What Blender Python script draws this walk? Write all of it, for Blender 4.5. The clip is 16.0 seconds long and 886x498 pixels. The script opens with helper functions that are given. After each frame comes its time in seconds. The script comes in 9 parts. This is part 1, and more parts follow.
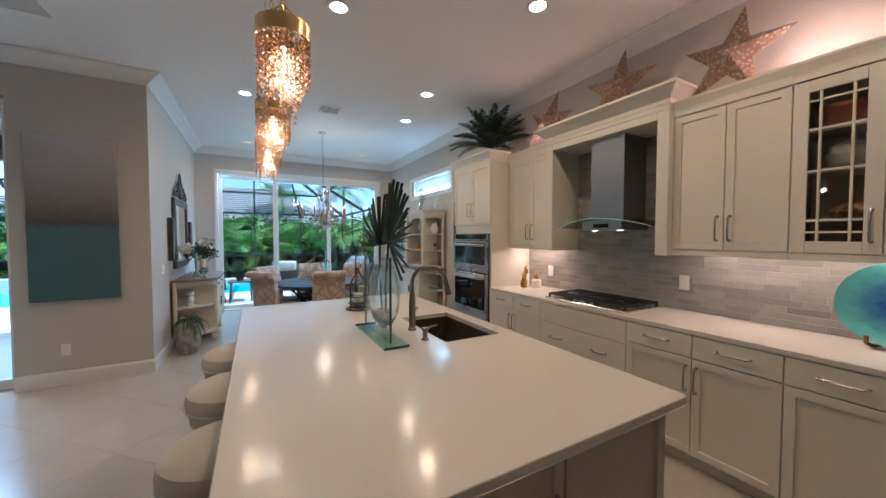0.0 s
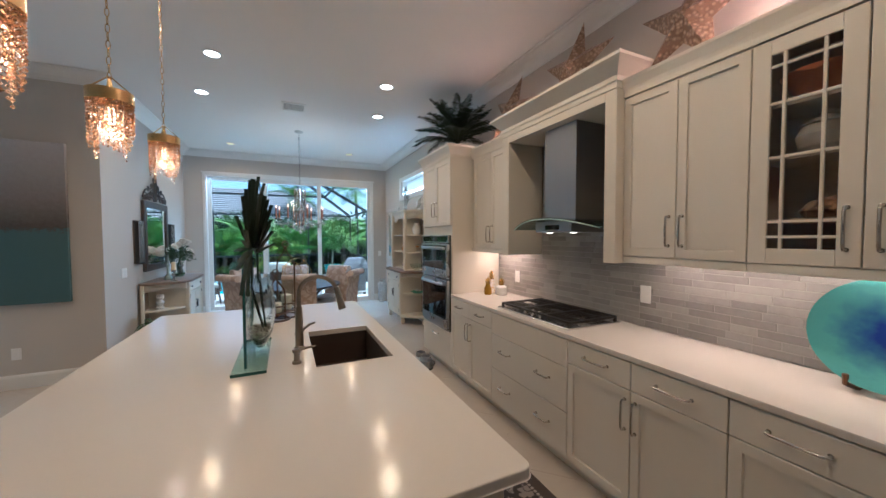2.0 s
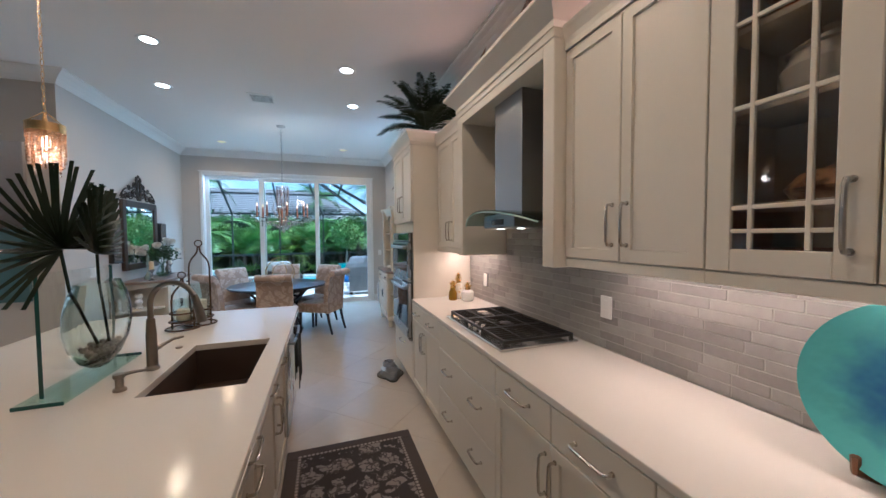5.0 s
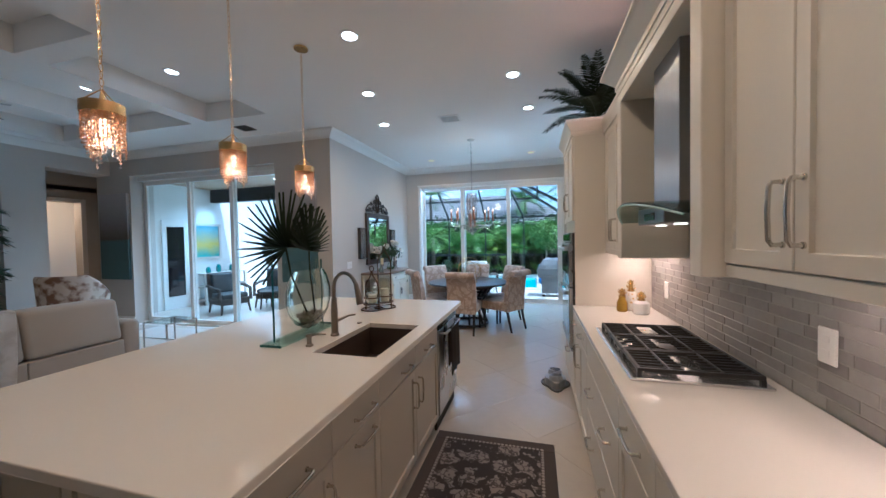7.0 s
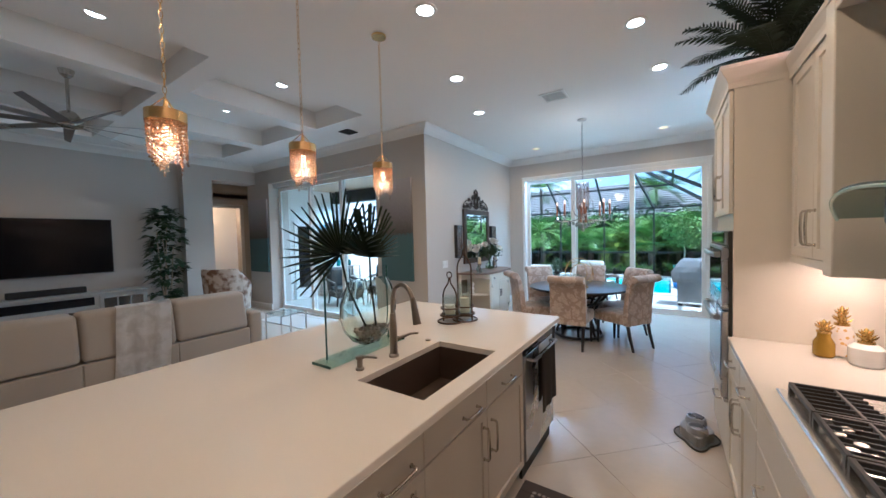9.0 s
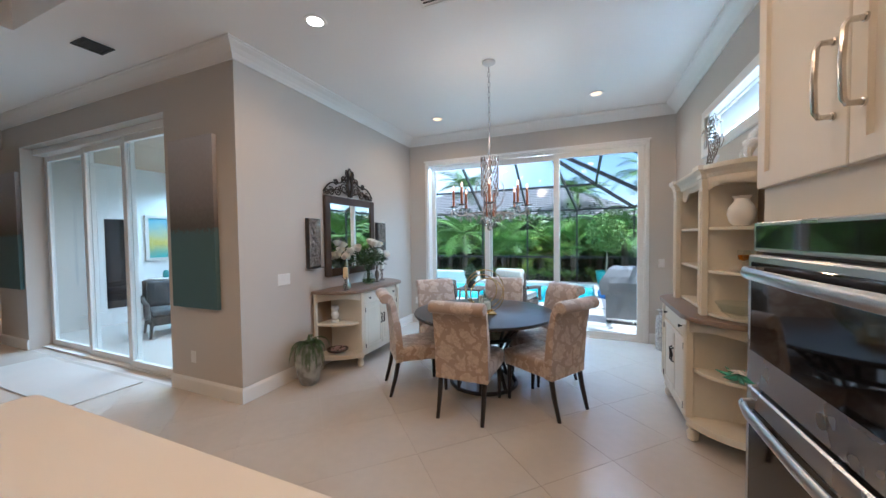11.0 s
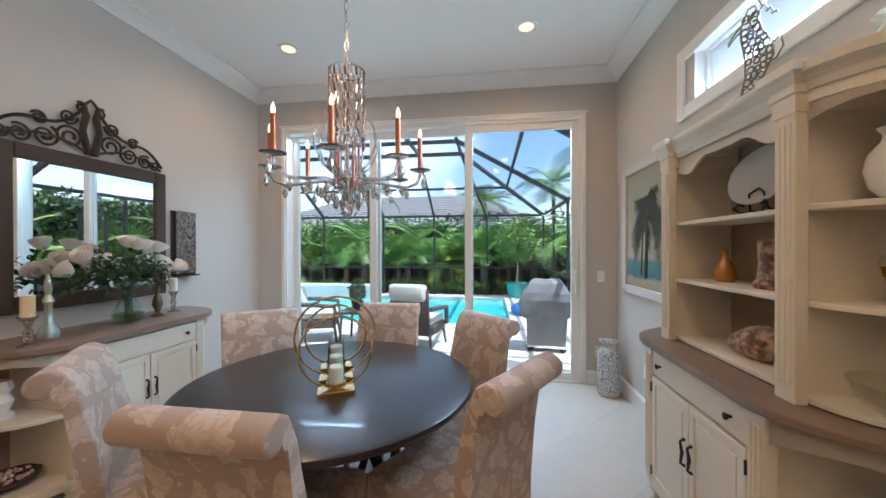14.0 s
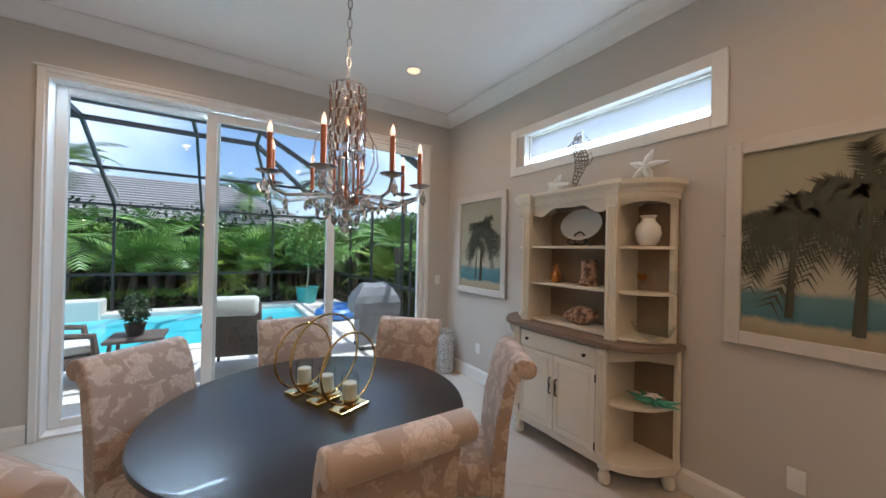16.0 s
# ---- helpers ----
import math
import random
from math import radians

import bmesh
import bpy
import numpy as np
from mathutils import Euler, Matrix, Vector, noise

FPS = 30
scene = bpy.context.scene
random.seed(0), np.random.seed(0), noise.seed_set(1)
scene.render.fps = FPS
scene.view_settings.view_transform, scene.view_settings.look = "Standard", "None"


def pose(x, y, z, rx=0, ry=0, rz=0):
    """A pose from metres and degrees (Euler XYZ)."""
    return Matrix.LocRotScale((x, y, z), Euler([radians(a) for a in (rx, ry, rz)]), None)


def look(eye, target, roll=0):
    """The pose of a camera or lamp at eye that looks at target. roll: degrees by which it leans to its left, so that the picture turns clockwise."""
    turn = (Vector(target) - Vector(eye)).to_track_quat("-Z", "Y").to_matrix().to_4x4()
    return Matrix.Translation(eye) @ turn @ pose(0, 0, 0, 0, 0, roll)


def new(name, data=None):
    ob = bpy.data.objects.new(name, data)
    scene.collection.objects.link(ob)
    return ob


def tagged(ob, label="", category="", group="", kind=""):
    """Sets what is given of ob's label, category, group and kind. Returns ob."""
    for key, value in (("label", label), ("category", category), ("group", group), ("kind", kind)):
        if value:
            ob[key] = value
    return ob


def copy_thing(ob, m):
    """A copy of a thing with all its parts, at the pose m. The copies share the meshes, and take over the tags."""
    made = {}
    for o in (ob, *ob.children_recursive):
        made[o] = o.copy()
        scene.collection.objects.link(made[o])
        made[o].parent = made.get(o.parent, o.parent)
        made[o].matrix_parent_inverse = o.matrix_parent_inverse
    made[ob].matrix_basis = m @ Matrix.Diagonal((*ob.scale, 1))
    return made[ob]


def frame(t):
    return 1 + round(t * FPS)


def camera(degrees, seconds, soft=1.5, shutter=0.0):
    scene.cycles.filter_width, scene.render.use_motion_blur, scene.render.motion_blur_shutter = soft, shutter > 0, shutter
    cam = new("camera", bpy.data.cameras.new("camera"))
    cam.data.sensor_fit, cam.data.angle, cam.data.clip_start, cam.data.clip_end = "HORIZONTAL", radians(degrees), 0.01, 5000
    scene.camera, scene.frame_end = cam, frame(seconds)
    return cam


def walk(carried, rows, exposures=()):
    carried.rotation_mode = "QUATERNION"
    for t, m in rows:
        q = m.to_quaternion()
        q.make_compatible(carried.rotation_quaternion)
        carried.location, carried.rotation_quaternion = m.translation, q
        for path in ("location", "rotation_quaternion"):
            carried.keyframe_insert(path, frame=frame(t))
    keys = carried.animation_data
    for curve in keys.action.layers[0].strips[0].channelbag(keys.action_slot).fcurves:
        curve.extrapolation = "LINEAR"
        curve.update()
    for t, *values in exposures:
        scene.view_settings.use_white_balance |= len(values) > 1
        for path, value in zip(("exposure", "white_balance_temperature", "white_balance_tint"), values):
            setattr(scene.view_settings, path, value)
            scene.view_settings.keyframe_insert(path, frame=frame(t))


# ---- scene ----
cam = camera(104.6, 16.0)
PATH = [
    (0, (0.092, 0.019, 1.511), (1.055, 1.771, 1.443), -0.0),
    (0.5, (0.379, -0.017, 1.544), (1.292, 1.76, 1.47), -0.4),
    (1, (0.646, -0.023, 1.553), (1.526, 1.772, 1.473), -0.3),
    (1.5, (0.806, -0.016, 1.542), (1.669, 1.787, 1.463), -0.3),
    (2, (0.908, -0.044, 1.545), (1.74, 1.774, 1.473), -0.2),
    (2.5, (0.976, -0.041, 1.506), (1.795, 1.782, 1.43), -0.2),
    (3, (1.083, -0.04, 1.522), (1.897, 1.785, 1.441), -0.2),
    (3.5, (1.328, 0.073, 1.538), (2.094, 1.919, 1.454), -0.3),
    (5.8, (1.938, 0.089, 1.523), (2.391, 2.036, 1.442), -0.6),
    (6, (2.011, 0.11, 1.511), (2.326, 2.083, 1.428), -0.9),
    (6.5, (2.085, 0.142, 1.501), (2.062, 2.141, 1.435), -0.9),
    (7, (2.212, 0.09, 1.519), (1.692, 2.021, 1.466), -1.1),
    (7.5, (2.242, -0.039, 1.552), (1.321, 1.735, 1.5), -1.0),
    (8, (2.3, 0.021, 1.572), (1.201, 1.691, 1.525), -1.2),
    (8.2, (2.306, 0.086, 1.564), (1.188, 1.743, 1.509), -1.4),
    (10.3, (2.051, 1.986, 1.581), (1.084, 3.735, 1.496), -1.0),
    (10.5, (2.044, 2.204, 1.558), (1.127, 3.98, 1.485), -0.9),
    (11, (2.035, 2.735, 1.527), (1.264, 4.579, 1.463), -0.7),
    (11.5, (2.051, 3.203, 1.487), (1.363, 5.08, 1.422), -0.7),
    (12, (2.044, 3.586, 1.457), (1.414, 5.483, 1.387), -0.5),
    (12.5, (1.943, 3.897, 1.425), (1.464, 5.838, 1.381), -0.2),
    (13, (1.915, 4.174, 1.434), (1.482, 6.126, 1.412), -0.3),
    (13.5, (1.879, 4.353, 1.455), (1.531, 6.323, 1.441), -0.1),
    (14, (1.848, 4.495, 1.445), (1.576, 6.476, 1.437), -0.1),
    (14.5, (1.683, 4.512, 1.465), (1.598, 6.51, 1.464), 0.3),
    (15, (1.407, 4.523, 1.444), (1.73, 6.497, 1.465), 0.7),
    (15.5, (1.037, 4.519, 1.478), (1.767, 6.381, 1.484), 1.0),
    (16, (0.618, 4.422, 1.519), (1.693, 6.109, 1.531), 1.2),
]
walk(cam, [(t, look(eye, target, roll)) for t, eye, target, roll in PATH], exposures=[(0, 1.36, 4600, 1), (3.5, 1.38, 4500, 1), (6, 1.3, 4450, 2), (7, 1.34, 4450, 2), (8, 1.64, 4500, 2), (10.5, 1.45, 4950, 6), (11.5, 1.48, 5150, 8), (12.5, 1.44, 5350, 9), (14.5, 1.27, 5500, 10), (16, 1.06, 5600, 11)])

# world: clear sky with some haze, and one high sun
SUN_DIR = Vector((0.38, -0.16, 0.90)).normalized()
world = bpy.data.worlds.new("sky")
scene.world = world
world.use_nodes = True
wn = world.node_tree
sky = wn.nodes.new("ShaderNodeTexSky")
sky.sky_type, sky.sun_disc = "NISHITA", False
sky.sun_elevation = math.asin(SUN_DIR.z)
sky.sun_rotation = math.atan2(SUN_DIR.x, SUN_DIR.y)
sky.dust_density = 2.0
# thin white cloud over the blue
wtc, wnz, wmr, wmx = (wn.nodes.new(k) for k in ("ShaderNodeTexCoord", "ShaderNodeTexNoise", "ShaderNodeMapRange", "ShaderNodeMix"))
wnz.inputs["Scale"].default_value, wnz.inputs["Detail"].default_value, wnz.inputs["Distortion"].default_value = 2.6, 8, 0.4
wmr.inputs[1].default_value, wmr.inputs[2].default_value, wmr.inputs[4].default_value = 0.42, 0.64, 0.75
wmx.data_type = "RGBA"
wmx.inputs[7].default_value = (7.6, 7.9, 8.4, 1)
wn.links.new(wtc.outputs["Generated"], wnz.inputs["Vector"])
wn.links.new(wnz.outputs[0], wmr.inputs[0])
wn.links.new(wmr.outputs[0], wmx.inputs[0])
wn.links.new(sky.outputs[0], wmx.inputs[6])
wn.links.new(wmx.outputs[2], wn.nodes["Background"].inputs[0])
wn.nodes["Background"].inputs[1].default_value = 0.15
sun = new("sun", bpy.data.lights.new("sun", "SUN"))
sun.data.energy, sun.data.angle, sun.data.color = 3.8, radians(0.5), (1.0, 0.95, 0.88)
sun.matrix_world = look(SUN_DIR * 50, (0, 0, 0))

CEIL, COFFER = 3.29, 3.55
CANS = [(0.69, 2.78), (0.30, 3.88), (0.015, 4.95), (2.03, 2.03), (2.0, 3.91), (2.146, 4.93), (0.0, 7.45), (2.15, 7.43),
        (-3.3, 6.5, 2), (-1.85, 1.5, 1), (-1.87, 3.2, 1), (-3.3, 3.2, 1), (-4.85, 1.5, 1), (2.03, 0.6), (0.69, 0.6)]


def can_lamp(x, y, z, power, cone=168):
    l = new("can_light_beam", bpy.data.lights.new("can_light_beam", "SPOT"))
    l.data.energy, l.data.spot_size, l.data.spot_blend, l.data.shadow_soft_size = power, radians(cone), 0.7, 0.05
    l.data.color = (1.0, 0.57, 0.26)
    l.location = (x, y, z)


for c in CANS:
    can_lamp(c[0], c[1], (CEIL if len(c) < 3 else COFFER if c[2] == 1 else 2.95) - 0.03, 40 if c[-1] == 2 else 11 if c[1] > 7 else 9 if c[0] < -1 else 8 if c[1] > 4.5 else 11, 118 if c[-1] == 1 else 168)




def sky_lamp(name, m, w, h, power, spread):
    """An area lamp added in an opening to stand in for daylight."""
    l = new(name, bpy.data.lights.new(name, "AREA"))
    l.data.shape, l.data.size, l.data.size_y, l.data.energy, l.data.spread = "RECTANGLE", w, h, power, radians(spread)
    l.data.color = (0.67, 0.88, 1.0)
    l.matrix_world = m


# added lamps for sky light: steep at doors and patio, flatter at strip window
sky_lamp("glass_door_sky_fill", look((1.12, 8.385, 2.79), (1.12, 7.83, 1.60)), 3.3, 0.14, 34, 84)
sky_lamp("patio_sky_fill", look((-3.6, 7.42, 2.58), (-3.6, 6.7, 1.5)), 4.6, 0.16, 45, 110)
sky_lamp("strip_window_sky_fill", look((3.215, 6.12, 2.545), (2.2, 6.12, 2.0)), 1.5, 0.24, 8, 120)

# ---- small builders ----
def thing(name, label="", category="", group="", kind="", m=None):
    ob = new(name)
    ob.empty_display_size = 0.1
    if m is not None:
        ob.matrix_basis = m
    return tagged(ob, label, category, group, kind)


def mesh(name, bm, material=None, smooth=False):
    me = bpy.data.meshes.new(name)
    bmesh.ops.recalc_face_normals(bm, faces=bm.faces)
    if smooth:
        for f in bm.faces:
            f.smooth = True
        for e in bm.edges:
            if len(e.link_faces) == 2 and e.calc_face_angle(0) > 0.6:
                e.smooth = False
    bm.to_mesh(me)
    bm.free()
    if material:
        me.materials.append(material)
    return me


def part(name, bm, material, parent=None, label="", smooth=False, m=None, category="", kind="", group=""):
    ob = new(name, mesh(name, bm, material, smooth))
    if parent is not None:
        ob.parent = parent
    if m is not None:
        ob.matrix_basis = m
    return tagged(ob, label, category, group, kind)


def box(x0, x1, y0, y1, z0, z1, bevel=0.0, bm=None, seg=1):
    bm2 = bmesh.new()
    bmesh.ops.create_cube(bm2, size=1.0)
    for v in bm2.verts:
        v.co = Vector(((x0 + x1) / 2 + v.co.x * abs(x1 - x0), (y0 + y1) / 2 + v.co.y * abs(y1 - y0), (z0 + z1) / 2 + v.co.z * abs(z1 - z0)))
    if bevel > 0:
        bmesh.ops.bevel(bm2, geom=bm2.edges[:], offset=bevel, segments=seg, affect="EDGES", profile=0.5)
    if bm is None:
        return bm2
    return join(bm, bm2)


def join(bm, other, m=None):
    if m is not None:
        other.transform(m)
    vs = [bm.verts.new(v.co) for v in other.verts]
    other.verts.index_update()
    for f in other.faces:
        try:
            bm.faces.new([vs[v.index] for v in f.verts])
        except ValueError:
            pass
    other.free()
    return bm


def lathe(profile, seg=24, bm=None, cap=True):
    """profile: (radius, z) from the bottom up."""
    bm2 = bmesh.new()
    rings = []
    for r, z in profile:
        if r < 1e-5:
            rings.append([bm2.verts.new((0, 0, z))])
        else:
            rings.append([bm2.verts.new((r * math.cos(2 * math.pi * i / seg), r * math.sin(2 * math.pi * i / seg), z)) for i in range(seg)])
    for a, b in zip(rings, rings[1:]):
        for i in range(seg):
            j = (i + 1) % seg
            if len(a) == 1 and len(b) == 1:
                continue
            if len(a) == 1:
                bm2.faces.new((a[0], b[j], b[i]))
            elif len(b) == 1:
                bm2.faces.new((a[i], a[j], b[0]))
            else:
                bm2.faces.new((a[i], a[j], b[j], b[i]))
    if cap:
        for ring in (rings[0], rings[-1]):
            if len(ring) > 2:
                bm2.faces.new(ring)
    return bm2 if bm is None else join(bm, bm2)


def tube(points, radius, seg=8, bm=None, closed=False, cap=True):
    """A round bar along points; radius may be a list."""
    pts = [Vector(p) for p in points]
    n = len(pts)
    rad = radius if isinstance(radius, (list, tuple)) else [radius] * n
    bm2 = bmesh.new()
    rings = []
    side = None
    for i, p in enumerate(pts):
        a = pts[(i - 1) % n] if (closed or i > 0) else p
        b = pts[(i + 1) % n] if (closed or i < n - 1) else p
        d = (b - a).normalized()
        if side is None:
            side = d.orthogonal().normalized()
        side = (side - d * side.dot(d))
        if side.length < 1e-6:
            side = d.orthogonal()
        side.normalize()
        up = d.cross(side)
        rings.append([bm2.verts.new(p + (side * math.cos(2 * math.pi * k / seg) + up * math.sin(2 * math.pi * k / seg)) * rad[i]) for k in range(seg)])
    pairs = list(zip(rings, rings[1:])) + ([(rings[-1], rings[0])] if closed else [])
    for a, b in pairs:
        for k in range(seg):
            bm2.faces.new((a[k], a[(k + 1) % seg], b[(k + 1) % seg], b[k]))
    if cap and not closed:
        bm2.faces.new(rings[0]), bm2.faces.new(rings[-1])
    return bm2 if bm is None else join(bm, bm2)


def prism(outline, z0, z1, bm=None, bevel=0.0):
    """An outline of (x, y) pairs pulled up from z0 to z1."""
    bm2 = bmesh.new()
    lo = [bm2.verts.new((x, y, z0)) for x, y in outline]
    hi = [bm2.verts.new((x, y, z1)) for x, y in outline]
    n = len(lo)
    for i in range(n):
        bm2.faces.new((lo[i], lo[(i + 1) % n], hi[(i + 1) % n], hi[i]))
    caps = [bm2.faces.new(lo), bm2.faces.new(hi)]
    if bevel:
        es = {e for f in caps for e in f.edges}
        bmesh.ops.bevel(bm2, geom=list(es), offset=bevel, segments=2, affect="EDGES", profile=0.5)
    return bm2 if bm is None else join(bm, bm2)


def loft(levels, bm=None):
    """Outlines of one point count, each with its height, joined from the lowest up into one solid."""
    bm2 = bmesh.new()
    rings = [[bm2.verts.new((x, y, z)) for x, y in o] for o, z in levels]
    n = len(rings[0])
    for a, b in zip(rings, rings[1:]):
        for i in range(n):
            bm2.faces.new((a[i], a[(i + 1) % n], b[(i + 1) % n], b[i]))
    bm2.faces.new(rings[0]), bm2.faces.new(rings[-1])
    return bm2 if bm is None else join(bm, bm2)


def sweep(profile, path, closed=False, bm=None):
    """Pulls a profile of (out, z) along a level path of (x, y); out is to the path's left. Mitred corners."""
    bm2 = bmesh.new()
    pts = [Vector((x, y)) for x, y in path]
    n = len(pts)
    rings = []
    for i, p in enumerate(pts):
        d1 = (p - pts[i - 1]).normalized() if (closed or i > 0) else None
        d2 = (pts[(i + 1) % n] - p).normalized() if (closed or i < n - 1) else None
        d1, d2 = d1 or d2, d2 or d1
        n1, n2 = Vector((-d1.y, d1.x)), Vector((-d2.y, d2.x))
        mi = (n1 + n2).normalized()
        mi = mi / max(0.3, mi.dot(n1))
        rings.append([bm2.verts.new((p.x + mi.x * o, p.y + mi.y * o, z)) for o, z in profile])
    for a, b in list(zip(rings, rings[1:])) + ([(rings[-1], rings[0])] if closed else []):
        for k in range(len(profile)):
            bm2.faces.new((a[k], a[(k + 1) % len(profile)], b[(k + 1) % len(profile)], b[k]))
    if not closed:
        bm2.faces.new(rings[0]), bm2.faces.new(rings[-1])
    return bm2 if bm is None else join(bm, bm2)


# ---- materials ----
def mat(name, color, rough=0.5, metal=0.0, vary=0.06, scale=4.0, grain=60.0, bump=0.05, dist=0.002, per_object=0.0, coat=0.0, spec=0.5):
    """Painted or plain surface: two scales of tone, roughness changes and fine relief."""
    m = bpy.data.materials.new(name)
    m.use_nodes = True
    nt = m.node_tree
    b = nt.nodes["Principled BSDF"]
    co = nt.nodes.new("ShaderNodeTexCoord")
    n1 = nt.nodes.new("ShaderNodeTexNoise")
    n1.inputs["Scale"].default_value, n1.inputs["Detail"].default_value = scale, 4
    n2 = nt.nodes.new("ShaderNodeTexNoise")
    n2.inputs["Scale"].default_value, n2.inputs["Detail"].default_value = grain, 3
    geo = nt.nodes.new("ShaderNodeNewGeometry")
    for n in (n1, n2):
        nt.links.new(geo.outputs["Position"], n.inputs["Vector"])
    mix = nt.nodes.new("ShaderNodeMix")
    mix.data_type = "RGBA"
    mix.inputs[6].default_value = (*[c * (1 - vary) for c in color], 1)
    mix.inputs[7].default_value = (*[min(1, c * (1 + vary)) for c in color], 1)
    add = nt.nodes.new("ShaderNodeMath")
    add.operation = "MULTIPLY_ADD"
    add.inputs[1].default_value = 0.4
    nt.links.new(n2.outputs[0], add.inputs[0])
    sc = nt.nodes.new("ShaderNodeMath")
    sc.operation = "MULTIPLY"
    sc.inputs[1].default_value = 0.6
    nt.links.new(n1.outputs[0], sc.inputs[0])
    nt.links.new(sc.outputs[0], add.inputs[2])
    fac = add.outputs[0]
    if per_object:
        oi = nt.nodes.new("ShaderNodeObjectInfo")
        a2 = nt.nodes.new("ShaderNodeMath")
        a2.operation = "MULTIPLY_ADD"
        a2.inputs[1].default_value = per_object
        nt.links.new(oi.outputs["Random"], a2.inputs[0])
        s2 = nt.nodes.new("ShaderNodeMath")
        s2.operation = "SUBTRACT"
        s2.inputs[1].default_value = per_object / 2
        nt.links.new(fac, s2.inputs[0])
        nt.links.new(s2.outputs[0], a2.inputs[2])
        fac = a2.outputs[0]
    nt.links.new(fac, mix.inputs[0])
    nt.links.new(mix.outputs[2], b.inputs["Base Color"])
    rr = nt.nodes.new("ShaderNodeMapRange")
    rr.inputs[3].default_value, rr.inputs[4].default_value = max(0.02, rough * 0.85), min(1, rough * 1.15)
    nt.links.new(n1.outputs[0], rr.inputs[0])
    nt.links.new(rr.outputs[0], b.inputs["Roughness"])
    b.inputs["Metallic"].default_value = metal
    b.inputs["Coat Weight"].default_value = coat
    b.inputs["Specular IOR Level"].default_value = spec
    if bump:
        bp = nt.nodes.new("ShaderNodeBump")
        bp.inputs["Strength"].default_value, bp.inputs["Distance"].default_value = bump, dist
        nt.links.new(n2.outputs[0], bp.inputs["Height"])
        nt.links.new(bp.outputs[0], b.inputs["Normal"])
    return m


def glass(name, color=(1, 1, 1), rough=0.0, thin=True, tint=0.9):
    """A pane: clear, with a mirror-like sheen."""
    m = bpy.data.materials.new(name)
    m.use_nodes = True
    nt = m.node_tree
    nt.nodes.remove(nt.nodes["Principled BSDF"])
    out = nt.nodes["Material Output"]
    if thin:
        tr = nt.nodes.new("ShaderNodeBsdfTransparent")
        tr.inputs[0].default_value = (*[c * tint for c in color], 1)
        gl = nt.nodes.new("ShaderNodeBsdfGlossy")
        gl.inputs["Roughness"].default_value = rough
        lw = nt.nodes.new("ShaderNodeLayerWeight")
        pw = nt.nodes.new("ShaderNodeMath")
        pw.operation, pw.inputs[1].default_value = "POWER", 4.0
        fr = nt.nodes.new("ShaderNodeMath")
        fr.operation, fr.inputs[1].default_value, fr.inputs[2].default_value = "MULTIPLY_ADD", 0.6, 0.035
        nt.links.new(lw.outputs["Facing"], pw.inputs[0])
        nt.links.new(pw.outputs[0], fr.inputs[0])
        mx = nt.nodes.new("ShaderNodeMixShader")
        nt.links.new(fr.outputs[0], mx.inputs[0])
        nt.links.new(tr.outputs[0], mx.inputs[1])
        nt.links.new(gl.outputs[0], mx.inputs[2])
        nt.links.new(mx.outputs[0], out.inputs[0])
    else:
        g = nt.nodes.new("ShaderNodeBsdfGlass")
        g.inputs[0].default_value, g.inputs["Roughness"].default_value, g.inputs["IOR"].default_value = (*color, 1), rough, 1.5
        nt.links.new(g.outputs[0], out.inputs[0])
    return m


def glow(name, color, strength):
    m = bpy.data.materials.new(name)
    m.use_nodes = True
    b = m.node_tree.nodes["Principled BSDF"]
    b.inputs["Emission Color"].default_value, b.inputs["Emission Strength"].default_value = (*color, 1), strength
    b.inputs["Base Color"].default_value = (*color, 1)
    return m


def marbled(name, c1, c2, scale, rough, metal=0.0, detail=5.0, lo=0.4, hi=0.6, bump=0.3, dist=0.004, kind="NOISE", distort=0.0):
    """Two colours in a grown pattern: damask, foliage mottling, stone, hammered metal."""
    m = bpy.data.materials.new(name)
    m.use_nodes = True
    nt = m.node_tree
    b = nt.nodes["Principled BSDF"]
    geo = nt.nodes.new("ShaderNodeTexCoord")
    if kind == "NOISE":
        n = nt.nodes.new("ShaderNodeTexNoise")
        n.inputs["Scale"].default_value, n.inputs["Detail"].default_value, n.inputs["Distortion"].default_value = scale, detail, distort
    else:
        n = nt.nodes.new("ShaderNodeTexVoronoi")
        n.inputs["Scale"].default_value = scale
        if kind == "EDGE":
            n.feature = "DISTANCE_TO_EDGE"
    nt.links.new(geo.outputs["Object"], n.inputs["Vector"])
    mr = nt.nodes.new("ShaderNodeMapRange")
    mr.inputs[1].default_value, mr.inputs[2].default_value = lo, hi
    nt.links.new(n.outputs[0], mr.inputs[0])
    mix = nt.nodes.new("ShaderNodeMix")
    mix.data_type = "RGBA"
    mix.inputs[6].default_value, mix.inputs[7].default_value = (*c1, 1), (*c2, 1)
    nt.links.new(mr.outputs[0], mix.inputs[0])
    nt.links.new(mix.outputs[2], b.inputs["Base Color"])
    b.inputs["Roughness"].default_value, b.inputs["Metallic"].default_value = rough, metal
    bp = nt.nodes.new("ShaderNodeBump")
    bp.inputs["Strength"].default_value, bp.inputs["Distance"].default_value = bump, dist
    nt.links.new(mr.outputs[0], bp.inputs["Height"])
    nt.links.new(bp.outputs[0], b.inputs["Normal"])
    return m


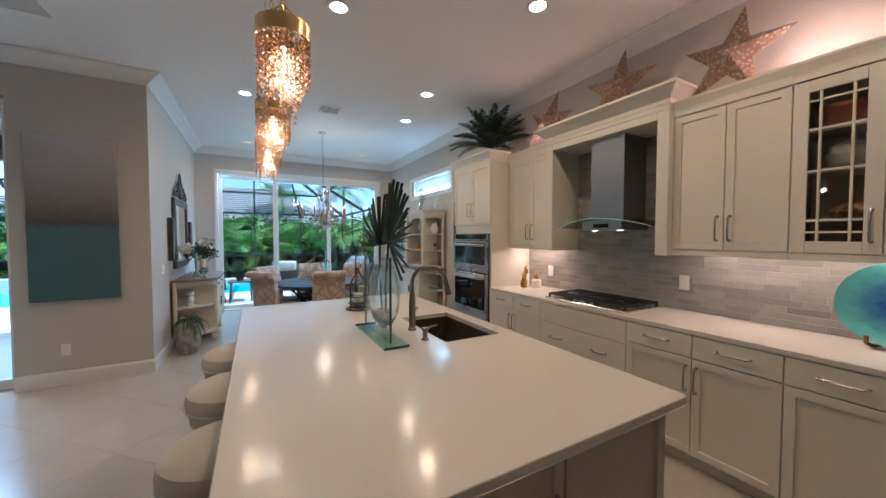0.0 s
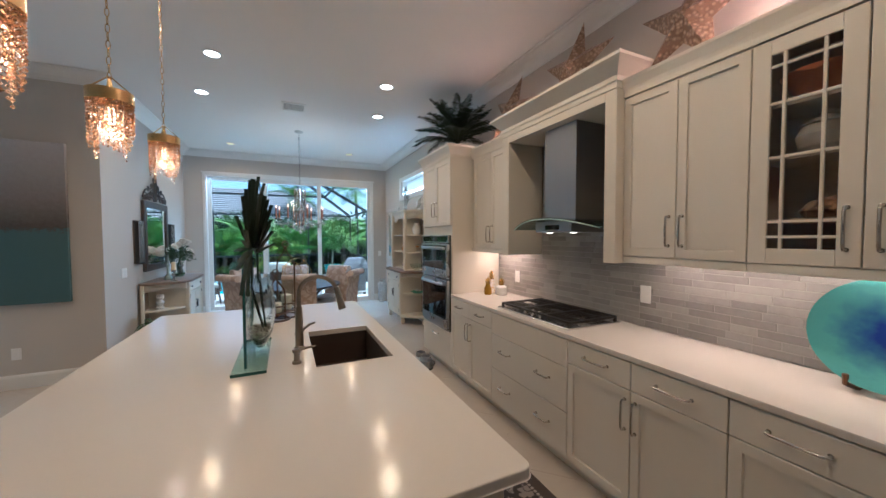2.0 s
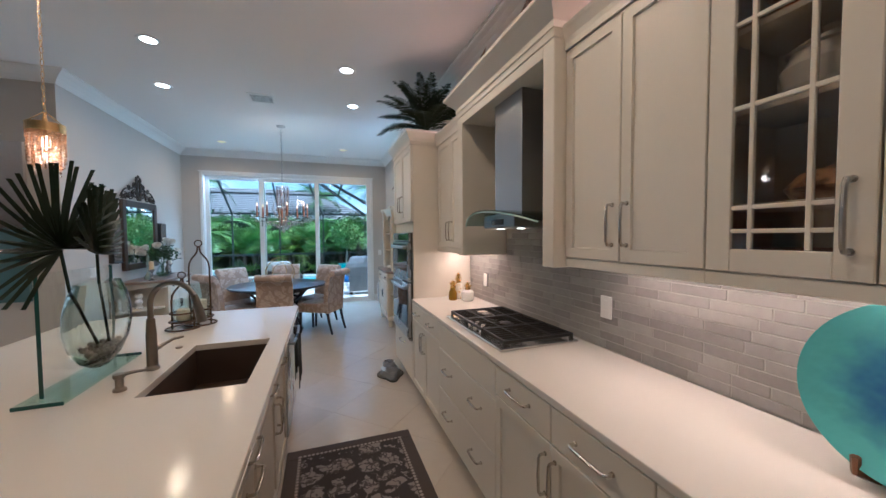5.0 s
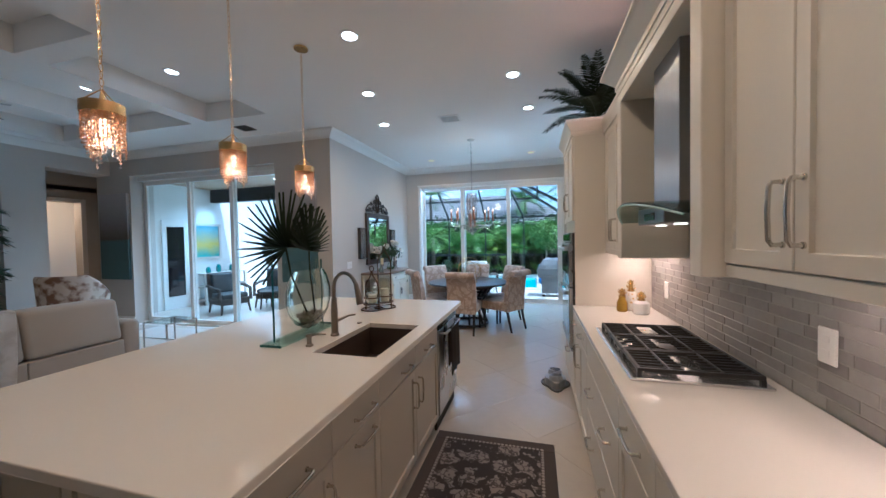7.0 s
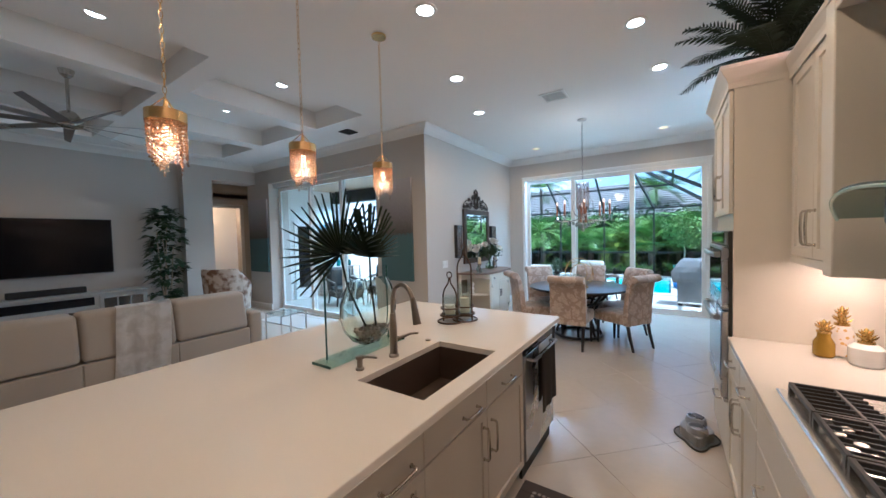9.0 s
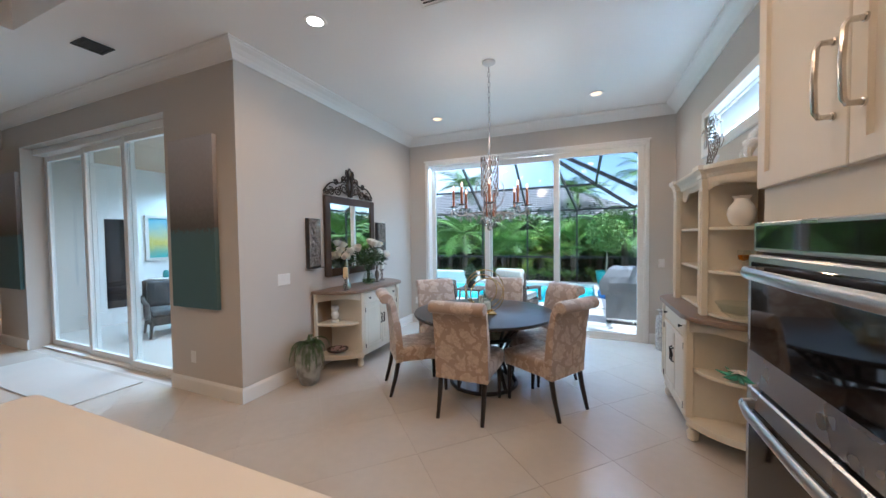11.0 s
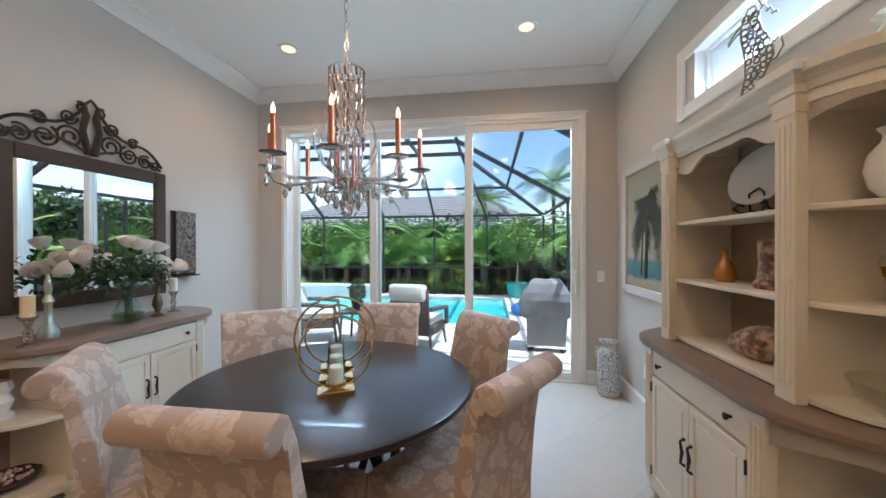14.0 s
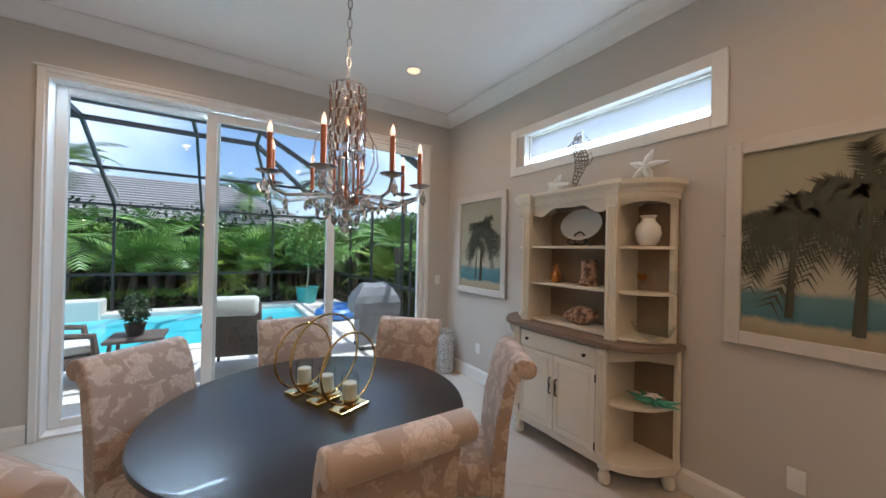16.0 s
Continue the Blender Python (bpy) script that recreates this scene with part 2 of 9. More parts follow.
WALL = mat("wall_paint", (0.56, 0.52, 0.47), 0.75, grain=250, bump=0.08, vary=0.03, scale=0.8)
CEILING = mat("ceiling_paint", (0.85, 0.84, 0.82), 0.8, grain=200, bump=0.08, vary=0.02, scale=0.7)
TRIM = mat("white_trim", (0.80, 0.79, 0.76), 0.4, bump=0.02, vary=0.02)
CABINET = mat("cream_cabinet", (0.74, 0.70, 0.62), 0.38, bump=0.02, vary=0.03, scale=1.5)
ISLAND = mat("taupe_cabinet", (0.50, 0.45, 0.38), 0.4, bump=0.02, vary=0.03, scale=1.5)
QUARTZ = mat("white_quartz", (0.73, 0.69, 0.64), 0.14, bump=0.0, vary=0.02, scale=3, grain=120, spec=0.28)
STEEL = mat("brushed_steel", (0.55, 0.55, 0.56), 0.28, 1.0, bump=0.03, grain=300)
NICKEL = mat("brushed_nickel", (0.60, 0.57, 0.52), 0.25, 1.0, bump=0.02)
BLACK_GLASS = mat("black_glass", (0.01, 0.01, 0.012), 0.04, bump=0, vary=0.2)
BLACK_IRON = mat("black_iron", (0.02, 0.02, 0.02), 0.5, 0.2, bump=0.1)
BRASS = mat("brass", (0.72, 0.50, 0.22), 0.25, 1.0, bump=0.03)
DARKWOOD = mat("espresso_wood", (0.018, 0.014, 0.013), 0.3, bump=0.04, vary=0.25, scale=6, coat=0.1)
FLOORTILE = mat("floor_tile", (0.53, 0.48, 0.42), 0.2, vary=0.12, scale=1.6, grain=14, bump=0.02, per_object=0.10)
GROUT = mat("grout", (0.50, 0.452, 0.40), 0.3)
GLASS = glass("window_glass", (0.97, 1.0, 0.99), tint=0.94)
HUTCH = mat("antique_cream", (0.74, 0.69, 0.58), 0.5, vary=0.08, scale=5, bump=0.05)
WOODTOP = mat("weathered_wood_top", (0.22, 0.16, 0.12), 0.45, vary=0.25, scale=7, bump=0.08)
SHELFBACK = mat("tan_shelf_back", (0.30, 0.225, 0.155), 0.55, vary=0.06)
HOODSTEEL = mat("hood_steel", (0.33, 0.33, 0.34), 0.33, 1.0, vary=0.03, bump=0.0)
# tint darkens the view in, standing in for the cabinet's unlit inside
CABPANE = glass("shade_tinted_cabinet_glass", (1.0, 0.97, 0.92), tint=0.75)
CLEARPANE = glass("clear_pane", (0.97, 1.0, 1.0), tint=0.94)


def floral(name, ground, flower, scale, rough, sheen=0.0, vein=0.55, relief=0.3):
    """Woven blossoms and leaves in one tone on another: wavy-edged cells with finer petal lines inside."""
    m = bpy.data.materials.new(name)
    m.use_nodes = True
    nt = m.node_tree
    b = nt.nodes["Principled BSDF"]
    tc = nt.nodes.new("ShaderNodeTexCoord")
    dn = nt.nodes.new("ShaderNodeTexNoise")
    dn.inputs["Scale"].default_value, dn.inputs["Detail"].default_value = scale * 1.8, 2.5
    dv = nt.nodes.new("ShaderNodeMix")
    dv.data_type = "VECTOR"
    dv.inputs[0].default_value = 1.1 / scale
    nt.links.new(tc.outputs["Object"], dn.inputs["Vector"])
    nt.links.new(tc.outputs["Object"], dv.inputs[4])
    nt.links.new(dn.outputs["Color"], dv.inputs[5])
    fac = None
    for s, lo, hi, low in ((scale, 0.10, 0.14, 0.0), (scale * 2.7, 0.06, 0.11, vein)):
        vo = nt.nodes.new("ShaderNodeTexVoronoi")
        vo.feature, vo.inputs["Scale"].default_value = "DISTANCE_TO_EDGE", s
        nt.links.new(dv.outputs[1], vo.inputs["Vector"])
        mr = nt.nodes.new("ShaderNodeMapRange")
        mr.inputs[1].default_value, mr.inputs[2].default_value, mr.inputs[3].default_value = lo, hi, low
        nt.links.new(vo.outputs["Distance"], mr.inputs[0])
        if fac is None:
            fac = mr.outputs[0]
        else:
            mu = nt.nodes.new("ShaderNodeMath")
            mu.operation = "MULTIPLY"
            nt.links.new(fac, mu.inputs[0])
            nt.links.new(mr.outputs[0], mu.inputs[1])
            fac = mu.outputs[0]
    fx = nt.nodes.new("ShaderNodeMix")
    fx.data_type = "RGBA"
    fx.inputs[6].default_value, fx.inputs[7].default_value = (*ground, 1), (*flower, 1)
    nt.links.new(fac, fx.inputs[0])
    nt.links.new(fx.outputs[2], b.inputs["Base Color"])
    b.inputs["Roughness"].default_value, b.inputs["Sheen Weight"].default_value = rough, sheen
    fz = nt.nodes.new("ShaderNodeTexNoise")
    fz.inputs["Scale"].default_value = 380
    nt.links.new(tc.outputs["Object"], fz.inputs["Vector"])
    sm = nt.nodes.new("ShaderNodeMath")
    sm.operation, sm.inputs[1].default_value = "MULTIPLY_ADD", 0.3
    nt.links.new(fz.outputs[0], sm.inputs[0])
    nt.links.new(fac, sm.inputs[2])
    bp = nt.nodes.new("ShaderNodeBump")
    bp.inputs["Strength"].default_value, bp.inputs["Distance"].default_value = relief, 0.003
    nt.links.new(sm.outputs[0], bp.inputs["Height"])
    nt.links.new(bp.outputs[0], b.inputs["Normal"])
    return m

# ---- the rooms ----
XR, XL, YB, YF, YP, XTV = 3.16, -0.92, -3.2, 8.285, 4.92, -6.05
T = 0.2


def wall(name, boxes, label, material=None):
    bm = bmesh.new()
    for b in boxes:
        box(*b, bm=bm)
    return part(name, bm, material or WALL, None, label, kind="structure", category="wall")


wall("wall_east", [(XR, XR + T, YB, 5.32, -0.1, CEIL + 0.3), (XR, XR + T, 5.32, 6.92, -0.1, 2.37), (XR, XR + T, 5.32, 6.92, 2.72, CEIL + 0.3),
                   (XR, XR + T, 6.92, YF + T, -0.1, CEIL + 0.3)], "greige painted wall with a high strip window")
wall("wall_north", [(XL - T, -0.57, YF, YF + T, -0.1, CEIL + 0.3), (2.81, XR, YF, YF + T, -0.1, CEIL + 0.3), (-0.57, 2.81, YF, YF + T, 2.835, CEIL + 0.3)],
     "greige painted wall around the sliding glass doors")
wall("wall_dining_west", [(XL - T, XL, YP, YF, -0.1, CEIL + 0.3)], "greige painted dining room wall")
wall("wall_living_north", [(-1.98, XL - T, YP, YP + 0.3, -0.1, CEIL + 0.3), (-5.3, -1.98, YP, YP + 0.3, 2.86, CEIL + 0.3), (-6.2, -5.3, YP, YP + 0.3, -0.1, CEIL + 0.3)],
     "greige painted wall around the patio glass doors")
wall("wall_television", [(XTV - T, XTV, YB, 3.48, -0.1, COFFER + 0.1), (XTV - T, XTV + 0.22, 3.48, 4.0, -0.1, COFFER + 0.1), (XTV - T, XTV + 0.22, 4.0, YP + 0.1, 2.9, COFFER + 0.1)],
     "greige painted wall behind the television")
wall("wall_hall", [(-7.8, -7.6, 3.3, 4.45, -0.1, 3.3), (-7.8, -7.6, 5.40, 5.9, -0.1, 3.3), (-7.8, -7.6, 4.45, 5.40, 2.5, 3.3),
                   (-7.6, XTV - T, 3.3, 3.42, -0.1, 3.3), (-7.6, -6.25, 5.75, 5.9, -0.1, 3.3), (-6.25, -6.1, 5.22, 5.9, -0.1, 3.3)],
     "greige painted hall walls with a cased doorway")
wall("wall_back_hall", [(-9.2, -9.1, 3.6, 6.4, -0.1, 2.75), (-9.1, -7.8, 3.6, 3.7, -0.1, 2.75), (-9.1, -7.8, 6.3, 6.4, -0.1, 2.75)], "cream painted walls of a back hall", CABINET)
part("back_hall_ceiling", box(-9.2, -7.6, 3.6, 6.4, 2.75, 2.85), CEILING, None, "white hall ceiling", kind="structure", category="ceiling")
part("hall_ceiling", box(-7.8, XTV - T, 3.3, 5.9, 3.2, 3.3), CEILING, None, "white hall ceiling", kind="structure", category="ceiling")
wall("wall_south", [(XTV - T, XR + T, YB - T, YB, -0.1, COFFER + 0.1)], "greige painted back wall")

# ceiling: flat over kitchen and dining, coffers over the living room
bm = bmesh.new()
box(-1.32, XR + T, YB, YP + 0.3, CEIL, COFFER + 0.1, bm=bm)
box(XL - T, XR + T, YP + 0.3, YF + T, CEIL, CEIL + 0.12, bm=bm)
XC = [(-2.35, -1.32), (-3.9, -2.62), (-5.4, -4.2)]
YC = [(-2.6, -1.0), (-0.8, 0.52), (0.78, 2.14), (2.36, 4.04)]
for i, (a, b) in enumerate(XC):
    nxt = XC[i + 1][1] if i + 1 < len(XC) else XTV
    box(nxt, a, YB, YP + 0.1, CEIL, COFFER, bm=bm)
    ys = [YB] + [v for c in YC for v in c] + [YP + 0.1]
    for j in range(0, len(ys), 2):
        box(a, b, ys[j], ys[j + 1], CEIL, COFFER, bm=bm)
box(XTV - T, -1.32, YB, YP + 0.3, COFFER, COFFER + 0.1, bm=bm)
part("ceiling", bm, CEILING, None, "white painted ceiling with coffers over the living area", kind="structure", category="ceiling")

# crown, base boards
CROWN = [(0.0, -0.12), (0.014, -0.12), (0.020, -0.105), (0.045, -0.075), (0.085, -0.045), (0.125, -0.025), (0.135, -0.014), (0.15, -0.012), (0.15, 0.0), (0.0, 0.0)]
BASE = [(0.0, 0.0), (0.018, 0.0), (0.018, 0.12), (0.012, 0.135), (0.006, 0.145), (0.0, 0.145)]


def along(prof, z):
    return [(o, z + h) for o, h in prof]


inner = [(XR, YB), (XR, YF), (XL, YF), (XL, YP), (XTV + 0.22, YP), (XTV + 0.22, 3.48), (XTV, 3.48), (XTV, YB), (XR, YB)]
part("crown_molding", sweep(along(CROWN, CEIL), inner), TRIM, None, "white crown molding", kind="structure", category="trim")
for p in ([(XR, 4.13), (XR, YF), (2.86, YF)], [(-0.62, YF), (XL, YF), (XL, YP), (-1.98, YP)], [(-5.3, YP), (-6.2, YP), (-6.2, YP + 0.3)], [(XTV, 4.0), (XTV + 0.22, 4.0), (XTV + 0.22, 3.48), (XTV, 3.48), (XTV, YB), (XR, YB), (XR, -1.25)]):
    part("baseboard", sweep(BASE, p), TRIM, None, "tall white baseboard", kind="structure", category="trim")

part("floor", box(-9.5, XR + T, YB - T, YF + 0.15, -0.12, -0.0022), GROUT, None, "beige stone tile floor laid diagonally", kind="structure", category="floor")



def frame_bars(x0, x1, z0, z1, w, y0, y1, bevel=0.004):
    """Four bars round an opening in a wall that faces y."""
    bm = box(x0, x0 + w, y0, y1, z0, z1, bevel)
    box(x1 - w, x1, y0, y1, z0, z1, bevel, bm)
    box(x0 + w, x1 - w, y0, y1, z1 - w, z1, bevel, bm)
    box(x0 + w, x1 - w, y0, y1, z0, z0 + w, bevel, bm)
    return bm


def pane(parent, b, m=None, name="pane", glazing=None):
    p = part(name, box(*b), glazing or GLASS, parent, m=m)
    p.visible_shadow = False
    return p


def sliding_panel(parent, x0, x1, y, z0, z1, w=0.085, handle=0, glazing=GLASS):
    f = part("sliding_panel", frame_bars(x0, x1, z0, z1, w, y - 0.025, y + 0.025), TRIM, parent)
    p = part("pane", box(x0 + w, x1 - w, y - 0.004, y + 0.004, z0 + w, z1 - w), glazing, f)
    p.visible_shadow = False
    if handle:
        part("door_handle", box(handle - 0.012, handle + 0.012, y - 0.06, y - 0.026, 0.95, 1.2, 0.004), TRIM, f)
    return f


# dining glass doors
gd = thing("door_1", "white framed three-panel sliding glass doors, closed", "sliding door", kind="structure")
bm = box(-0.61, -0.565, YF - 0.02, YF - 0.001, 0, 2.865, 0.004)
box(2.805, 2.85, YF - 0.02, YF - 0.001, 0, 2.865, 0.004, bm)
box(-0.565, 2.805, YF - 0.02, YF - 0.001, 2.83, 2.865, 0.004, bm)
box(-0.63, 2.87, YF - 0.03, YF - 0.001, 2.865, 2.885, 0.004, bm)
part("casing", bm, TRIM, gd)
bm = box(-0.57, -0.55, YF, YF + 0.2, 0, 2.835)
box(2.79, 2.81, YF, YF + 0.2, 0, 2.835, 0, bm)
box(-0.55, 2.79, YF, YF + 0.2, 2.80, 2.835, 0, bm)
box(-0.57, 2.81, YF, YF + 0.2, -0.02, 0.02, 0, bm)
part("door_frame", bm, TRIM, gd)
sliding_panel(gd, -0.55, 0.56, YF + 0.16, 0.02, 2.80, 0.07)
sliding_panel(gd, 0.45, 1.66, YF + 0.10, 0.02, 2.80)
sliding_panel(gd, 1.57, 2.79, YF + 0.045, 0.02, 2.80, 0.08, 2.755)

# patio glass doors
pd = thing("door_2", "grey-white framed pocket sliding glass doors to the patio", "sliding door", kind="structure")
for a, b, y in ((-5.3, -4.05, 5.18), (-4.13, -3.0, 5.13), (-3.08, -1.98, 5.08)):
    sliding_panel(pd, a, b, y, 0.02, 2.78, 0.075, glazing=CLEARPANE)
bm = box(-5.3, -1.98, 5.04, 5.22, 2.78, 2.86)
box(-5.3, -1.98, 5.04, 5.22, -0.02, 0.02, 0, bm)
part("door_frame", bm, TRIM, pd)

# strip window above the hutch
w1 = thing("window_1", "white framed horizontal strip window high on the wall", "window", kind="structure")
bm = frame_bars(-7.09, -5.24, 2.31, 2.785, 0.085, -0.022, -0.002)
bm.transform(pose(XR, 0, 0, 0, 0, -90))
part("casing", bm, TRIM, w1)
bm = frame_bars(-6.92, -5.32, 2.37, 2.72, 0.03, 0.06, 0.12)
bm.transform(pose(XR, 0, 0, 0, 0, -90))
part("window_frame", bm, TRIM, w1)
bm = box(XR - 0.001, XR + 0.19, 5.322, 5.332, 2.372, 2.718)
box(XR - 0.001, XR + 0.19, 6.908, 6.918, 2.372, 2.718, 0, bm)
box(XR - 0.001, XR + 0.19, 5.332, 6.908, 2.372, 2.382, 0, bm)
box(XR - 0.001, XR + 0.19, 5.332, 6.908, 2.708, 2.718, 0, bm)
part("reveal", bm, TRIM, w1)
# pane made translucent white: the blown-out sky is put into its colour
WHITEPANE = bpy.data.materials.new("translucent_white_glass")
WHITEPANE.use_nodes = True
fnt = WHITEPANE.node_tree
fnt.nodes.remove(fnt.nodes["Principled BSDF"])
ftl, ftr, fmx = (fnt.nodes.new(k) for k in ("ShaderNodeBsdfTranslucent", "ShaderNodeBsdfTransparent", "ShaderNodeMixShader"))
ftl.inputs[0].default_value, fmx.inputs[0].default_value = (0.85, 0.87, 0.88, 1), 0.35
fnt.links.new(ftl.outputs[0], fmx.inputs[1])
fnt.links.new(ftr.outputs[0], fmx.inputs[2])
fnt.links.new(fmx.outputs[0], fnt.nodes["Material Output"].inputs[0])
p = part("pane", box(XR + 0.085, XR + 0.09, 5.35, 6.89, 2.40, 2.69), WHITEPANE, w1, "translucent white pane")
p.visible_shadow = False

# hall doorway and its far door
hd = thing("door_3", "white panelled door beyond a cased doorway", "door", kind="structure")
bm = box(-7.6, -7.57, 4.36, 4.45, 0, 2.58, 0.004)
box(-7.6, -7.57, 5.40, 5.49, 0, 2.58, 0.004, bm)
box(-7.6, -7.57, 4.45, 5.40, 2.5, 2.58, 0.004, bm)
part("casing", bm, TRIM, hd)
bm = box(-9.095, -9.05, 4.35, 5.15, 0.01, 2.05, 0.004)
for a, b in ((0.2, 0.95), (1.1, 1.9)):
    box(-9.05, -9.04, 4.47, 5.03, a, b, 0.004, bm)
part("door_leaf", bm, TRIM, hd)
l = new("hall_ceiling_lamp", bpy.data.lights.new("hall_ceiling_lamp", "POINT"))
l.data.energy, l.data.color, l.data.shadow_soft_size = 12, (1.0, 0.58, 0.30), 0.08
l.location = (-8.3, 4.9, 2.6)

# ---- kitchen ----
FX = 2.55


def handle_bm(length, r=0.006, off=0.032, vertical=True):
    """Bar pull along z (or y), standing off towards -x from x = 0."""
    h = length / 2
    pts = [(0, 0, -h), (-off * 0.8, 0, -h), (-off, 0, -h + 0.012), (-off * 1.08, 0, 0), (-off, 0, h - 0.012), (-off * 0.8, 0, h), (0, 0, h)]
    if not vertical:
        pts = [(x, z, y) for x, y, z in pts]
    bm = tube(pts, r, 8)
    for s in (-h, h):
        d = lathe([(0.009, 0), (0.009, 0.004)], 10)
        d.transform(pose(0, 0 if vertical else s, s if vertical else 0, 0, -90, 0))
        join(bm, d)
    return bm


def slab_bm(y0, y1, z0, z1, t=0.02):
    return box(-t, 0, y0, y1, z0, z1, 0.003)


def shaker_bm(y0, y1, z0, z1, rail=0.065, t=0.02):
    """Door leaf facing -x, its back at x = 0, with a sunk panel and a small bead."""
    bm = box(-t, 0, y0, y1, z0, z1, 0.0025)
    face = max(bm.faces, key=lambda f: -f.calc_center_median().x + 0.01 * f.calc_area())
    bmesh.ops.inset_region(bm, faces=[face], thickness=rail - 0.003)
    bmesh.ops.inset_region(bm, faces=[face], thickness=0.004)
    for v in face.verts:
        v.co.x += 0.010
    return bm


HANDLES = {}


def add_handle(parent, x, y, z, length, vertical=True, material=None, m=None):
    key = (length, vertical)
    if key not in HANDLES:
        HANDLES[key] = mesh("handle", handle_bm(length, vertical=vertical), NICKEL, True)
    h = new("handle", HANDLES[key])
    h.parent = parent
    h.matrix_basis = pose(x, y, z)
    return h


def front(parent, kind, y0, y1, z0, z1, x, material, handles=()):
    g = 0.0025
    bm = (shaker_bm if kind == "door" else slab_bm)(y0 + g, y1 - g, z0 + g, z1 - g)
    bm.transform(pose(x, 0, 0))
    d = part("door" if kind == "door" else "drawer", bm, material, parent)
    for hy, hz, ln, v in handles:
        add_handle(d, x - 0.02, hy, hz, ln, v)
    return d


def base_unit(y0, y1, label, fronts, group="base cabinets along the wall"):
    u = thing("base_cabinet", label, "cabinet", group)
    bm = box(FX, XR - 0.002, y0 + 0.001, y1 - 0.001, 0.1, 0.889)
    box(FX + 0.06, XR - 0.002, y0 + 0.001, y1 - 0.001, 0.0, 0.1, 0, bm)
    part("body", bm, CABINET, u)
    for f in fronts:
        front(u, *f[:5], FX, CABINET, f[5])
    return u


ZT, ZD, ZK = 0.885, 0.735, 0.105
base_unit(2.485, 3.30, "cream shaker cabinet, two drawers over two doors, nickel pulls", [
    ("drawer", 2.485, 2.893, ZD, ZT, [(2.68, 0.812, 0.12, False)]), ("drawer", 2.893, 3.30, ZD, ZT, [(3.09, 0.812, 0.12, False)]),
    ("door", 2.485, 2.893, ZK, ZD, [(2.866, 0.60, 0.16, True)]), ("door", 2.893, 3.30, ZK, ZD, [(2.92, 0.60, 0.16, True)])])
base_unit(1.595, 2.485, "cream drawer base cabinet below the cooktop", [
    ("drawer", 1.595, 2.485, 0.70, ZT, []),
    ("drawer", 1.595, 2.485, 0.405, 0.70, [(1.822, 0.58, 0.13, False), (2.278, 0.58, 0.13, False)]),
    ("drawer", 1.595, 2.485, ZK, 0.405, [(1.822, 0.272, 0.13, False), (2.278, 0.272, 0.13, False)])])
for a, b, side in ((1.152, 1.595, 0), (0.717, 1.152, 1), (0.30, 0.717, 0), (-0.14, 0.30, 1), (-0.58, -0.14, 0), (-1.02, -0.58, 1)):
    hy = (a + 0.03) if side == 0 else (b - 0.03)
    base_unit(a, b, "cream shaker cabinet, one drawer over one door, nickel pulls", [("drawer", a, b, ZD, ZT, [((a + b) / 2, 0.815, 0.16, False)]), ("door", a, b, ZK, ZD, [(hy, 0.60, 0.16, True)])])

part("wall_worktop", box(2.525, XR - 0.014, -1.2, 3.30, 0.89, 0.92, 0.004, seg=2), QUARTZ, None, "white quartz worktop along the tiled wall", category="worktop")


# wall cabinets
def crown_run(path, z, h, out):
    prof = [(0.0, z), (0.006, z), (0.006, z + h * 0.25), (out * 0.35, z + h * 0.45), (out * 0.8, z + h * 0.75), (out, z + h * 0.85), (out, z + h), (0.0, z + h)]
    return sweep([(-o, q) for o, q in prof], path)


UX = 2.84


def wall_unit(y0, y1, label, splits, z0=1.40, z1=2.385, UX=2.84):
    u = thing("wall_cabinet", label, "cabinet", "wall cabinets")
    part("body", box(UX, XR - 0.016, y0 + 0.001, y1 - 0.001, z0 + 0.02, z1 + 0.06), CABINET, u)
    part("light_rail", box(UX - 0.015, UX + 0.01, y0, y1, z0 - 0.02, z0 + 0.02, 0.003), CABINET, u)
    for i, (a, b, hy) in enumerate(splits):
        front(u, "door", a, b, z0 + 0.022, z1, UX, CABINET, [(hy, z0 + 0.17, 0.16, True)])
    bm = crown_run([(XR - 0.02, y1 - 0.001), (UX - 0.02, y1 - 0.001), (UX - 0.02, y0 + 0.001), (XR - 0.02, y0 + 0.001)][1:3], z1 + 0.005, 0.11, 0.025)
    part("cornice", bm, CABINET, u)
    part("top_board", box(UX - 0.02, XR - 0.016, y0 + 0.001, y1 - 0.001, z1 + 0.062, z1 + 0.11), CABINET, u)
    return u


wall_unit(2.65, 3.29, "cream two-door wall cabinet with nickel pulls", [(2.65, 2.91, 2.875), (2.91, 3.25, 2.945)], UX=2.81)
wall_unit(0.80, 1.437, "cream two-door wall cabinet with nickel pulls", [(0.80, 1.118, 1.083), (1.118, 1.437, 1.153)])
wall_unit(-1.0, 0.10, "cream two-door wall cabinet with nickel pulls", [(-1.0, -0.45, -0.5), (-0.45, 0.10, -0.4)])

# glass-fronted wall cabinet with things inside
gc = thing("glass_front_cabinet", "cream wall cabinet with mullioned glass doors and lit shelves", "cabinet", "wall cabinets")
bm = box(UX, XR - 0.016, 0.79, 0.80, 1.42, 2.445)
box(UX, XR - 0.016, 0.10, 0.11, 1.42, 2.445, 0, bm)
box(UX, XR - 0.016, 0.11, 0.79, 1.42, 1.44, 0, bm)
box(UX, XR - 0.016, 0.11, 0.79, 2.40, 2.445, 0, bm)
box(XR - 0.03, XR - 0.016, 0.11, 0.79, 1.44, 2.40, 0, bm)
part("body", bm, CABINET, gc)
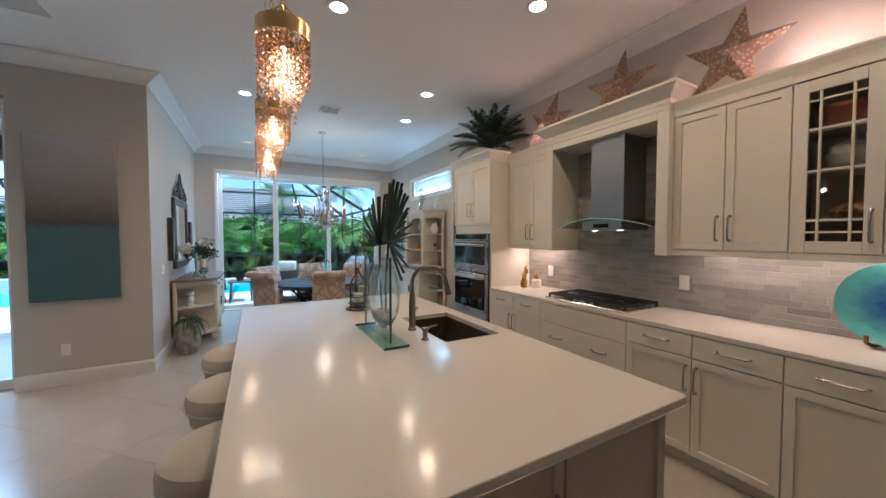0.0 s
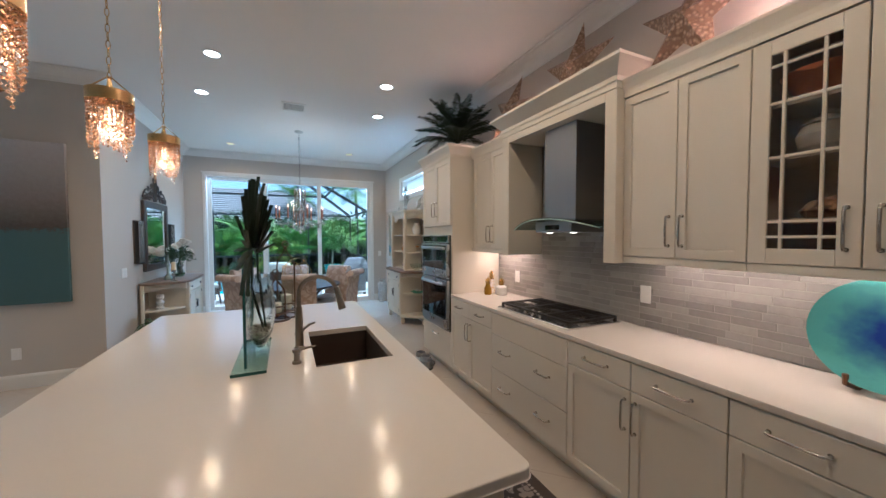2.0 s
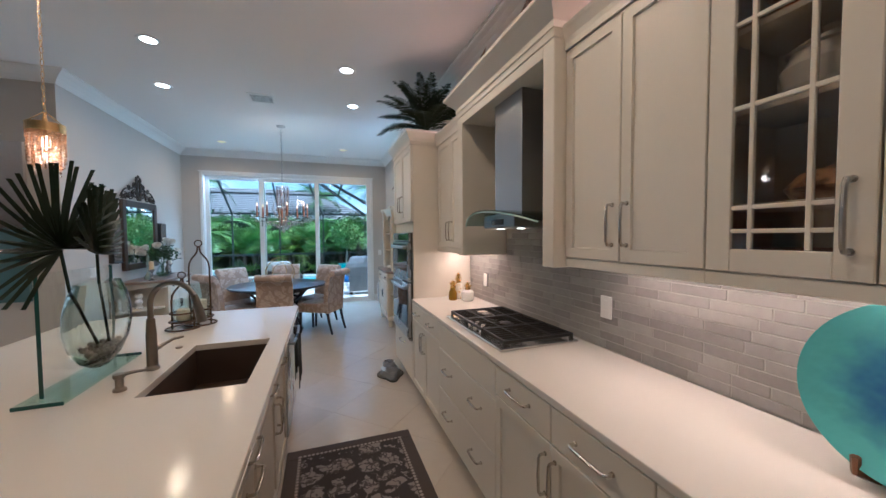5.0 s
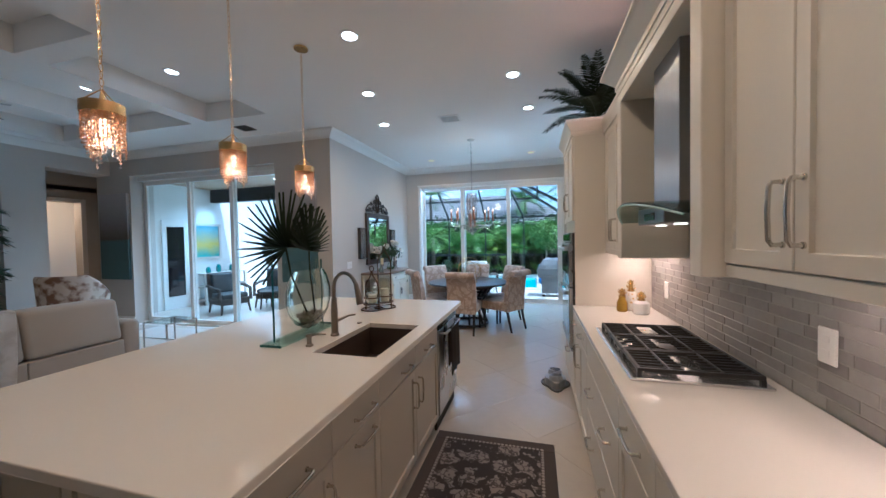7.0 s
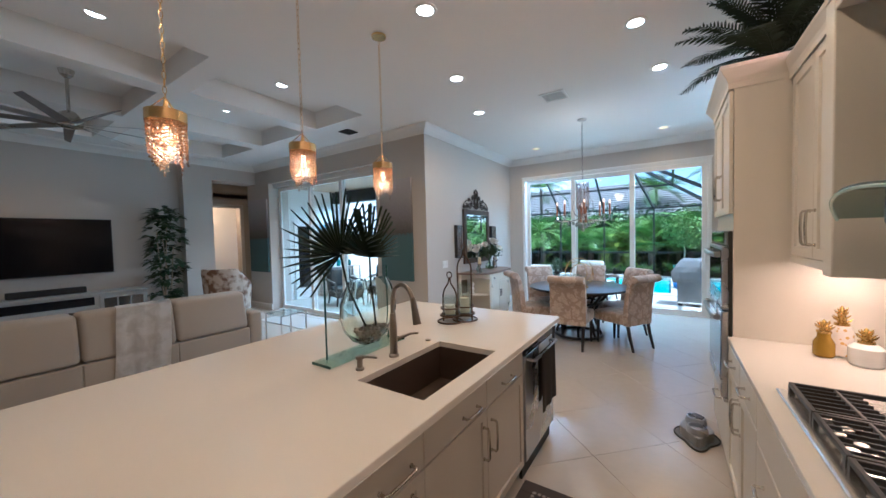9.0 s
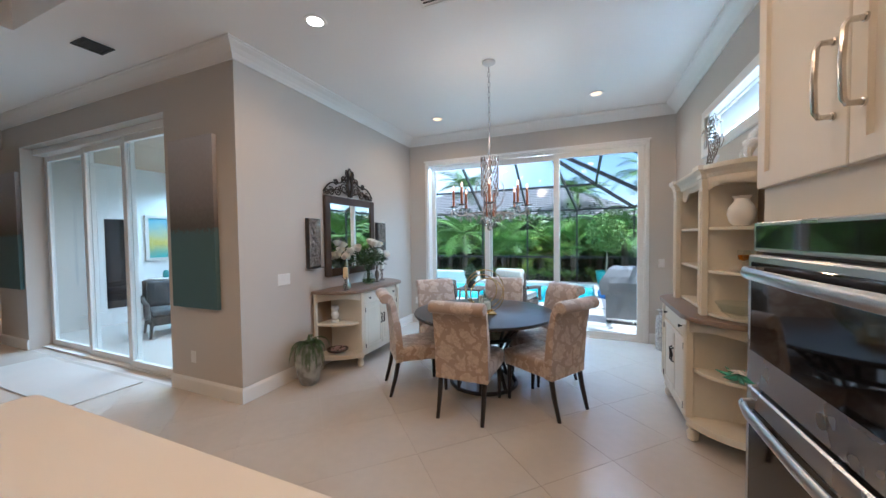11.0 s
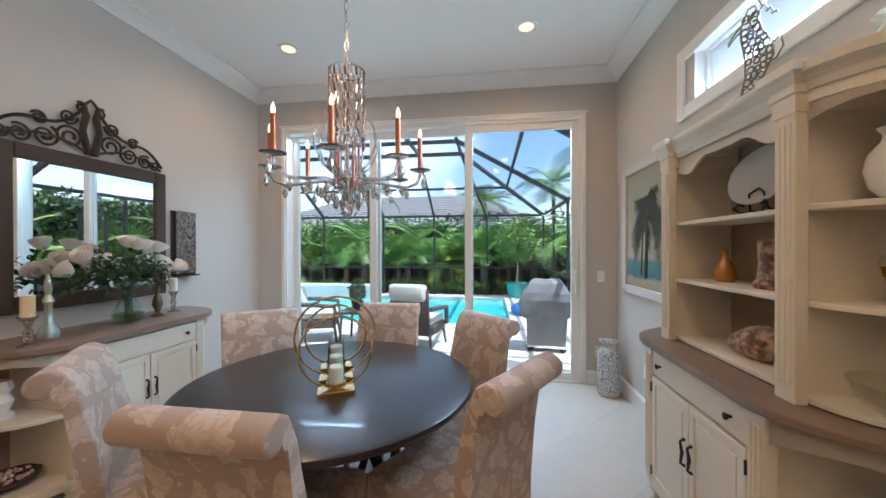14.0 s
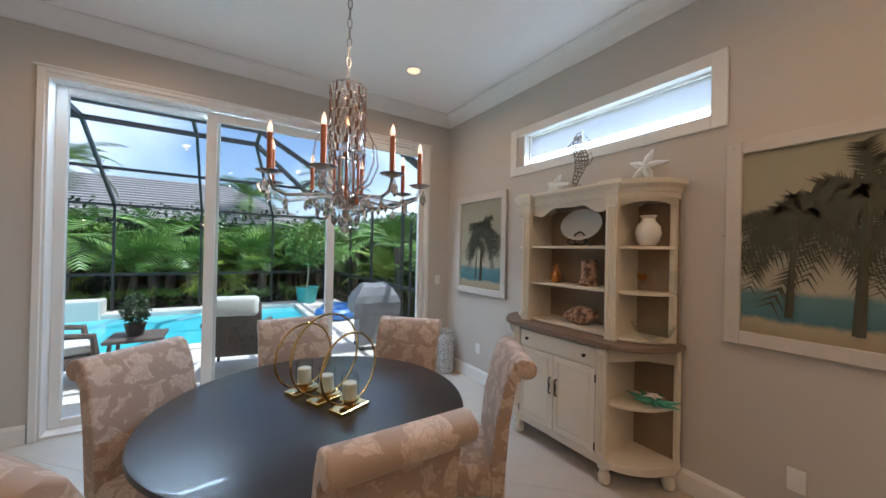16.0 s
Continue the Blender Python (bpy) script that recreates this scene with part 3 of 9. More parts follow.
for z in (1.60, 1.87, 2.10):
    part("shelf", box(UX + 0.03, XR - 0.03, 0.11, 0.79, z, z + 0.018, 0.002), CABINET, gc)
part("light_rail", box(UX - 0.015, UX + 0.01, 0.10, 0.80, 1.38, 1.42, 0.003), CABINET, gc)
part("cornice", crown_run([(UX - 0.02, 0.80), (UX - 0.02, 0.10)], 2.39, 0.11, 0.025), CABINET, gc)
part("top_board", box(UX - 0.02, XR - 0.016, 0.10, 0.80, 2.447, 2.495), CABINET, gc)
for a, b, hy in ((0.4575, 0.7975, 0.495), (0.1025, 0.4525, 0.41)):
    bm = bmesh.new()
    r, z0, z1 = 0.065, 1.424, 2.383
    for bb in ((a, a + r, z0, z1), (b - r, b, z0, z1), (a + r, b - r, z0, z0 + r), (a + r, b - r, z1 - r, z1)):
        box(UX - 0.02, UX, *bb, 0.0025, bm)
    d = part("glass_door", bm, CABINET, gc)
    for y in (a + r + 0.045, b - r - 0.045):
        part("mullion", box(UX - 0.018, UX - 0.004, y - 0.006, y + 0.006, z0 + r, z1 - r, 0.002), CABINET, d)
    for z in (z0 + r + 0.05, z0 + r + 0.115, 1.88, 2.11, z1 - r - 0.05):
        part("mullion", box(UX - 0.017, UX - 0.005, a + r, b - r, z - 0.006, z + 0.006, 0.002), CABINET, d)
    pane(d, (UX - 0.010, UX - 0.007, a + r, b - r, z0 + r, z1 - r), glazing=CABPANE)
    add_handle(d, UX - 0.02, hy, 1.57, 0.16)

CHINA = mat("white_china", (0.78, 0.77, 0.74), 0.18, bump=0.01, vary=0.02)
AMBER = glass("amber_glass", (0.92, 0.58, 0.16), 0.03, thin=False)
CLEAR = glass("clear_glass", (0.97, 1.0, 0.99), 0.0, thin=False)
SHELL = marbled("mottled_shell", (0.55, 0.35, 0.22), (0.12, 0.06, 0.04), 30, 0.35)
part("china_tureen", lathe([(0.05, 0), (0.09, 0.03), (0.1, 0.08), (0.08, 0.12), (0.09, 0.125), (0.05, 0.15), (0.015, 0.165), (0.02, 0.18), (0, 0.185)], 24), CHINA, None,
     "white china tureen with a lid on a cabinet shelf", True, pose(2.98, 0.60, 1.888), "tureen")
part("china_jar", lathe([(0.03, 0), (0.05, 0.02), (0.05, 0.08), (0.035, 0.1), (0.035, 0.12), (0, 0.13)], 20), CHINA, None,
     "small white china jar on a cabinet shelf", True, pose(2.98, 0.49, 1.888), "jar")
part("glass_turtle", lathe([(0.11, 0), (0.13, 0.03), (0.1, 0.07), (0.04, 0.09), (0, 0.095)], 20), SHELL, None, "brown glass turtle ornament on a cabinet shelf", True, pose(2.98, 0.55, 1.618), "ornament")
part("copper_bowl", lathe([(0.05, 0), (0.1, 0.03), (0.15, 0.11), (0.14, 0.11), (0.09, 0.04), (0, 0.02)], 24), mat("copper", (0.55, 0.2, 0.1), 0.3, 0.6), None, "copper coloured bowl on a cabinet shelf", True, pose(2.97, 0.60, 2.118), "bowl")
part("red_dish", lathe([(0.05, 0), (0.1, 0.02), (0.13, 0.05), (0.12, 0.05), (0, 0.015)], 24), mat("red_lacquer", (0.3, 0.03, 0.02), 0.3), None, "dark red dish on a cabinet shelf", True, pose(2.97, 0.60, 1.44), "dish")

# hood surround
hs = thing("hood_surround", "cream wooden mantel surround over the cooktop", "hood surround")
HX = 2.755
for a, b in ((1.438, 1.525), (2.555, 2.649)):
    part("column", box(HX, XR - 0.016, a, b, 1.375, 2.45, 0.004), CABINET, hs)
part("beam", box(HX, XR - 0.016, 1.525, 2.555, 2.39, 2.45, 0.003), CABINET, hs)
part("frieze", box(HX - 0.004, XR - 0.018, 1.436, 2.651, 2.451, 2.53), CABINET, hs)
bm = crown_run([(XR - 0.02, 2.651), (HX - 0.005, 2.651), (HX - 0.005, 1.436), (XR - 0.02, 1.436)], 2.49, 0.13, 0.085)
part("cornice", bm, CABINET, hs)

# range hood
rh = thing("range_hood", "stainless steel chimney hood with a curved glass canopy", "range hood")
bm = box(2.83, XR - 0.016, 1.83, 2.16, 1.66, 2.389, 0.003)
part("chimney", bm, HOODSTEEL, rh)
part("hood_body", box(2.76, XR - 0.016, 1.80, 2.19, 1.575, 1.66, 0.008, seg=2), HOODSTEEL, rh)
bm = bmesh.new()
rows = []
for i in range(25):
    u = -1 + 2 * i / 24
    y = 1.99 + 0.455 * u
    z = 1.675 - 0.075 * u * u
    rows.append((y, z, 2.74 - 0.10 * (1 - u * u)))
for (y0, z0, x0), (y1, z1, x1) in zip(rows, rows[1:]):
    vs = [bm.verts.new(p) for p in ((x0, y0, z0), (x1, y1, z1), (XR - 0.02, y1, z1), (XR - 0.02, y0, z0))]
    bm.faces.new(vs)
bmesh.ops.remove_doubles(bm, verts=bm.verts, dist=1e-5)
bmesh.ops.solidify(bm, geom=bm.faces[:], thickness=0.008)
TEALGLASS = glass("green_edge_glass", (0.86, 0.98, 0.95), tint=0.96)
part("glass_canopy", bm, glass("canopy_glass", (0.80, 0.95, 0.93), tint=0.72), rh, "curved glass canopy", True)
part("canopy_edge", tube([(x - 0.002, y, z - 0.003) for y, z, x in rows], 0.005, 6), mat("pale_glass_edge", (0.50, 0.68, 0.66), 0.15, bump=0), rh, "pale green polished glass edge", True)
part("control_panel", box(2.756, 2.762, 1.92, 2.07, 1.595, 1.63, 0.001), BLACK_GLASS, rh)
LAMP = glow("lamp_face", (1.0, 0.80, 0.55), 2.0)
for y in (1.87, 2.12):
    part("lamp", lathe([(0.025, 0), (0.025, 0.004)], 16), LAMP, rh, m=pose(2.85, y, 1.569))

# oven tower
tw = thing("oven_tower", "tall cream cabinet housing a built-in double oven", "cabinet")
for n, bb in (("side_panel", (2.552, XR - 0.002, 3.302, 3.335, 0.1, 2.44)), ("side_panel", (2.552, XR - 0.002, 4.085, 4.12, 0.1, 2.44)), ("bottom_box", (2.60, XR - 0.002, 3.335, 4.085, 0.1, 0.485)),
              ("top_box", (2.552, XR - 0.002, 3.335, 4.085, 1.565, 2.44)), ("back_panel", (3.0, XR - 0.002, 3.335, 4.085, 0.485, 1.565)), ("plinth", (2.60, XR - 0.002, 3.302, 4.12, 0.0, 0.1))):
    part(n, box(*bb), CABINET, tw)
front(tw, "drawer", 3.305, 4.117, 0.105, 0.48, FX, CABINET, [(3.71, 0.40, 0.16, False)])
front(tw, "door", 3.305, 3.71, 1.665, 2.40, FX, CABINET, [(3.665, 1.86, 0.16, True)])
front(tw, "door", 3.71, 4.117, 1.665, 2.40, FX, CABINET, [(3.755, 1.86, 0.16, True)])
part("cornice", crown_run([(XR - 0.02, 4.12), (2.53, 4.12), (2.53, 3.302), (2.80, 3.302)], 2.405, 0.13, 0.05), CABINET, tw)
part("top_board", box(2.54, XR - 0.02, 3.303, 4.118, 2.442, 2.53), CABINET, tw)
ov = thing("double_oven", "stainless steel built-in microwave and oven with black glass", "oven")
OX = 2.535
part("housing", box(OX, 2.99, 3.34, 4.08, 0.49, 1.56), mat("dark_housing", (0.05, 0.05, 0.05), 0.5), ov)
part("control_panel", box(OX - 0.022, OX, 3.338, 4.082, 1.475, 1.562, 0.004), STEEL, ov)
part("display", box(OX - 0.025, OX - 0.022, 3.36, 4.06, 1.486, 1.551, 0.001), BLACK_GLASS, ov)
for z0, z1, w1, hz in ((1.075, 1.465, 1.445, 1.415), (0.52, 1.06, 1.005, 1.015)):
    d = part("oven_door", box(OX - 0.034, OX, 3.338, 4.082, z0, z1, 0.005), STEEL, ov)
    part("window", box(OX - 0.037, OX - 0.034, 3.365, 4.055, z0 + 0.10, w1, 0.002), BLACK_GLASS, d)
    bm = tube([(OX - 0.036, 3.39, hz), (OX - 0.062, 3.395, hz), (OX - 0.074, 3.46, hz), (OX - 0.080, 3.71, hz), (OX - 0.074, 3.96, hz), (OX - 0.062, 4.025, hz), (OX - 0.036, 4.03, hz)], 0.010, 10)
    for v in bm.verts:
        v.co.z = hz + (v.co.z - hz) * 1.7
    part("handle", bm, STEEL, d, "curved steel bar handle", True)
    part("badge", lathe([(0.018, 0), (0.018, 0.002)], 20), NICKEL, d, m=pose(OX - 0.0345, 3.71, z0 + 0.05, 0, -90, 0))
part("bottom_strip", box(OX - 0.02, OX, 3.338, 4.082, 0.49, 0.515, 0.003), STEEL, ov)

# cooktop
ct = thing("gas_cooktop", "stainless gas cooktop with black cast-iron grates", "cooktop")
part("tray", box(2.585, 3.085, 1.64, 2.475, 0.921, 0.935, 0.005), mat("tray_steel", (0.72, 0.71, 0.70), 0.2, 0.9, bump=0.0), ct)
for i in range(3):
    y0 = 1.66 + i * 0.2667
    bm = bmesh.new()
    y1 = y0 + 0.262
    for x in (2.625, 3.055):
        box(x - 0.007, x + 0.007, y0, y1, 0.955, 0.972, 0.002, bm)
    for y in (y0 + 0.007, y1 - 0.007):
        box(2.625, 3.055, y - 0.007, y + 0.007, 0.955, 0.972, 0.002, bm)
    for k in range(1, 7):
        y = y0 + k * 0.262 / 7
        box(2.625, 2.80, y - 0.0038, y + 0.0038, 0.957, 0.969, 0.0015, bm)
        box(2.88, 3.055, y - 0.0038, y + 0.0038, 0.957, 0.969, 0.0015, bm)
    for x in (2.735, 2.925):
        box(x, x + 0.010, y0, y1, 0.957, 0.972, 0.002, bm)
    for x in (2.625, 3.055):
        for y in (y0 + 0.01, y1 - 0.01):
            box(x - 0.008, x + 0.008, y - 0.008, y + 0.008, 0.934, 0.957, 0, bm)
    part("grate", bm, BLACK_IRON, ct, "black cast-iron grate")
for x, y, r in ((2.75, 1.79, 0.04), (2.95, 1.79, 0.035), (2.87, 2.06, 0.055), (2.75, 2.33, 0.035), (2.95, 2.33, 0.04)):
    part("burner", lathe([(r * 1.2, 0), (r * 1.2, 0.008), (r, 0.010), (r, 0.018), (r * 0.8, 0.021), (0, 0.022)], 24), BLACK_IRON, ct, smooth=True, m=pose(x, y, 0.934))
for i in range(5):
    part("knob", lathe([(0.02, 0), (0.019, 0.012), (0.016, 0.03), (0.014, 0.032), (0, 0.033)], 16), NICKEL, ct, smooth=True, m=pose(2.645 + 0.03 * (i % 2), 1.98 + i * 0.045, 0.935))

# island
isl = thing("kitchen_island", "taupe shaker kitchen island with turned corner legs", "kitchen island")
IX = 1.44
bm = box(0.45, IX, 0.745, 1.66, 0.1, 0.889)
box(0.45, IX, 2.40, 3.30, 0.1, 0.889, 0, bm)
box(0.45, 1.0, 1.66, 2.40, 0.1, 0.889, 0, bm)
box(1.0, IX, 1.66, 2.40, 0.1, 0.66, 0, bm)
box(1.428, IX, 1.66, 2.40, 0.66, 0.889, 0, bm)
part("body", bm, ISLAND, isl)
part("plinth", box(0.50, IX - 0.06, 0.80, 3.28, 0.0, 0.1), ISLAND, isl)


def ifront(kind, y0, y1, z0, z1, handles=()):
    """Front on the aisle side, facing +x."""
    g = 0.0025
    bm = (shaker_bm if kind == "door" else slab_bm)(y0 + g, y1 - g, z0 + g, z1 - g)
    bm.transform(Matrix.Diagonal((-1, 1, 1, 1)))
    bm.transform(pose(IX, 0, 0))
    d = part("door" if kind == "door" else "drawer", bm, ISLAND, isl)
    for hy, hz, ln, v in handles:
        h = add_handle(d, IX + 0.02, hy, hz, ln, v)
        h.matrix_basis = pose(IX + 0.02, hy, hz, 0, 0, 180)


ZDI = 0.70
ifront("drawer", 0.745, 1.211, ZDI, ZT, [(0.98, 0.757, 0.16, False)])
ifront("door", 0.745, 1.211, ZK, ZDI, [(1.175, 0.54, 0.16, True)])
ifront("drawer", 1.211, 1.62, ZDI, ZT, [(1.46, 0.757, 0.16, False)])
ifront("door", 1.211, 1.62, ZK, ZDI, [(1.46, 0.645, 0.16, False)])
ifront("drawer", 1.62, 2.15, ZDI, ZT, [(1.975, 0.757, 0.13, False)])
ifront("drawer", 2.15, 2.66, ZDI, ZT, [(2.40, 0.757, 0.13, False)])
ifront("door", 1.62, 2.15, ZK, ZDI, [(2.105, 0.54, 0.16, True)])
ifront("door", 2.15, 2.66, ZK, ZDI, [(2.195, 0.54, 0.16, True)])


def efront(x0, x1, z0, z1, y, sign, hx=None):
    bm = shaker_bm(x0, x1, z0, z1)
    # facing -x turned to face -y (sign -1) or +y
    bm.transform(Matrix(((0, 1, 0, 0), (-sign, 0, 0, 0), (0, 0, 1, 0), (0, 0, 0, 1))))
    bm.transform(pose(0, y, 0))
    d = part("door" if hx else "end_panel", bm, ISLAND, isl)
    if hx:
        h = add_handle(d, hx, y - 0.02, 0.66, 0.16)
        h.matrix_basis = pose(hx, y - 0.02, 0.66, 0, 0, 90)


efront(0.56, 0.90, ZK, ZT, 0.745, -1, 0.865)
efront(0.905, IX - 0.002, ZK, ZT, 0.745, -1)
efront(0.45, IX - 0.002, ZK, ZT, 3.30, 1)
part("corner_stile", box(0.45, 0.557, 0.727, 0.745, 0.1, 0.885, 0.003), ISLAND, isl)
LEGP = [(0.045, 0.0), (0.055, 0.02), (0.055, 0.05), (0.035, 0.08), (0.03, 0.12), (0.045, 0.2), (0.058, 0.4), (0.06, 0.48), (0.05, 0.55), (0.038, 0.58), (0.055, 0.60), (0.055, 0.62), (0.04, 0.64)]
for y in (0.80, 3.24):
    bm = lathe(LEGP, 24)
    box(-0.06, 0.06, -0.06, 0.06, 0.64, 0.889, 0.004, bm)
    part("turned_leg", bm, ISLAND, isl, "turned corner leg", True, pose(0.10, y, 0))
part("apron", box(0.13, 0.45, 0.77, 0.79, 0.80, 0.889), ISLAND, isl)
part("apron", box(0.09, 0.11, 0.86, 3.18, 0.82, 0.889), ISLAND, isl)
PLASTIC = mat("white_plastic", (0.80, 0.79, 0.76), 0.35, bump=0, vary=0.01)
o = part("outlet", box(0.475, 0.545, 0.721, 0.727, 0.66, 0.78, 0.002), PLASTIC, isl, "white outlet with a night light")
part("night_light", lathe([(0.02, 0), (0.02, 0.03), (0.0, 0.05)], 12), PLASTIC, o, m=pose(0.51, 0.721, 0.71, 90, 0, 0))

# island top with the sink cut out of it
SX0, SX1, SY0, SY1 = 1.03, 1.41, 1.69, 2.365
bm = bmesh.new()
xs, ys = [-0.01, SX0, SX1, 1.51], [0.68, SY0, SY1, 3.36]
for i in range(3):
    for j in range(3):
        if i == 1 and j == 1:
            continue
        for z in (0.89, 0.92):
            bm.faces.new([bm.verts.new(p) for p in ((xs[i], ys[j], z), (xs[i + 1], ys[j], z), (xs[i + 1], ys[j + 1], z), (xs[i], ys[j + 1], z))])
bmesh.ops.remove_doubles(bm, verts=bm.verts, dist=1e-5)
for e in [e for e in bm.edges if e.is_boundary and e.verts[0].co.z < 0.9]:
    a, b = e.verts
    up = lambda v: next(w for w in bm.verts if abs(w.co.x - v.co.x) < 1e-5 and abs(w.co.y - v.co.y) < 1e-5 and w.co.z > 0.9)
    bm.faces.new((a, b, up(b), up(a)))
corner = [e for e in bm.edges if abs(e.verts[0].co.x - e.verts[1].co.x) < 1e-5 and abs(e.verts[0].co.y - e.verts[1].co.y) < 1e-5 and (e.verts[0].co.x < 0 or e.verts[0].co.x > 1.5) and (e.verts[0].co.y < 0.7 or e.verts[0].co.y > 3.3)]
bmesh.ops.bevel(bm, geom=corner, offset=0.03, segments=4, affect="EDGES", profile=0.5)
sharp = [e for e in bm.edges if len(e.link_faces) == 2 and e.calc_face_angle(0) > 1.2]
bmesh.ops.bevel(bm, geom=sharp, offset=0.004, segments=2, affect="EDGES", profile=0.5)
part("island_worktop", bm, QUARTZ, None, "white quartz island worktop with rounded corners", category="worktop")
SINKM = mat("brown_composite", (0.065, 0.045, 0.035), 0.45, grain=200, bump=0.1, vary=0.15)
bm = bmesh.new()
for b in ((SX0 - 0.015, SX0, SY0 - 0.015, SY1 + 0.015, 0.69, 0.888), (SX1, SX1 + 0.015, SY0 - 0.015, SY1 + 0.015, 0.69, 0.888), (SX0, SX1, SY0 - 0.015, SY0, 0.69, 0.888),
          (SX0, SX1, SY1, SY1 + 0.015, 0.69, 0.888), (SX0 - 0.015, SX1 + 0.015, SY0 - 0.015, SY1 + 0.015, 0.67, 0.69)):
    box(*b, bm=bm)
sk = part("sink", bm, SINKM, None, "dark brown composite undermount sink", category="sink")
part("drain", lathe([(0.045, 0), (0.045, 0.004), (0.03, 0.006), (0, 0.004)], 20), STEEL, sk, m=pose(1.22, 2.03, 0.691))

# dishwasher
dw = thing("dishwasher", "stainless dishwasher with a dark towel on its handle", "dishwasher")
part("door_panel", box(IX + 0.001, IX + 0.03, 2.668, 3.268, 0.12, 0.80, 0.004), STEEL, dw)
part("control_strip", box(IX + 0.001, IX + 0.034, 2.668, 3.268, 0.802, 0.885, 0.004), BLACK_GLASS, dw)
part("kick_plate", box(IX - 0.02, IX - 0.001, 2.67, 3.266, 0.0, 0.115), BLACK_IRON, dw)
part("handle", tube([(IX + 0.03, 2.72, 0.77), (IX + 0.075, 2.72, 0.77), (IX + 0.085, 2.97, 0.77), (IX + 0.075, 3.22, 0.77), (IX + 0.03, 3.22, 0.77)], 0.011, 8), STEEL, dw, smooth=True)
TOWEL = mat("dark_towel", (0.055, 0.045, 0.04), 0.9, grain=300, bump=0.4, vary=0.2)
bm = bmesh.new()
n = 14
for s, xo, zb in ((1, 0.014, 0.40), (-1, -0.012, 0.47)):
    rows = []
    for i in range(n + 1):
        u = i / n
        wob = 0.006 * math.sin(u * 14)
        rows.append([bm.verts.new((IX + 0.083 + xo + wob * q, 2.80 + 0.30 * u, 0.785 - (0.785 - zb) * q)) for q in (0, 0.3, 0.6, 1.0)])
    for a, b in zip(rows, rows[1:]):
        for k in range(3):
            bm.faces.new((a[k], b[k], b[k + 1], a[k + 1]))
bmesh.ops.solidify(bm, geom=bm.faces[:], thickness=0.004)
part("hand_towel", bm, TOWEL, None, "dark brown towel hanging on the dishwasher handle", True, category="towel")

# faucet, soap pump, disposal button
fc = thing("kitchen_faucet", "brushed bronze pull-down faucet by the sink", "faucet", m=pose(0.965, 2.015, 0.92, 0, 0, -18))
BRONZE = mat("brushed_bronze", (0.30, 0.26, 0.22), 0.3, 1.0, bump=0.02)
part("base", lathe([(0.028, 0), (0.028, 0.012), (0.022, 0.02), (0.021, 0.16), (0.016, 0.24)], 20), BRONZE, fc, smooth=True)
arc = [(0, 0, 0.22)] + [(0.105 - 0.105 * math.cos(a), 0, 0.30 + 0.105 * math.sin(a)) for a in [math.pi * k / 14 for k in range(0, 13)]]
part("spout", tube(arc, 0.012, 10), BRONZE, fc, smooth=True)
bm = tube([(0.203, 0, 0.345), (0.222, 0, 0.28), (0.236, 0, 0.22)], [0.014, 0.018, 0.021], 12)
part("spray_head", bm, BRONZE, fc, smooth=True)
part("lever", tube([(0, 0.02, 0.09), (0.01, 0.05, 0.10), (0.03, 0.09, 0.115), (0.05, 0.13, 0.115)], [0.012, 0.009, 0.007, 0.006], 8), BRONZE, fc, smooth=True)
sp = thing("soap_dispenser", "brushed bronze soap pump on the worktop", "soap dispenser", m=pose(0.945, 1.785, 0.92))
part("collar", lathe([(0.022, 0), (0.022, 0.01), (0.014, 0.015), (0.014, 0.05), (0.02, 0.055), (0.02, 0.07), (0, 0.075)], 16), BRONZE, sp, smooth=True)
part("nozzle", tube([(0, 0, 0.062), (0.04, 0.01, 0.068), (0.09, 0.03, 0.066)], [0.009, 0.007, 0.005], 8), BRONZE, sp, smooth=True)
part("air_switch", lathe([(0.016, 0), (0.016, 0.008), (0, 0.01)], 16), BRONZE, None, "small round bronze disposal button on the worktop", True, pose(0.96, 2.34, 0.92), "button")

# glass vase with two fan palm leaves
vs = thing("glass_vase", "flat oval glass vase set in an upright glass sheet", "vase", m=pose(-0.015, -0.04, 0))
part("base_plate", box(0.685, 0.83, 1.75, 2.32, 0.9205, 0.934, 0.002), TEALGLASS, vs)
part("upright_sheet", box(0.735, 0.747, 1.80, 2.27, 0.934, 1.40, 0.002), glass("clear_sheet", (0.98, 1.0, 0.995), tint=0.99), vs)
EDGEGL = mat("polished_glass_edge", (0.03, 0.10, 0.09), 0.1, bump=0)
for y in (1.797, 2.2705):
    part("polished_edge", box(0.735, 0.747, y, y + 0.0025, 0.936, 1.40), EDGEGL, vs)
for y in (1.747, 2.3205):
    part("polished_edge", box(0.685, 0.83, y, y + 0.0025, 0.9205, 0.934), EDGEGL, vs)
bm = lathe([(0.0, 0.0), (0.05, 0.006), (0.11, 0.05), (0.155, 0.12), (0.175, 0.2), (0.172, 0.28), (0.15, 0.36), (0.12, 0.42), (0.112, 0.42), (0.14, 0.36), (0.164, 0.28), (0.167, 0.2), (0.148, 0.125), (0.1, 0.06), (0, 0.015)], 36)
bm.transform(Matrix.Diagonal((0.42, 1.22, 0.90, 1)))
bm.transform(pose(0.79, 2.07, 0.96))
VASEGL = glass("vase_glass", (0.97, 1.0, 0.99), 0.0, tint=0.97)
part("bowl", bm, CLEAR, vs, smooth=True)
PEBBLE = marbled("river_pebbles", (0.10, 0.075, 0.055), (0.30, 0.25, 0.2), 60, 0.6)
bm = bmesh.new()
rnd = random.Random(5)
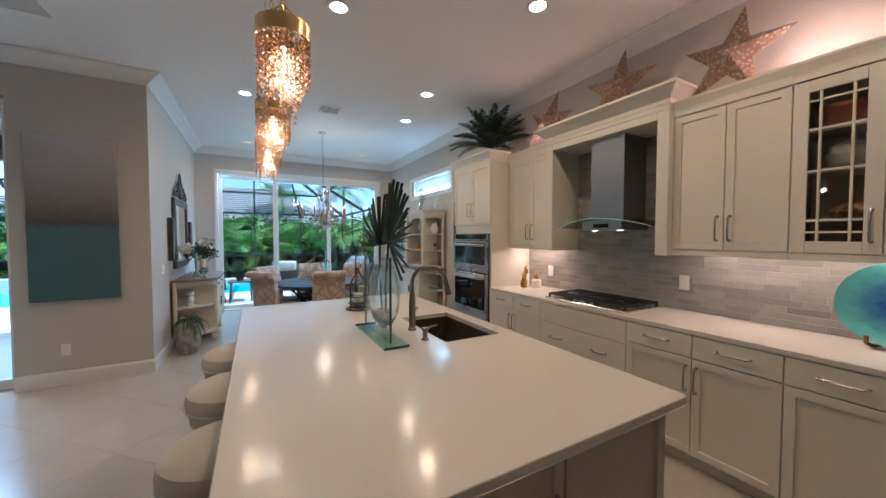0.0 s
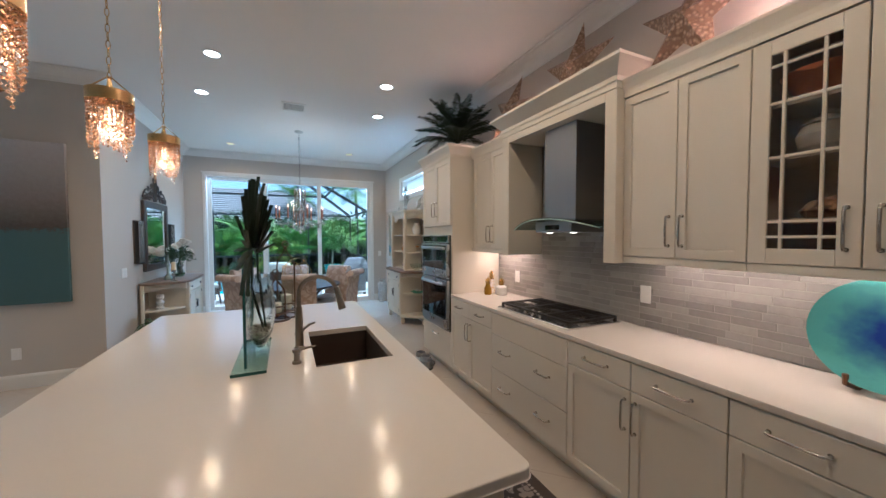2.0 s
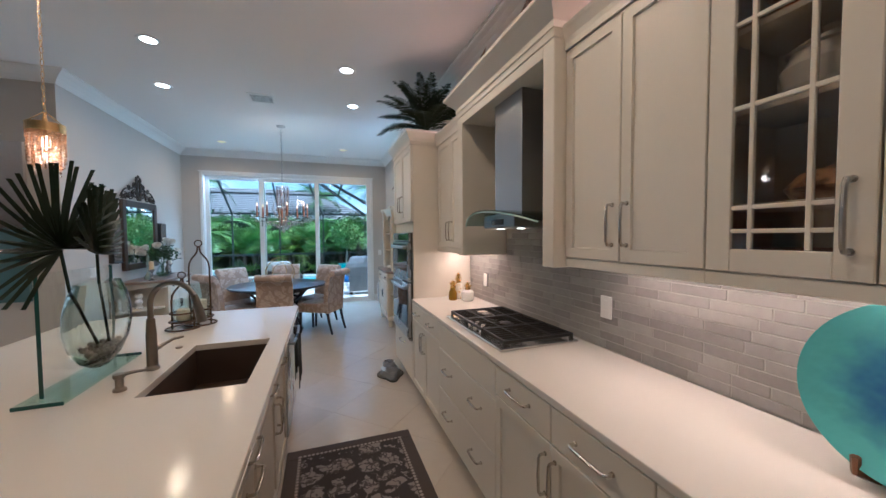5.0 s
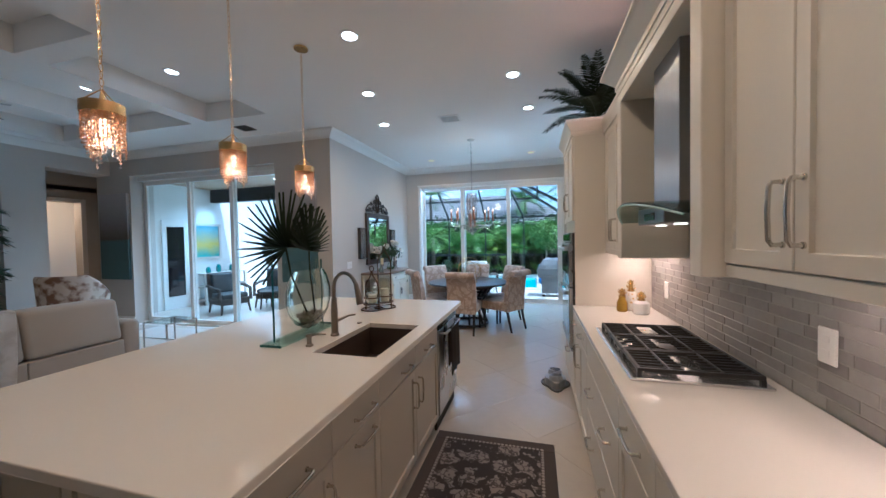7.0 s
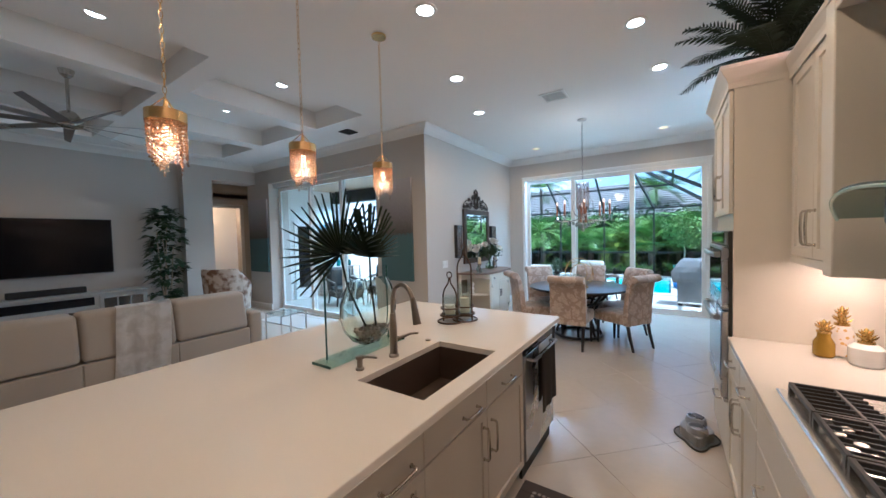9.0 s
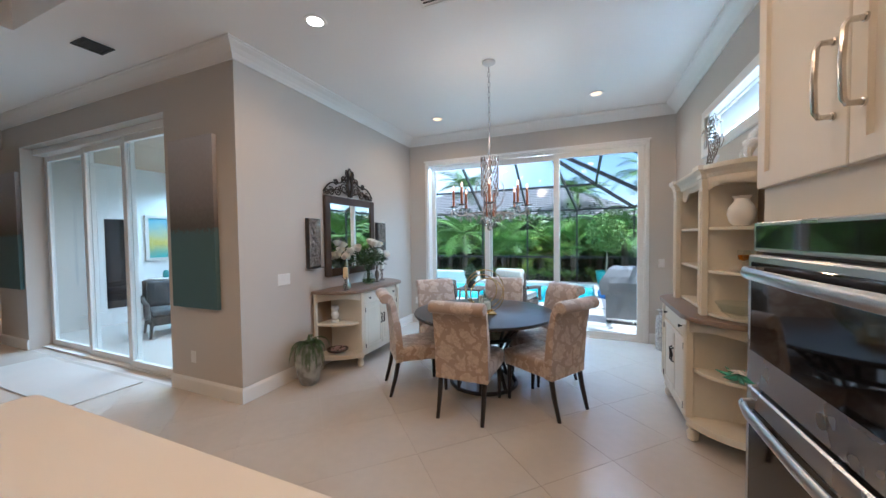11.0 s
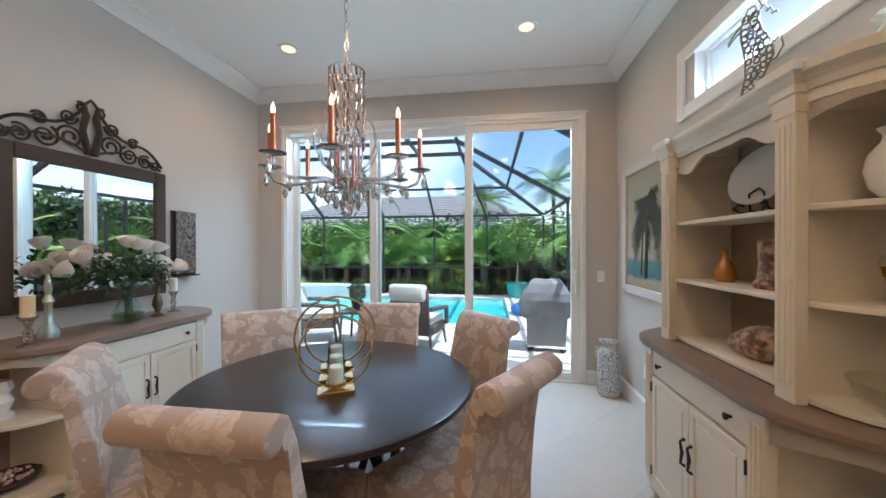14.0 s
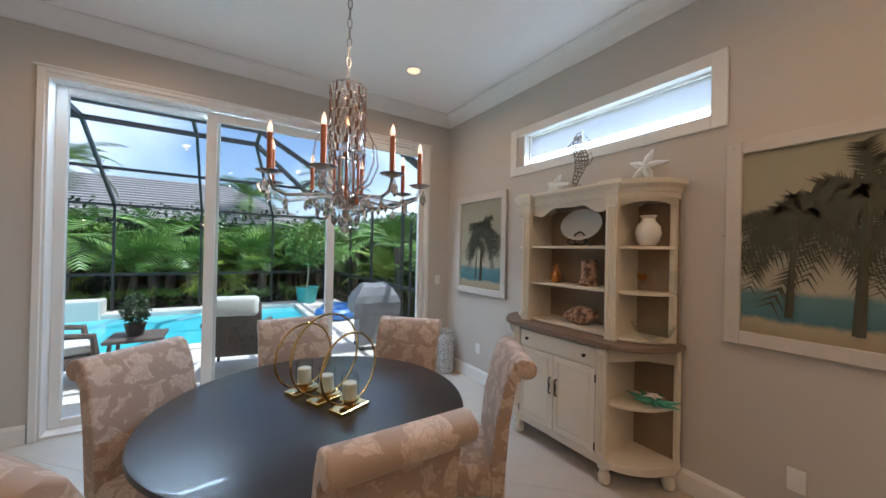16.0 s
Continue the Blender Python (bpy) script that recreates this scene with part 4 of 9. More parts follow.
for i in range(130):
    z = rnd.uniform(0, 0.07)
    r = 0.075 + z * 0.9
    a = rnd.uniform(0, 6.28)
    q = math.sqrt(rnd.random()) * r
    s = lathe([(0, -0.01), (0.012, -0.004), (0.013, 0.004), (0, 0.01)], 7)
    s.transform(pose(0.79 + 0.38 * q * math.cos(a), 2.07 + q * math.sin(a), 0.99 + z, rnd.uniform(0, 90), rnd.uniform(0, 90), 0))
    join(bm, s)
part("pebbles", bm, PEBBLE, vs, "dark brown pebbles in the vase", kind="stuff")
LEAFD = mat("dark_palm_leaf", (0.013, 0.026, 0.014), 0.5, vary=0.3, scale=20, bump=0.15, spec=0.25)


def fan_leaf(radius, n, spread, seed):
    """A fan palm leaf in the y-z plane, its stalk's end at the origin."""
    rnd = random.Random(seed)
    bm = bmesh.new()
    for i in range(n):
        a = -spread / 2 + spread * i / (n - 1)
        L = radius * (0.80 + 0.2 * math.cos(a * 0.7)) * rnd.uniform(0.93, 1.04)
        w = L * spread / n * 0.62
        d = Vector((rnd.uniform(-0.05, 0.05), math.sin(a), math.cos(a))).normalized()
        s = Vector((0, math.cos(a), -math.sin(a)))
        up = Vector((0.012, 0, 0))
        q = [(0.03, 0.012), (0.5, 0.5), (0.57, 0.30), (0.85, 0.17), (1.0, 0.02)]
        prev = None
        for f, ww in q:
            c = d * L * f + Vector((0.05 * f * f * L, 0, 0))
            h = w * ww if f > 0.5 else L * f * spread / n * 0.52
            ring = [bm.verts.new(c - s * h), bm.verts.new(c + up), bm.verts.new(c + s * h), bm.verts.new(c - up * 0.3)]
            if prev:
                for k in range(4):
                    bm.faces.new((prev[k], prev[(k + 1) % 4], ring[(k + 1) % 4], ring[k]))
            prev = ring
        bm.faces.new(prev)
    return bm


pl = thing("fan_palm_leaves", "two dark dried fan palm leaves standing in the glass vase", "palm leaves")
for (y, z, x, R, lean, sd) in ((1.85, 1.49, 0.75, 0.35, -24, 1), (2.05, 1.46, 0.765, 0.32, 6, 2)):
    bm = fan_leaf(R, 30, radians(225 if sd == 1 else 170), sd)
    bm.transform(Matrix.Rotation(radians(-6 if sd == 1 else 12), 4, "Z"))
    bm.transform(Matrix.Rotation(radians(-lean), 4, "X"))
    bm.transform(pose(x, y, z))
    part("leaf", bm, LEAFD, pl)
    part("stalk", tube([(0.79, 2.07 + (y - 2.07) * 0.3, 1.02), (x, (y + 2.07) / 2 + (y - 2.07) * 0.3, 1.3), (x, y, z)], 0.006, 6), LEAFD, pl)

# candle lanterns on a ring tray
RUST = mat("aged_iron", (0.10, 0.06, 0.035), 0.5, 0.6, bump=0.15, vary=0.25)
WAX = mat("ivory_wax", (0.80, 0.76, 0.66), 0.5, bump=0.02, vary=0.02)


def lantern(x, y, h):
    ln = thing("candle_lantern", "aged iron candle holder with a tall wire hoop and glass cylinder", "candle holder", "lanterns on the island", m=pose(x, y, 0.92))
    for z, r in ((0.008, 0.095), (0.055, 0.075), (0.11, 0.07)):
        part("ring", tube([(r * math.cos(a), r * math.sin(a), z) for a in [2 * math.pi * k / 28 for k in range(28)]], 0.006, 6, closed=True), RUST, ln, smooth=True)
    part("plate", lathe([(0.075, 0), (0.075, 0.006)], 24), RUST, ln, m=pose(0, 0, 0.05))
    side = [(0.062, 0.0), (0.062, h - 0.15), (0.056, h - 0.115), (0.042, h - 0.085), (0.022, h - 0.06), (0.010, h - 0.04), (0.004, h)]
    bm = tube([(x, 0, z) for x, z in side], 0.006, 6)
    tube([(-x, 0, z) for x, z in side], 0.006, 6, bm)
    part("hoop", bm, RUST, ln, smooth=True)
    bm = tube([(0.022 * math.cos(a), 0, h + 0.02 + 0.022 * math.sin(a)) for a in [2 * math.pi * k / 14 for k in range(14)]], 0.004, 6, closed=True)
    part("hanging_ring", bm, RUST, ln, smooth=True)
    part("glass_cylinder", lathe([(0.055, 0), (0.055, h * 0.42), (0.052, h * 0.42), (0.052, 0.004), (0, 0.003)], 24), VASEGL, ln, smooth=True, m=pose(0, 0, 0.057))
    part("candle", lathe([(0.038, 0), (0.038, h * 0.2), (0.028, h * 0.2 + 0.004), (0, h * 0.2)], 20), WAX, ln, m=pose(0, 0, 0.062))


lantern(0.83, 2.81, 0.34)
lantern(0.90, 2.915, 0.55)

# jars
GOLDGL = mat("gold_mercury_glass", (0.62, 0.42, 0.12), 0.18, 0.8, bump=0.05)


def pineapple_jar(x, y, body, material, label, top):
    j = thing("pineapple_jar", label, "jar", "jars on the worktop", m=pose(x, y, 0.92))
    part("body", lathe(body, 24), material, j, smooth=True)
    h = body[-1][1]
    part("lid", lathe([(0.028, 0), (0.028, 0.012), (0, 0.014)], 20), GOLDGL, j, m=pose(0, 0, h))
    bm = bmesh.new()
    for k in range(14):
        a = k * 2.4
        l = 0.02 + 0.02 * (1 - k / 14)
        z = h + 0.012 + k / 14 * 0.05 * top
        tube([(0.006 * math.cos(a), 0.006 * math.sin(a), z), (l * 0.7 * math.cos(a), l * 0.7 * math.sin(a), z + 0.012), (l * math.cos(a), l * math.sin(a), z + 0.025)], [0.006, 0.005, 0.001], 5, bm)
    lathe([(0.016, h + 0.01), (0.018, h + 0.03), (0.008, h + 0.03 + 0.05 * top), (0, h + 0.04 + 0.05 * top)], 12, bm)
    part("pineapple_knob", bm, GOLDGL, j, "gold pineapple knob", True)


pineapple_jar(2.88, 3.10, [(0.033, 0), (0.04, 0.01), (0.04, 0.07), (0.025, 0.10), (0.025, 0.12)], mat("golden_glass", (0.42, 0.26, 0.03), 0.08, 0.35, bump=0), "amber glass bottle with a gold pineapple top", 0.6)
pineapple_jar(2.955, 3.15, [(0.035, 0), (0.042, 0.01), (0.042, 0.13), (0.03, 0.155)], marbled("gold_dot_china", (0.62, 0.42, 0.14), (0.78, 0.75, 0.7), 38, 0.25, lo=0.28, hi=0.34, kind="CELL", bump=0.0), "white china jar with gold dots", 1.2)
pineapple_jar(2.995, 3.015, [(0.05, 0), (0.058, 0.01), (0.058, 0.085), (0.035, 0.105)], CHINA, "white ceramic jar with a gold pineapple lid", 0.7)

# turquoise glass disc on a stand
dm = bpy.data.materials.new("turquoise_art_glass")
dm.use_nodes = True
nt = dm.node_tree
b = nt.nodes["Principled BSDF"]
tc = nt.nodes.new("ShaderNodeTexCoord")
ln = nt.nodes.new("ShaderNodeVectorMath")
ln.operation = "LENGTH"
mp = nt.nodes.new("ShaderNodeMapping")
mp.inputs["Location"].default_value = (0.0, 0.0, -0.05)
nz = nt.nodes.new("ShaderNodeTexNoise")
nz.inputs["Scale"].default_value = 18
ad = nt.nodes.new("ShaderNodeMath")
ad.operation = "MULTIPLY_ADD"
ad.inputs[1].default_value = 0.10
rp = nt.nodes.new("ShaderNodeValToRGB")
rp.color_ramp.elements[0].position, rp.color_ramp.elements[0].color = 0.10, (0.03, 0.07, 0.42, 1)
rp.color_ramp.elements[1].position, rp.color_ramp.elements[1].color = 0.22, (0.17, 0.52, 0.52, 1)
nt.links.new(tc.outputs["Object"], mp.inputs[0])
nt.links.new(mp.outputs[0], ln.inputs[0])
nt.links.new(tc.outputs["Object"], nz.inputs["Vector"])
nt.links.new(nz.outputs[0], ad.inputs[0])
nt.links.new(ln.outputs["Value"], ad.inputs[2])
nt.links.new(ad.outputs[0], rp.inputs[0])
nt.links.new(rp.outputs[0], b.inputs["Base Color"])
b.inputs["Roughness"].default_value = 0.15
bp = nt.nodes.new("ShaderNodeBump")
bp.inputs["Strength"].default_value, bp.inputs["Distance"].default_value = 0.3, 0.01
nt.links.new(nz.outputs[0], bp.inputs["Height"])
nt.links.new(bp.outputs[0], b.inputs["Normal"])
dsc = thing("art_glass_plate", "turquoise and blue round glass plate on a bronze easel", "plate", m=pose(3.0, 0.425, 0.92))
bm = lathe([(0.0, 0.0), (0.15, 0.01), (0.215, 0.035), (0.219, 0.042), (0.15, 0.02), (0.0, 0.01)], 64)
part("plate", bm, dm, dsc, smooth=True, m=pose(0.01, 0, 0.235, 0, -80, 0))
EASEL = mat("bronze_easel", (0.16, 0.08, 0.04), 0.4, 0.5)
for y in (-0.07, 0.07):
    part("easel_foot", tube([(0.08, y, 0.01), (-0.02, y, 0.012), (-0.06, y * 1.3, 0.03), (-0.065, y * 1.3, 0.07)], 0.010, 6), EASEL, dsc, smooth=True)

# things on top of the wall cabinets
STARM = marbled("woven_capiz_star", (0.56, 0.41, 0.29), (0.24, 0.15, 0.10), 45, 0.4, kind="CELL", lo=0.1, hi=0.6, bump=0.8, dist=0.01)


def star_bm(R, r, depth):
    bm = bmesh.new()
    ring = []
    for k in range(10):
        a = math.pi / 2 + k * math.pi / 5
        q = R if k % 2 == 0 else r
        ring.append(bm.verts.new((0.0, q * math.cos(a), q * math.sin(a))))
    f, b = bm.verts.new((-depth, 0, 0)), bm.verts.new((depth * 0.3, 0, 0))
    for k in range(10):
        bm.faces.new((ring[k], ring[(k + 1) % 10], f)), bm.faces.new((ring[k], ring[(k + 1) % 10], b))
    return bm


for (y, z, R, rot, lean) in ((1.17, 2.765, 0.34, 8, 10), (2.03, 2.86, 0.37, 6, 10), (2.86, 2.80, 0.36, 14, 12)):
    bm = star_bm(R, R * 0.39, 0.09)
    bm.transform(Matrix.Rotation(radians(rot), 4, "X"))
    bm.transform(Matrix.Rotation(radians(lean), 4, "Y"))
    part("star_ornament", bm, STARM, None, "large woven coppery star leaning on the wall above the cabinets", m=pose(3.0, y, z), category="star", group="stars on the cabinets")

cp = thing("potted_cycad", "dark green cycad in a gold pot on the tower", "potted plant", m=pose(2.80, 3.66, 2.53))
part("pot", lathe([(0.06, 0), (0.09, 0.03), (0.10, 0.08), (0.085, 0.10), (0.075, 0.10), (0.07, 0.07), (0, 0.07)], 24), BRASS, cp, smooth=True)


def frond(L, droop, az, lift, n=26, width=0.06, seed=0):
    """A feather frond: a bowed rib with many narrow leaflets."""
    rnd = random.Random(seed)
    bm = bmesh.new()
    pts = []
    for i in range(9):
        u = i / 8
        ang = lift - droop * u
        if i == 0:
            p = Vector((0, 0, 0))
        else:
            p = pts[-1] + Vector((math.cos(ang), 0, math.sin(ang))) * (L / 8)
        pts.append(p)
    tube(pts, [0.005 * (1 - 0.8 * i / 8) for i in range(9)], 5, bm)
    for i in range(n):
        u = 0.12 + 0.88 * i / (n - 1)
        k = min(7, int(u * 8))
        f = u * 8 - k
        p = pts[k].lerp(pts[k + 1], f)
        d = (pts[k + 1] - pts[k]).normalized()
        for s in (-1, 1):
            ll = width * 2.2 * math.sin(math.pi * (0.12 + 0.80 * u)) * rnd.uniform(0.85, 1.1)
            e = p + d * ll * 0.55 + Vector((0, s * ll * 0.8, -0.15 * ll + rnd.uniform(-0.01, 0.01)))
            w = d * (0.22 * L / n + 0.002)
            a, b2, c = bm.verts.new(p - w), bm.verts.new(p + w), bm.verts.new(e)
            m1 = bm.verts.new((p + e) / 2 + w * 0.9 + Vector((0, 0, 0.006)))
            m0 = bm.verts.new((p + e) / 2 - w * 0.9)
            bm.faces.new((a, b2, m1, m0))
            bm.faces.new((m0, m1, c))
    bm.transform(Matrix.Rotation(az, 4, "Z"))
    return bm


rnd = random.Random(11)
for i in range(34):
    lift = radians(34 + 54 * (i % 9) / 8 + rnd.uniform(-4, 4))
    bm = frond(rnd.uniform(0.52, 0.62), radians(rnd.uniform(40, 72)), i * 2.399, lift, 26, 0.055, i)
    part("frond", bm, LEAFD, cp, m=pose(0, 0, 0.13))

# rug in the aisle
rm = floral("damask_rug", (0.04, 0.034, 0.04), (0.26, 0.225, 0.21), 7.0, 0.95, 0.0, 0.15, 0.5)
rg = thing("runner_rug", "dark brown and taupe damask runner rug with a dotted border", "rug", m=pose(1.46, 1.30, 0.0))
part("field", box(0.10, 0.77, 0.10, 1.27, 0.001, 0.0095), rm, rg)
RUGB = mat("rug_border", (0.07, 0.055, 0.055), 0.95, grain=350, bump=0.4, vary=0.15)
RUGL = mat("rug_bead", (0.34, 0.30, 0.27), 0.95, grain=350, bump=0.4, vary=0.15)
bm = box(0.0, 0.87, 0.0, 0.10, 0.001, 0.009, 0.003)
box(0.0, 0.87, 1.27, 1.37, 0.001, 0.009, 0.003, bm)
box(0.0, 0.10, 0.10, 1.27, 0.001, 0.009, 0.003, bm)
box(0.77, 0.87, 0.10, 1.27, 0.001, 0.009, 0.003, bm)
part("border", bm, RUGB, rg)
bm = bmesh.new()
for i in range(26):
    for y in (0.085, 1.285):
        join(bm, lathe([(0.011, 0.009), (0.010, 0.0108), (0, 0.011)], 8), pose(0.09 + i * 0.0276, y, 0))
for i in range(44):
    for x in (0.085, 0.785):
        join(bm, lathe([(0.011, 0.009), (0.010, 0.0108), (0, 0.011)], 8), pose(x, 0.09 + i * 0.0277, 0))
part("beaded_line", bm, RUGL, rg, "pale dotted line", kind="stuff")

# pet bowls
pm = thing("pet_bowl_mat", "grey scalloped pet mat with a raised feeder", "pet mat", m=pose(2.40, 3.80, 0))
MATM = mat("grey_rubber", (0.16, 0.16, 0.16), 0.6)
outl = []
for k in range(48):
    a = 2 * math.pi * k / 48
    r = 0.16 + 0.022 * math.cos(4 * a)
    outl.append((r * math.cos(a) * 0.8, r * math.sin(a) * 1.25))
part("mat", prism(outl, 0.001, 0.006, bevel=0.002), MATM, pm)
bm = tube([(x * 0.97, y * 0.97, 0.008) for x, y in outl], 0.005, 6, closed=True)
part("rim", bm, BLACK_IRON, pm)
part("feeder_stand", prism([(x * 0.72, y * 0.78) for x, y in outl], 0.006, 0.075, bevel=0.008), mat("grey_feeder", (0.30, 0.31, 0.33), 0.35), pm, "grey plastic raised feeder")
for y in (-0.08, 0.08):
    bw = part("pet_bowl", lathe([(0.07, 0), (0.065, 0.03), (0.058, 0.045), (0.052, 0.045), (0.05, 0.015), (0, 0.012)], 24), STEEL, None, "stainless pet bowl on a raised grey feeder", True, pose(2.40, 3.80 + y, 0.0755), "bowl", group="pet bowls")

# stools
LINEN = mat("cream_linen", (0.62, 0.56, 0.47), 0.9, grain=260, bump=0.35, vary=0.07)
PALEWOOD = mat("limewashed_wood", (0.45, 0.36, 0.26), 0.5, vary=0.15, scale=8, bump=0.08)


def stool(x, y):
    s = thing("counter_stool", "round cream upholstered counter stool on wooden legs", "stool", "stools at the island", m=pose(x, y, 0))
    part("cushion", lathe([(0.19, 0.61), (0.21, 0.62), (0.215, 0.65), (0.205, 0.69), (0.17, 0.715), (0.09, 0.73), (0, 0.732)], 36), LINEN, s, smooth=True)
    part("seat_rail", lathe([(0.17, 0.53), (0.195, 0.54), (0.20, 0.60), (0.19, 0.609)], 36), LINEN, s, smooth=True)
    part("piping", tube([(0.213 * math.cos(a), 0.213 * math.sin(a), 0.615) for a in [2 * math.pi * k / 40 for k in range(40)]], 0.006, 6, closed=True), LINEN, s, smooth=True)
    for k in range(4):
        a = math.pi / 4 + k * math.pi / 2
        part("leg", tube([(0.15 * math.cos(a), 0.15 * math.sin(a), 0.54), (0.19 * math.cos(a), 0.19 * math.sin(a), 0.0)], [0.022, 0.014], 8), PALEWOOD, s, smooth=True)
    part("footrest", tube([(0.172 * math.cos(a), 0.172 * math.sin(a), 0.2) for a in [2 * math.pi * k / 32 for k in range(32)]], 0.009, 6, closed=True), NICKEL, s, smooth=True)


for y in (1.60, 2.22, 2.86):
    stool(-0.03, y)

# outlets on the tiles
for y, z in ((1.50, 1.145), (2.93, 1.12)):
    o = part("outlet_plate", box(XR - 0.024, XR - 0.0155, y - 0.038, y + 0.038, z - 0.06, z + 0.06, 0.003), PLASTIC, None, "white outlet plate on the tiled backsplash", category="outlet", group="outlets")
    for dz in (-0.025, 0.025):
        part("socket", box(XR - 0.026, XR - 0.024, y - 0.014, y + 0.014, z + dz - 0.012, z + dz + 0.012, 0.001), PLASTIC, o)


# pendants over the island
CRYSTAL = bpy.data.materials.new("amber_crystal")
CRYSTAL.use_nodes = True
b = CRYSTAL.node_tree.nodes["Principled BSDF"]
b.inputs["Base Color"].default_value = (0.92, 0.62, 0.38, 1)
b.inputs["Roughness"].default_value = 0.06
b.inputs["Transmission Weight"].default_value = 0.88
b.inputs["IOR"].default_value = 1.5
BULB = glow("bulb", (1.0, 0.66, 0.38), 1.9)


def bead_strands(R, z_top, rows, rings, seed, zig=True):
    rnd = random.Random(seed)
    bm = bmesh.new()
    for ring_r, count, length in rings:
        for k in range(count):
            a = 2 * math.pi * k / count + rnd.uniform(-0.03, 0.03)
            L = length * (0.8 + 0.2 * math.cos(a * 3 + seed)) + rnd.uniform(-0.02, 0.02)
            z = z_top
            while z > z_top - L:
                s = rnd.uniform(0.0065, 0.010)
                o = lathe([(0, -s), (s * 0.8, 0), (0, s)], 5)
                o.transform(pose(ring_r * math.cos(a), ring_r * math.sin(a), z, 0, 0, rnd.uniform(0, 72)))
                join(bm, o)
                z -= s * 2.15
    return bm


pend_mesh = None


def pendant(x, y):
    global pend_mesh
    p = thing("crystal_pendant", "brass drum pendant with hanging amber crystal strands, lit", "pendant lamp", "pendants over the island", m=pose(x, y, 2.18))
    part("canopy", lathe([(0.06, 0), (0.062, 0.012), (0.05, 0.022), (0.01, 0.028)], 24), BRASS, p, smooth=True, m=pose(0, 0, CEIL - 2.18 - 0.028))
    bm = bmesh.new()
    n = int((CEIL - 2.18 - 0.12) / 0.036)
    for i in range(n):
        l = tube([(0.008 * math.cos(t), 0, 0.021 * math.sin(t)) for t in [2 * math.pi * k / 8 for k in range(8)]], 0.002, 4, closed=True)
        l.transform(pose(0, 0, 0.10 + i * 0.036, 0, 0, 90 * (i % 2)))
        join(bm, l)
    part("chain", bm, BRASS, p)
    bm = lathe([(0.083, -0.02), (0.085, -0.02), (0.085, 0.03), (0.083, 0.03), (0.083, -0.018)], 40, cap=False)
    for a in (0, 2.09, 4.19):
        tube([(0.083 * math.cos(a), 0.083 * math.sin(a), 0.025), (0.004 * math.cos(a), 0.004 * math.sin(a), 0.10)], 0.003, 5, bm)
    part("drum", bm, BRASS, p, smooth=True)
    part("socket", lathe([(0.014, -0.04), (0.016, 0.03), (0.004, 0.10)], 12), BRASS, p, smooth=True)
    part("bulb", lathe([(0.010, -0.04), (0.022, -0.075), (0.02, -0.10), (0, -0.125)], 12), BULB, p, smooth=True)
    if pend_mesh is None:
        pend_mesh = mesh("crystal_fringe", bead_strands(0.09, -0.015, 1, [(0.078, 32, 0.215), (0.056, 22, 0.25), (0.03, 10, 0.21)], 3), CRYSTAL, False)
    c = new("crystal_fringe", pend_mesh)
    c.parent = p
    tagged(c, kind="stuff")
    l = new("pendant_glow", bpy.data.lights.new("pendant_glow", "POINT"))
    l.data.energy, l.data.color, l.data.shadow_soft_size = 0.9, (1.0, 0.7, 0.5), 0.03
    l.location = (x, y, 2.02)


for y in (1.29, 2.035, 2.80):
    pendant(0.187, y)

# recessed ceiling lights and vents
CANLENS = glow("can_lens", (1.0, 0.88, 0.72), 8)
WARMLENS = glow("warm_can_lens", (1.0, 0.66, 0.34), 0.65)
for c in CANS:
    z = CEIL if len(c) < 3 else COFFER if c[2] == 1 else 2.95
    d = thing("recessed_light", "lit white recessed ceiling downlight", "ceiling light", "recessed lights", m=pose(c[0], c[1], z))
    part("trim_ring", lathe([(0.062, -0.006), (0.088, -0.008), (0.092, -0.001), (0.062, -0.001)], 28, cap=False), TRIM, d, smooth=True)
    part("lens", lathe([(0.062, -0.004), (0.062, -0.001)], 24), WARMLENS if c[1] > 7 else CANLENS, d)
for x, y, dark in ((1.03, 5.01, 0), (-2.05, 4.42, 1)):
    v = thing("ceiling_vent", "white square slatted ceiling vent" if not dark else "dark slotted ceiling vent", "vent", m=pose(x, y, CEIL))
    w = 0.15 if not dark else 0.11
    bm = box(-w, w, -w, -w + 0.025, -0.012, -0.001, 0.002)
    box(-w, w, w - 0.025, w, -0.012, -0.001, 0.002, bm)
    box(-w, -w + 0.025, -w + 0.025, w - 0.025, -0.012, -0.001, 0.002, bm)
    box(w - 0.025, w, -w + 0.025, w - 0.025, -0.012, -0.001, 0.002, bm)
    part("frame", bm, TRIM if not dark else BLACK_IRON, v)
    part("backing", box(-w + 0.02, w - 0.02, -w + 0.02, w - 0.02, -0.003, -0.001), BLACK_IRON, v)
    for k in range(7):
        yy = -w + 0.04 + k * (2 * w - 0.08) / 6
        part("slat", box(-w + 0.025, w - 0.025, yy - 0.009, yy + 0.006, -0.010, -0.007), TRIM if not dark else BLACK_IRON, v)

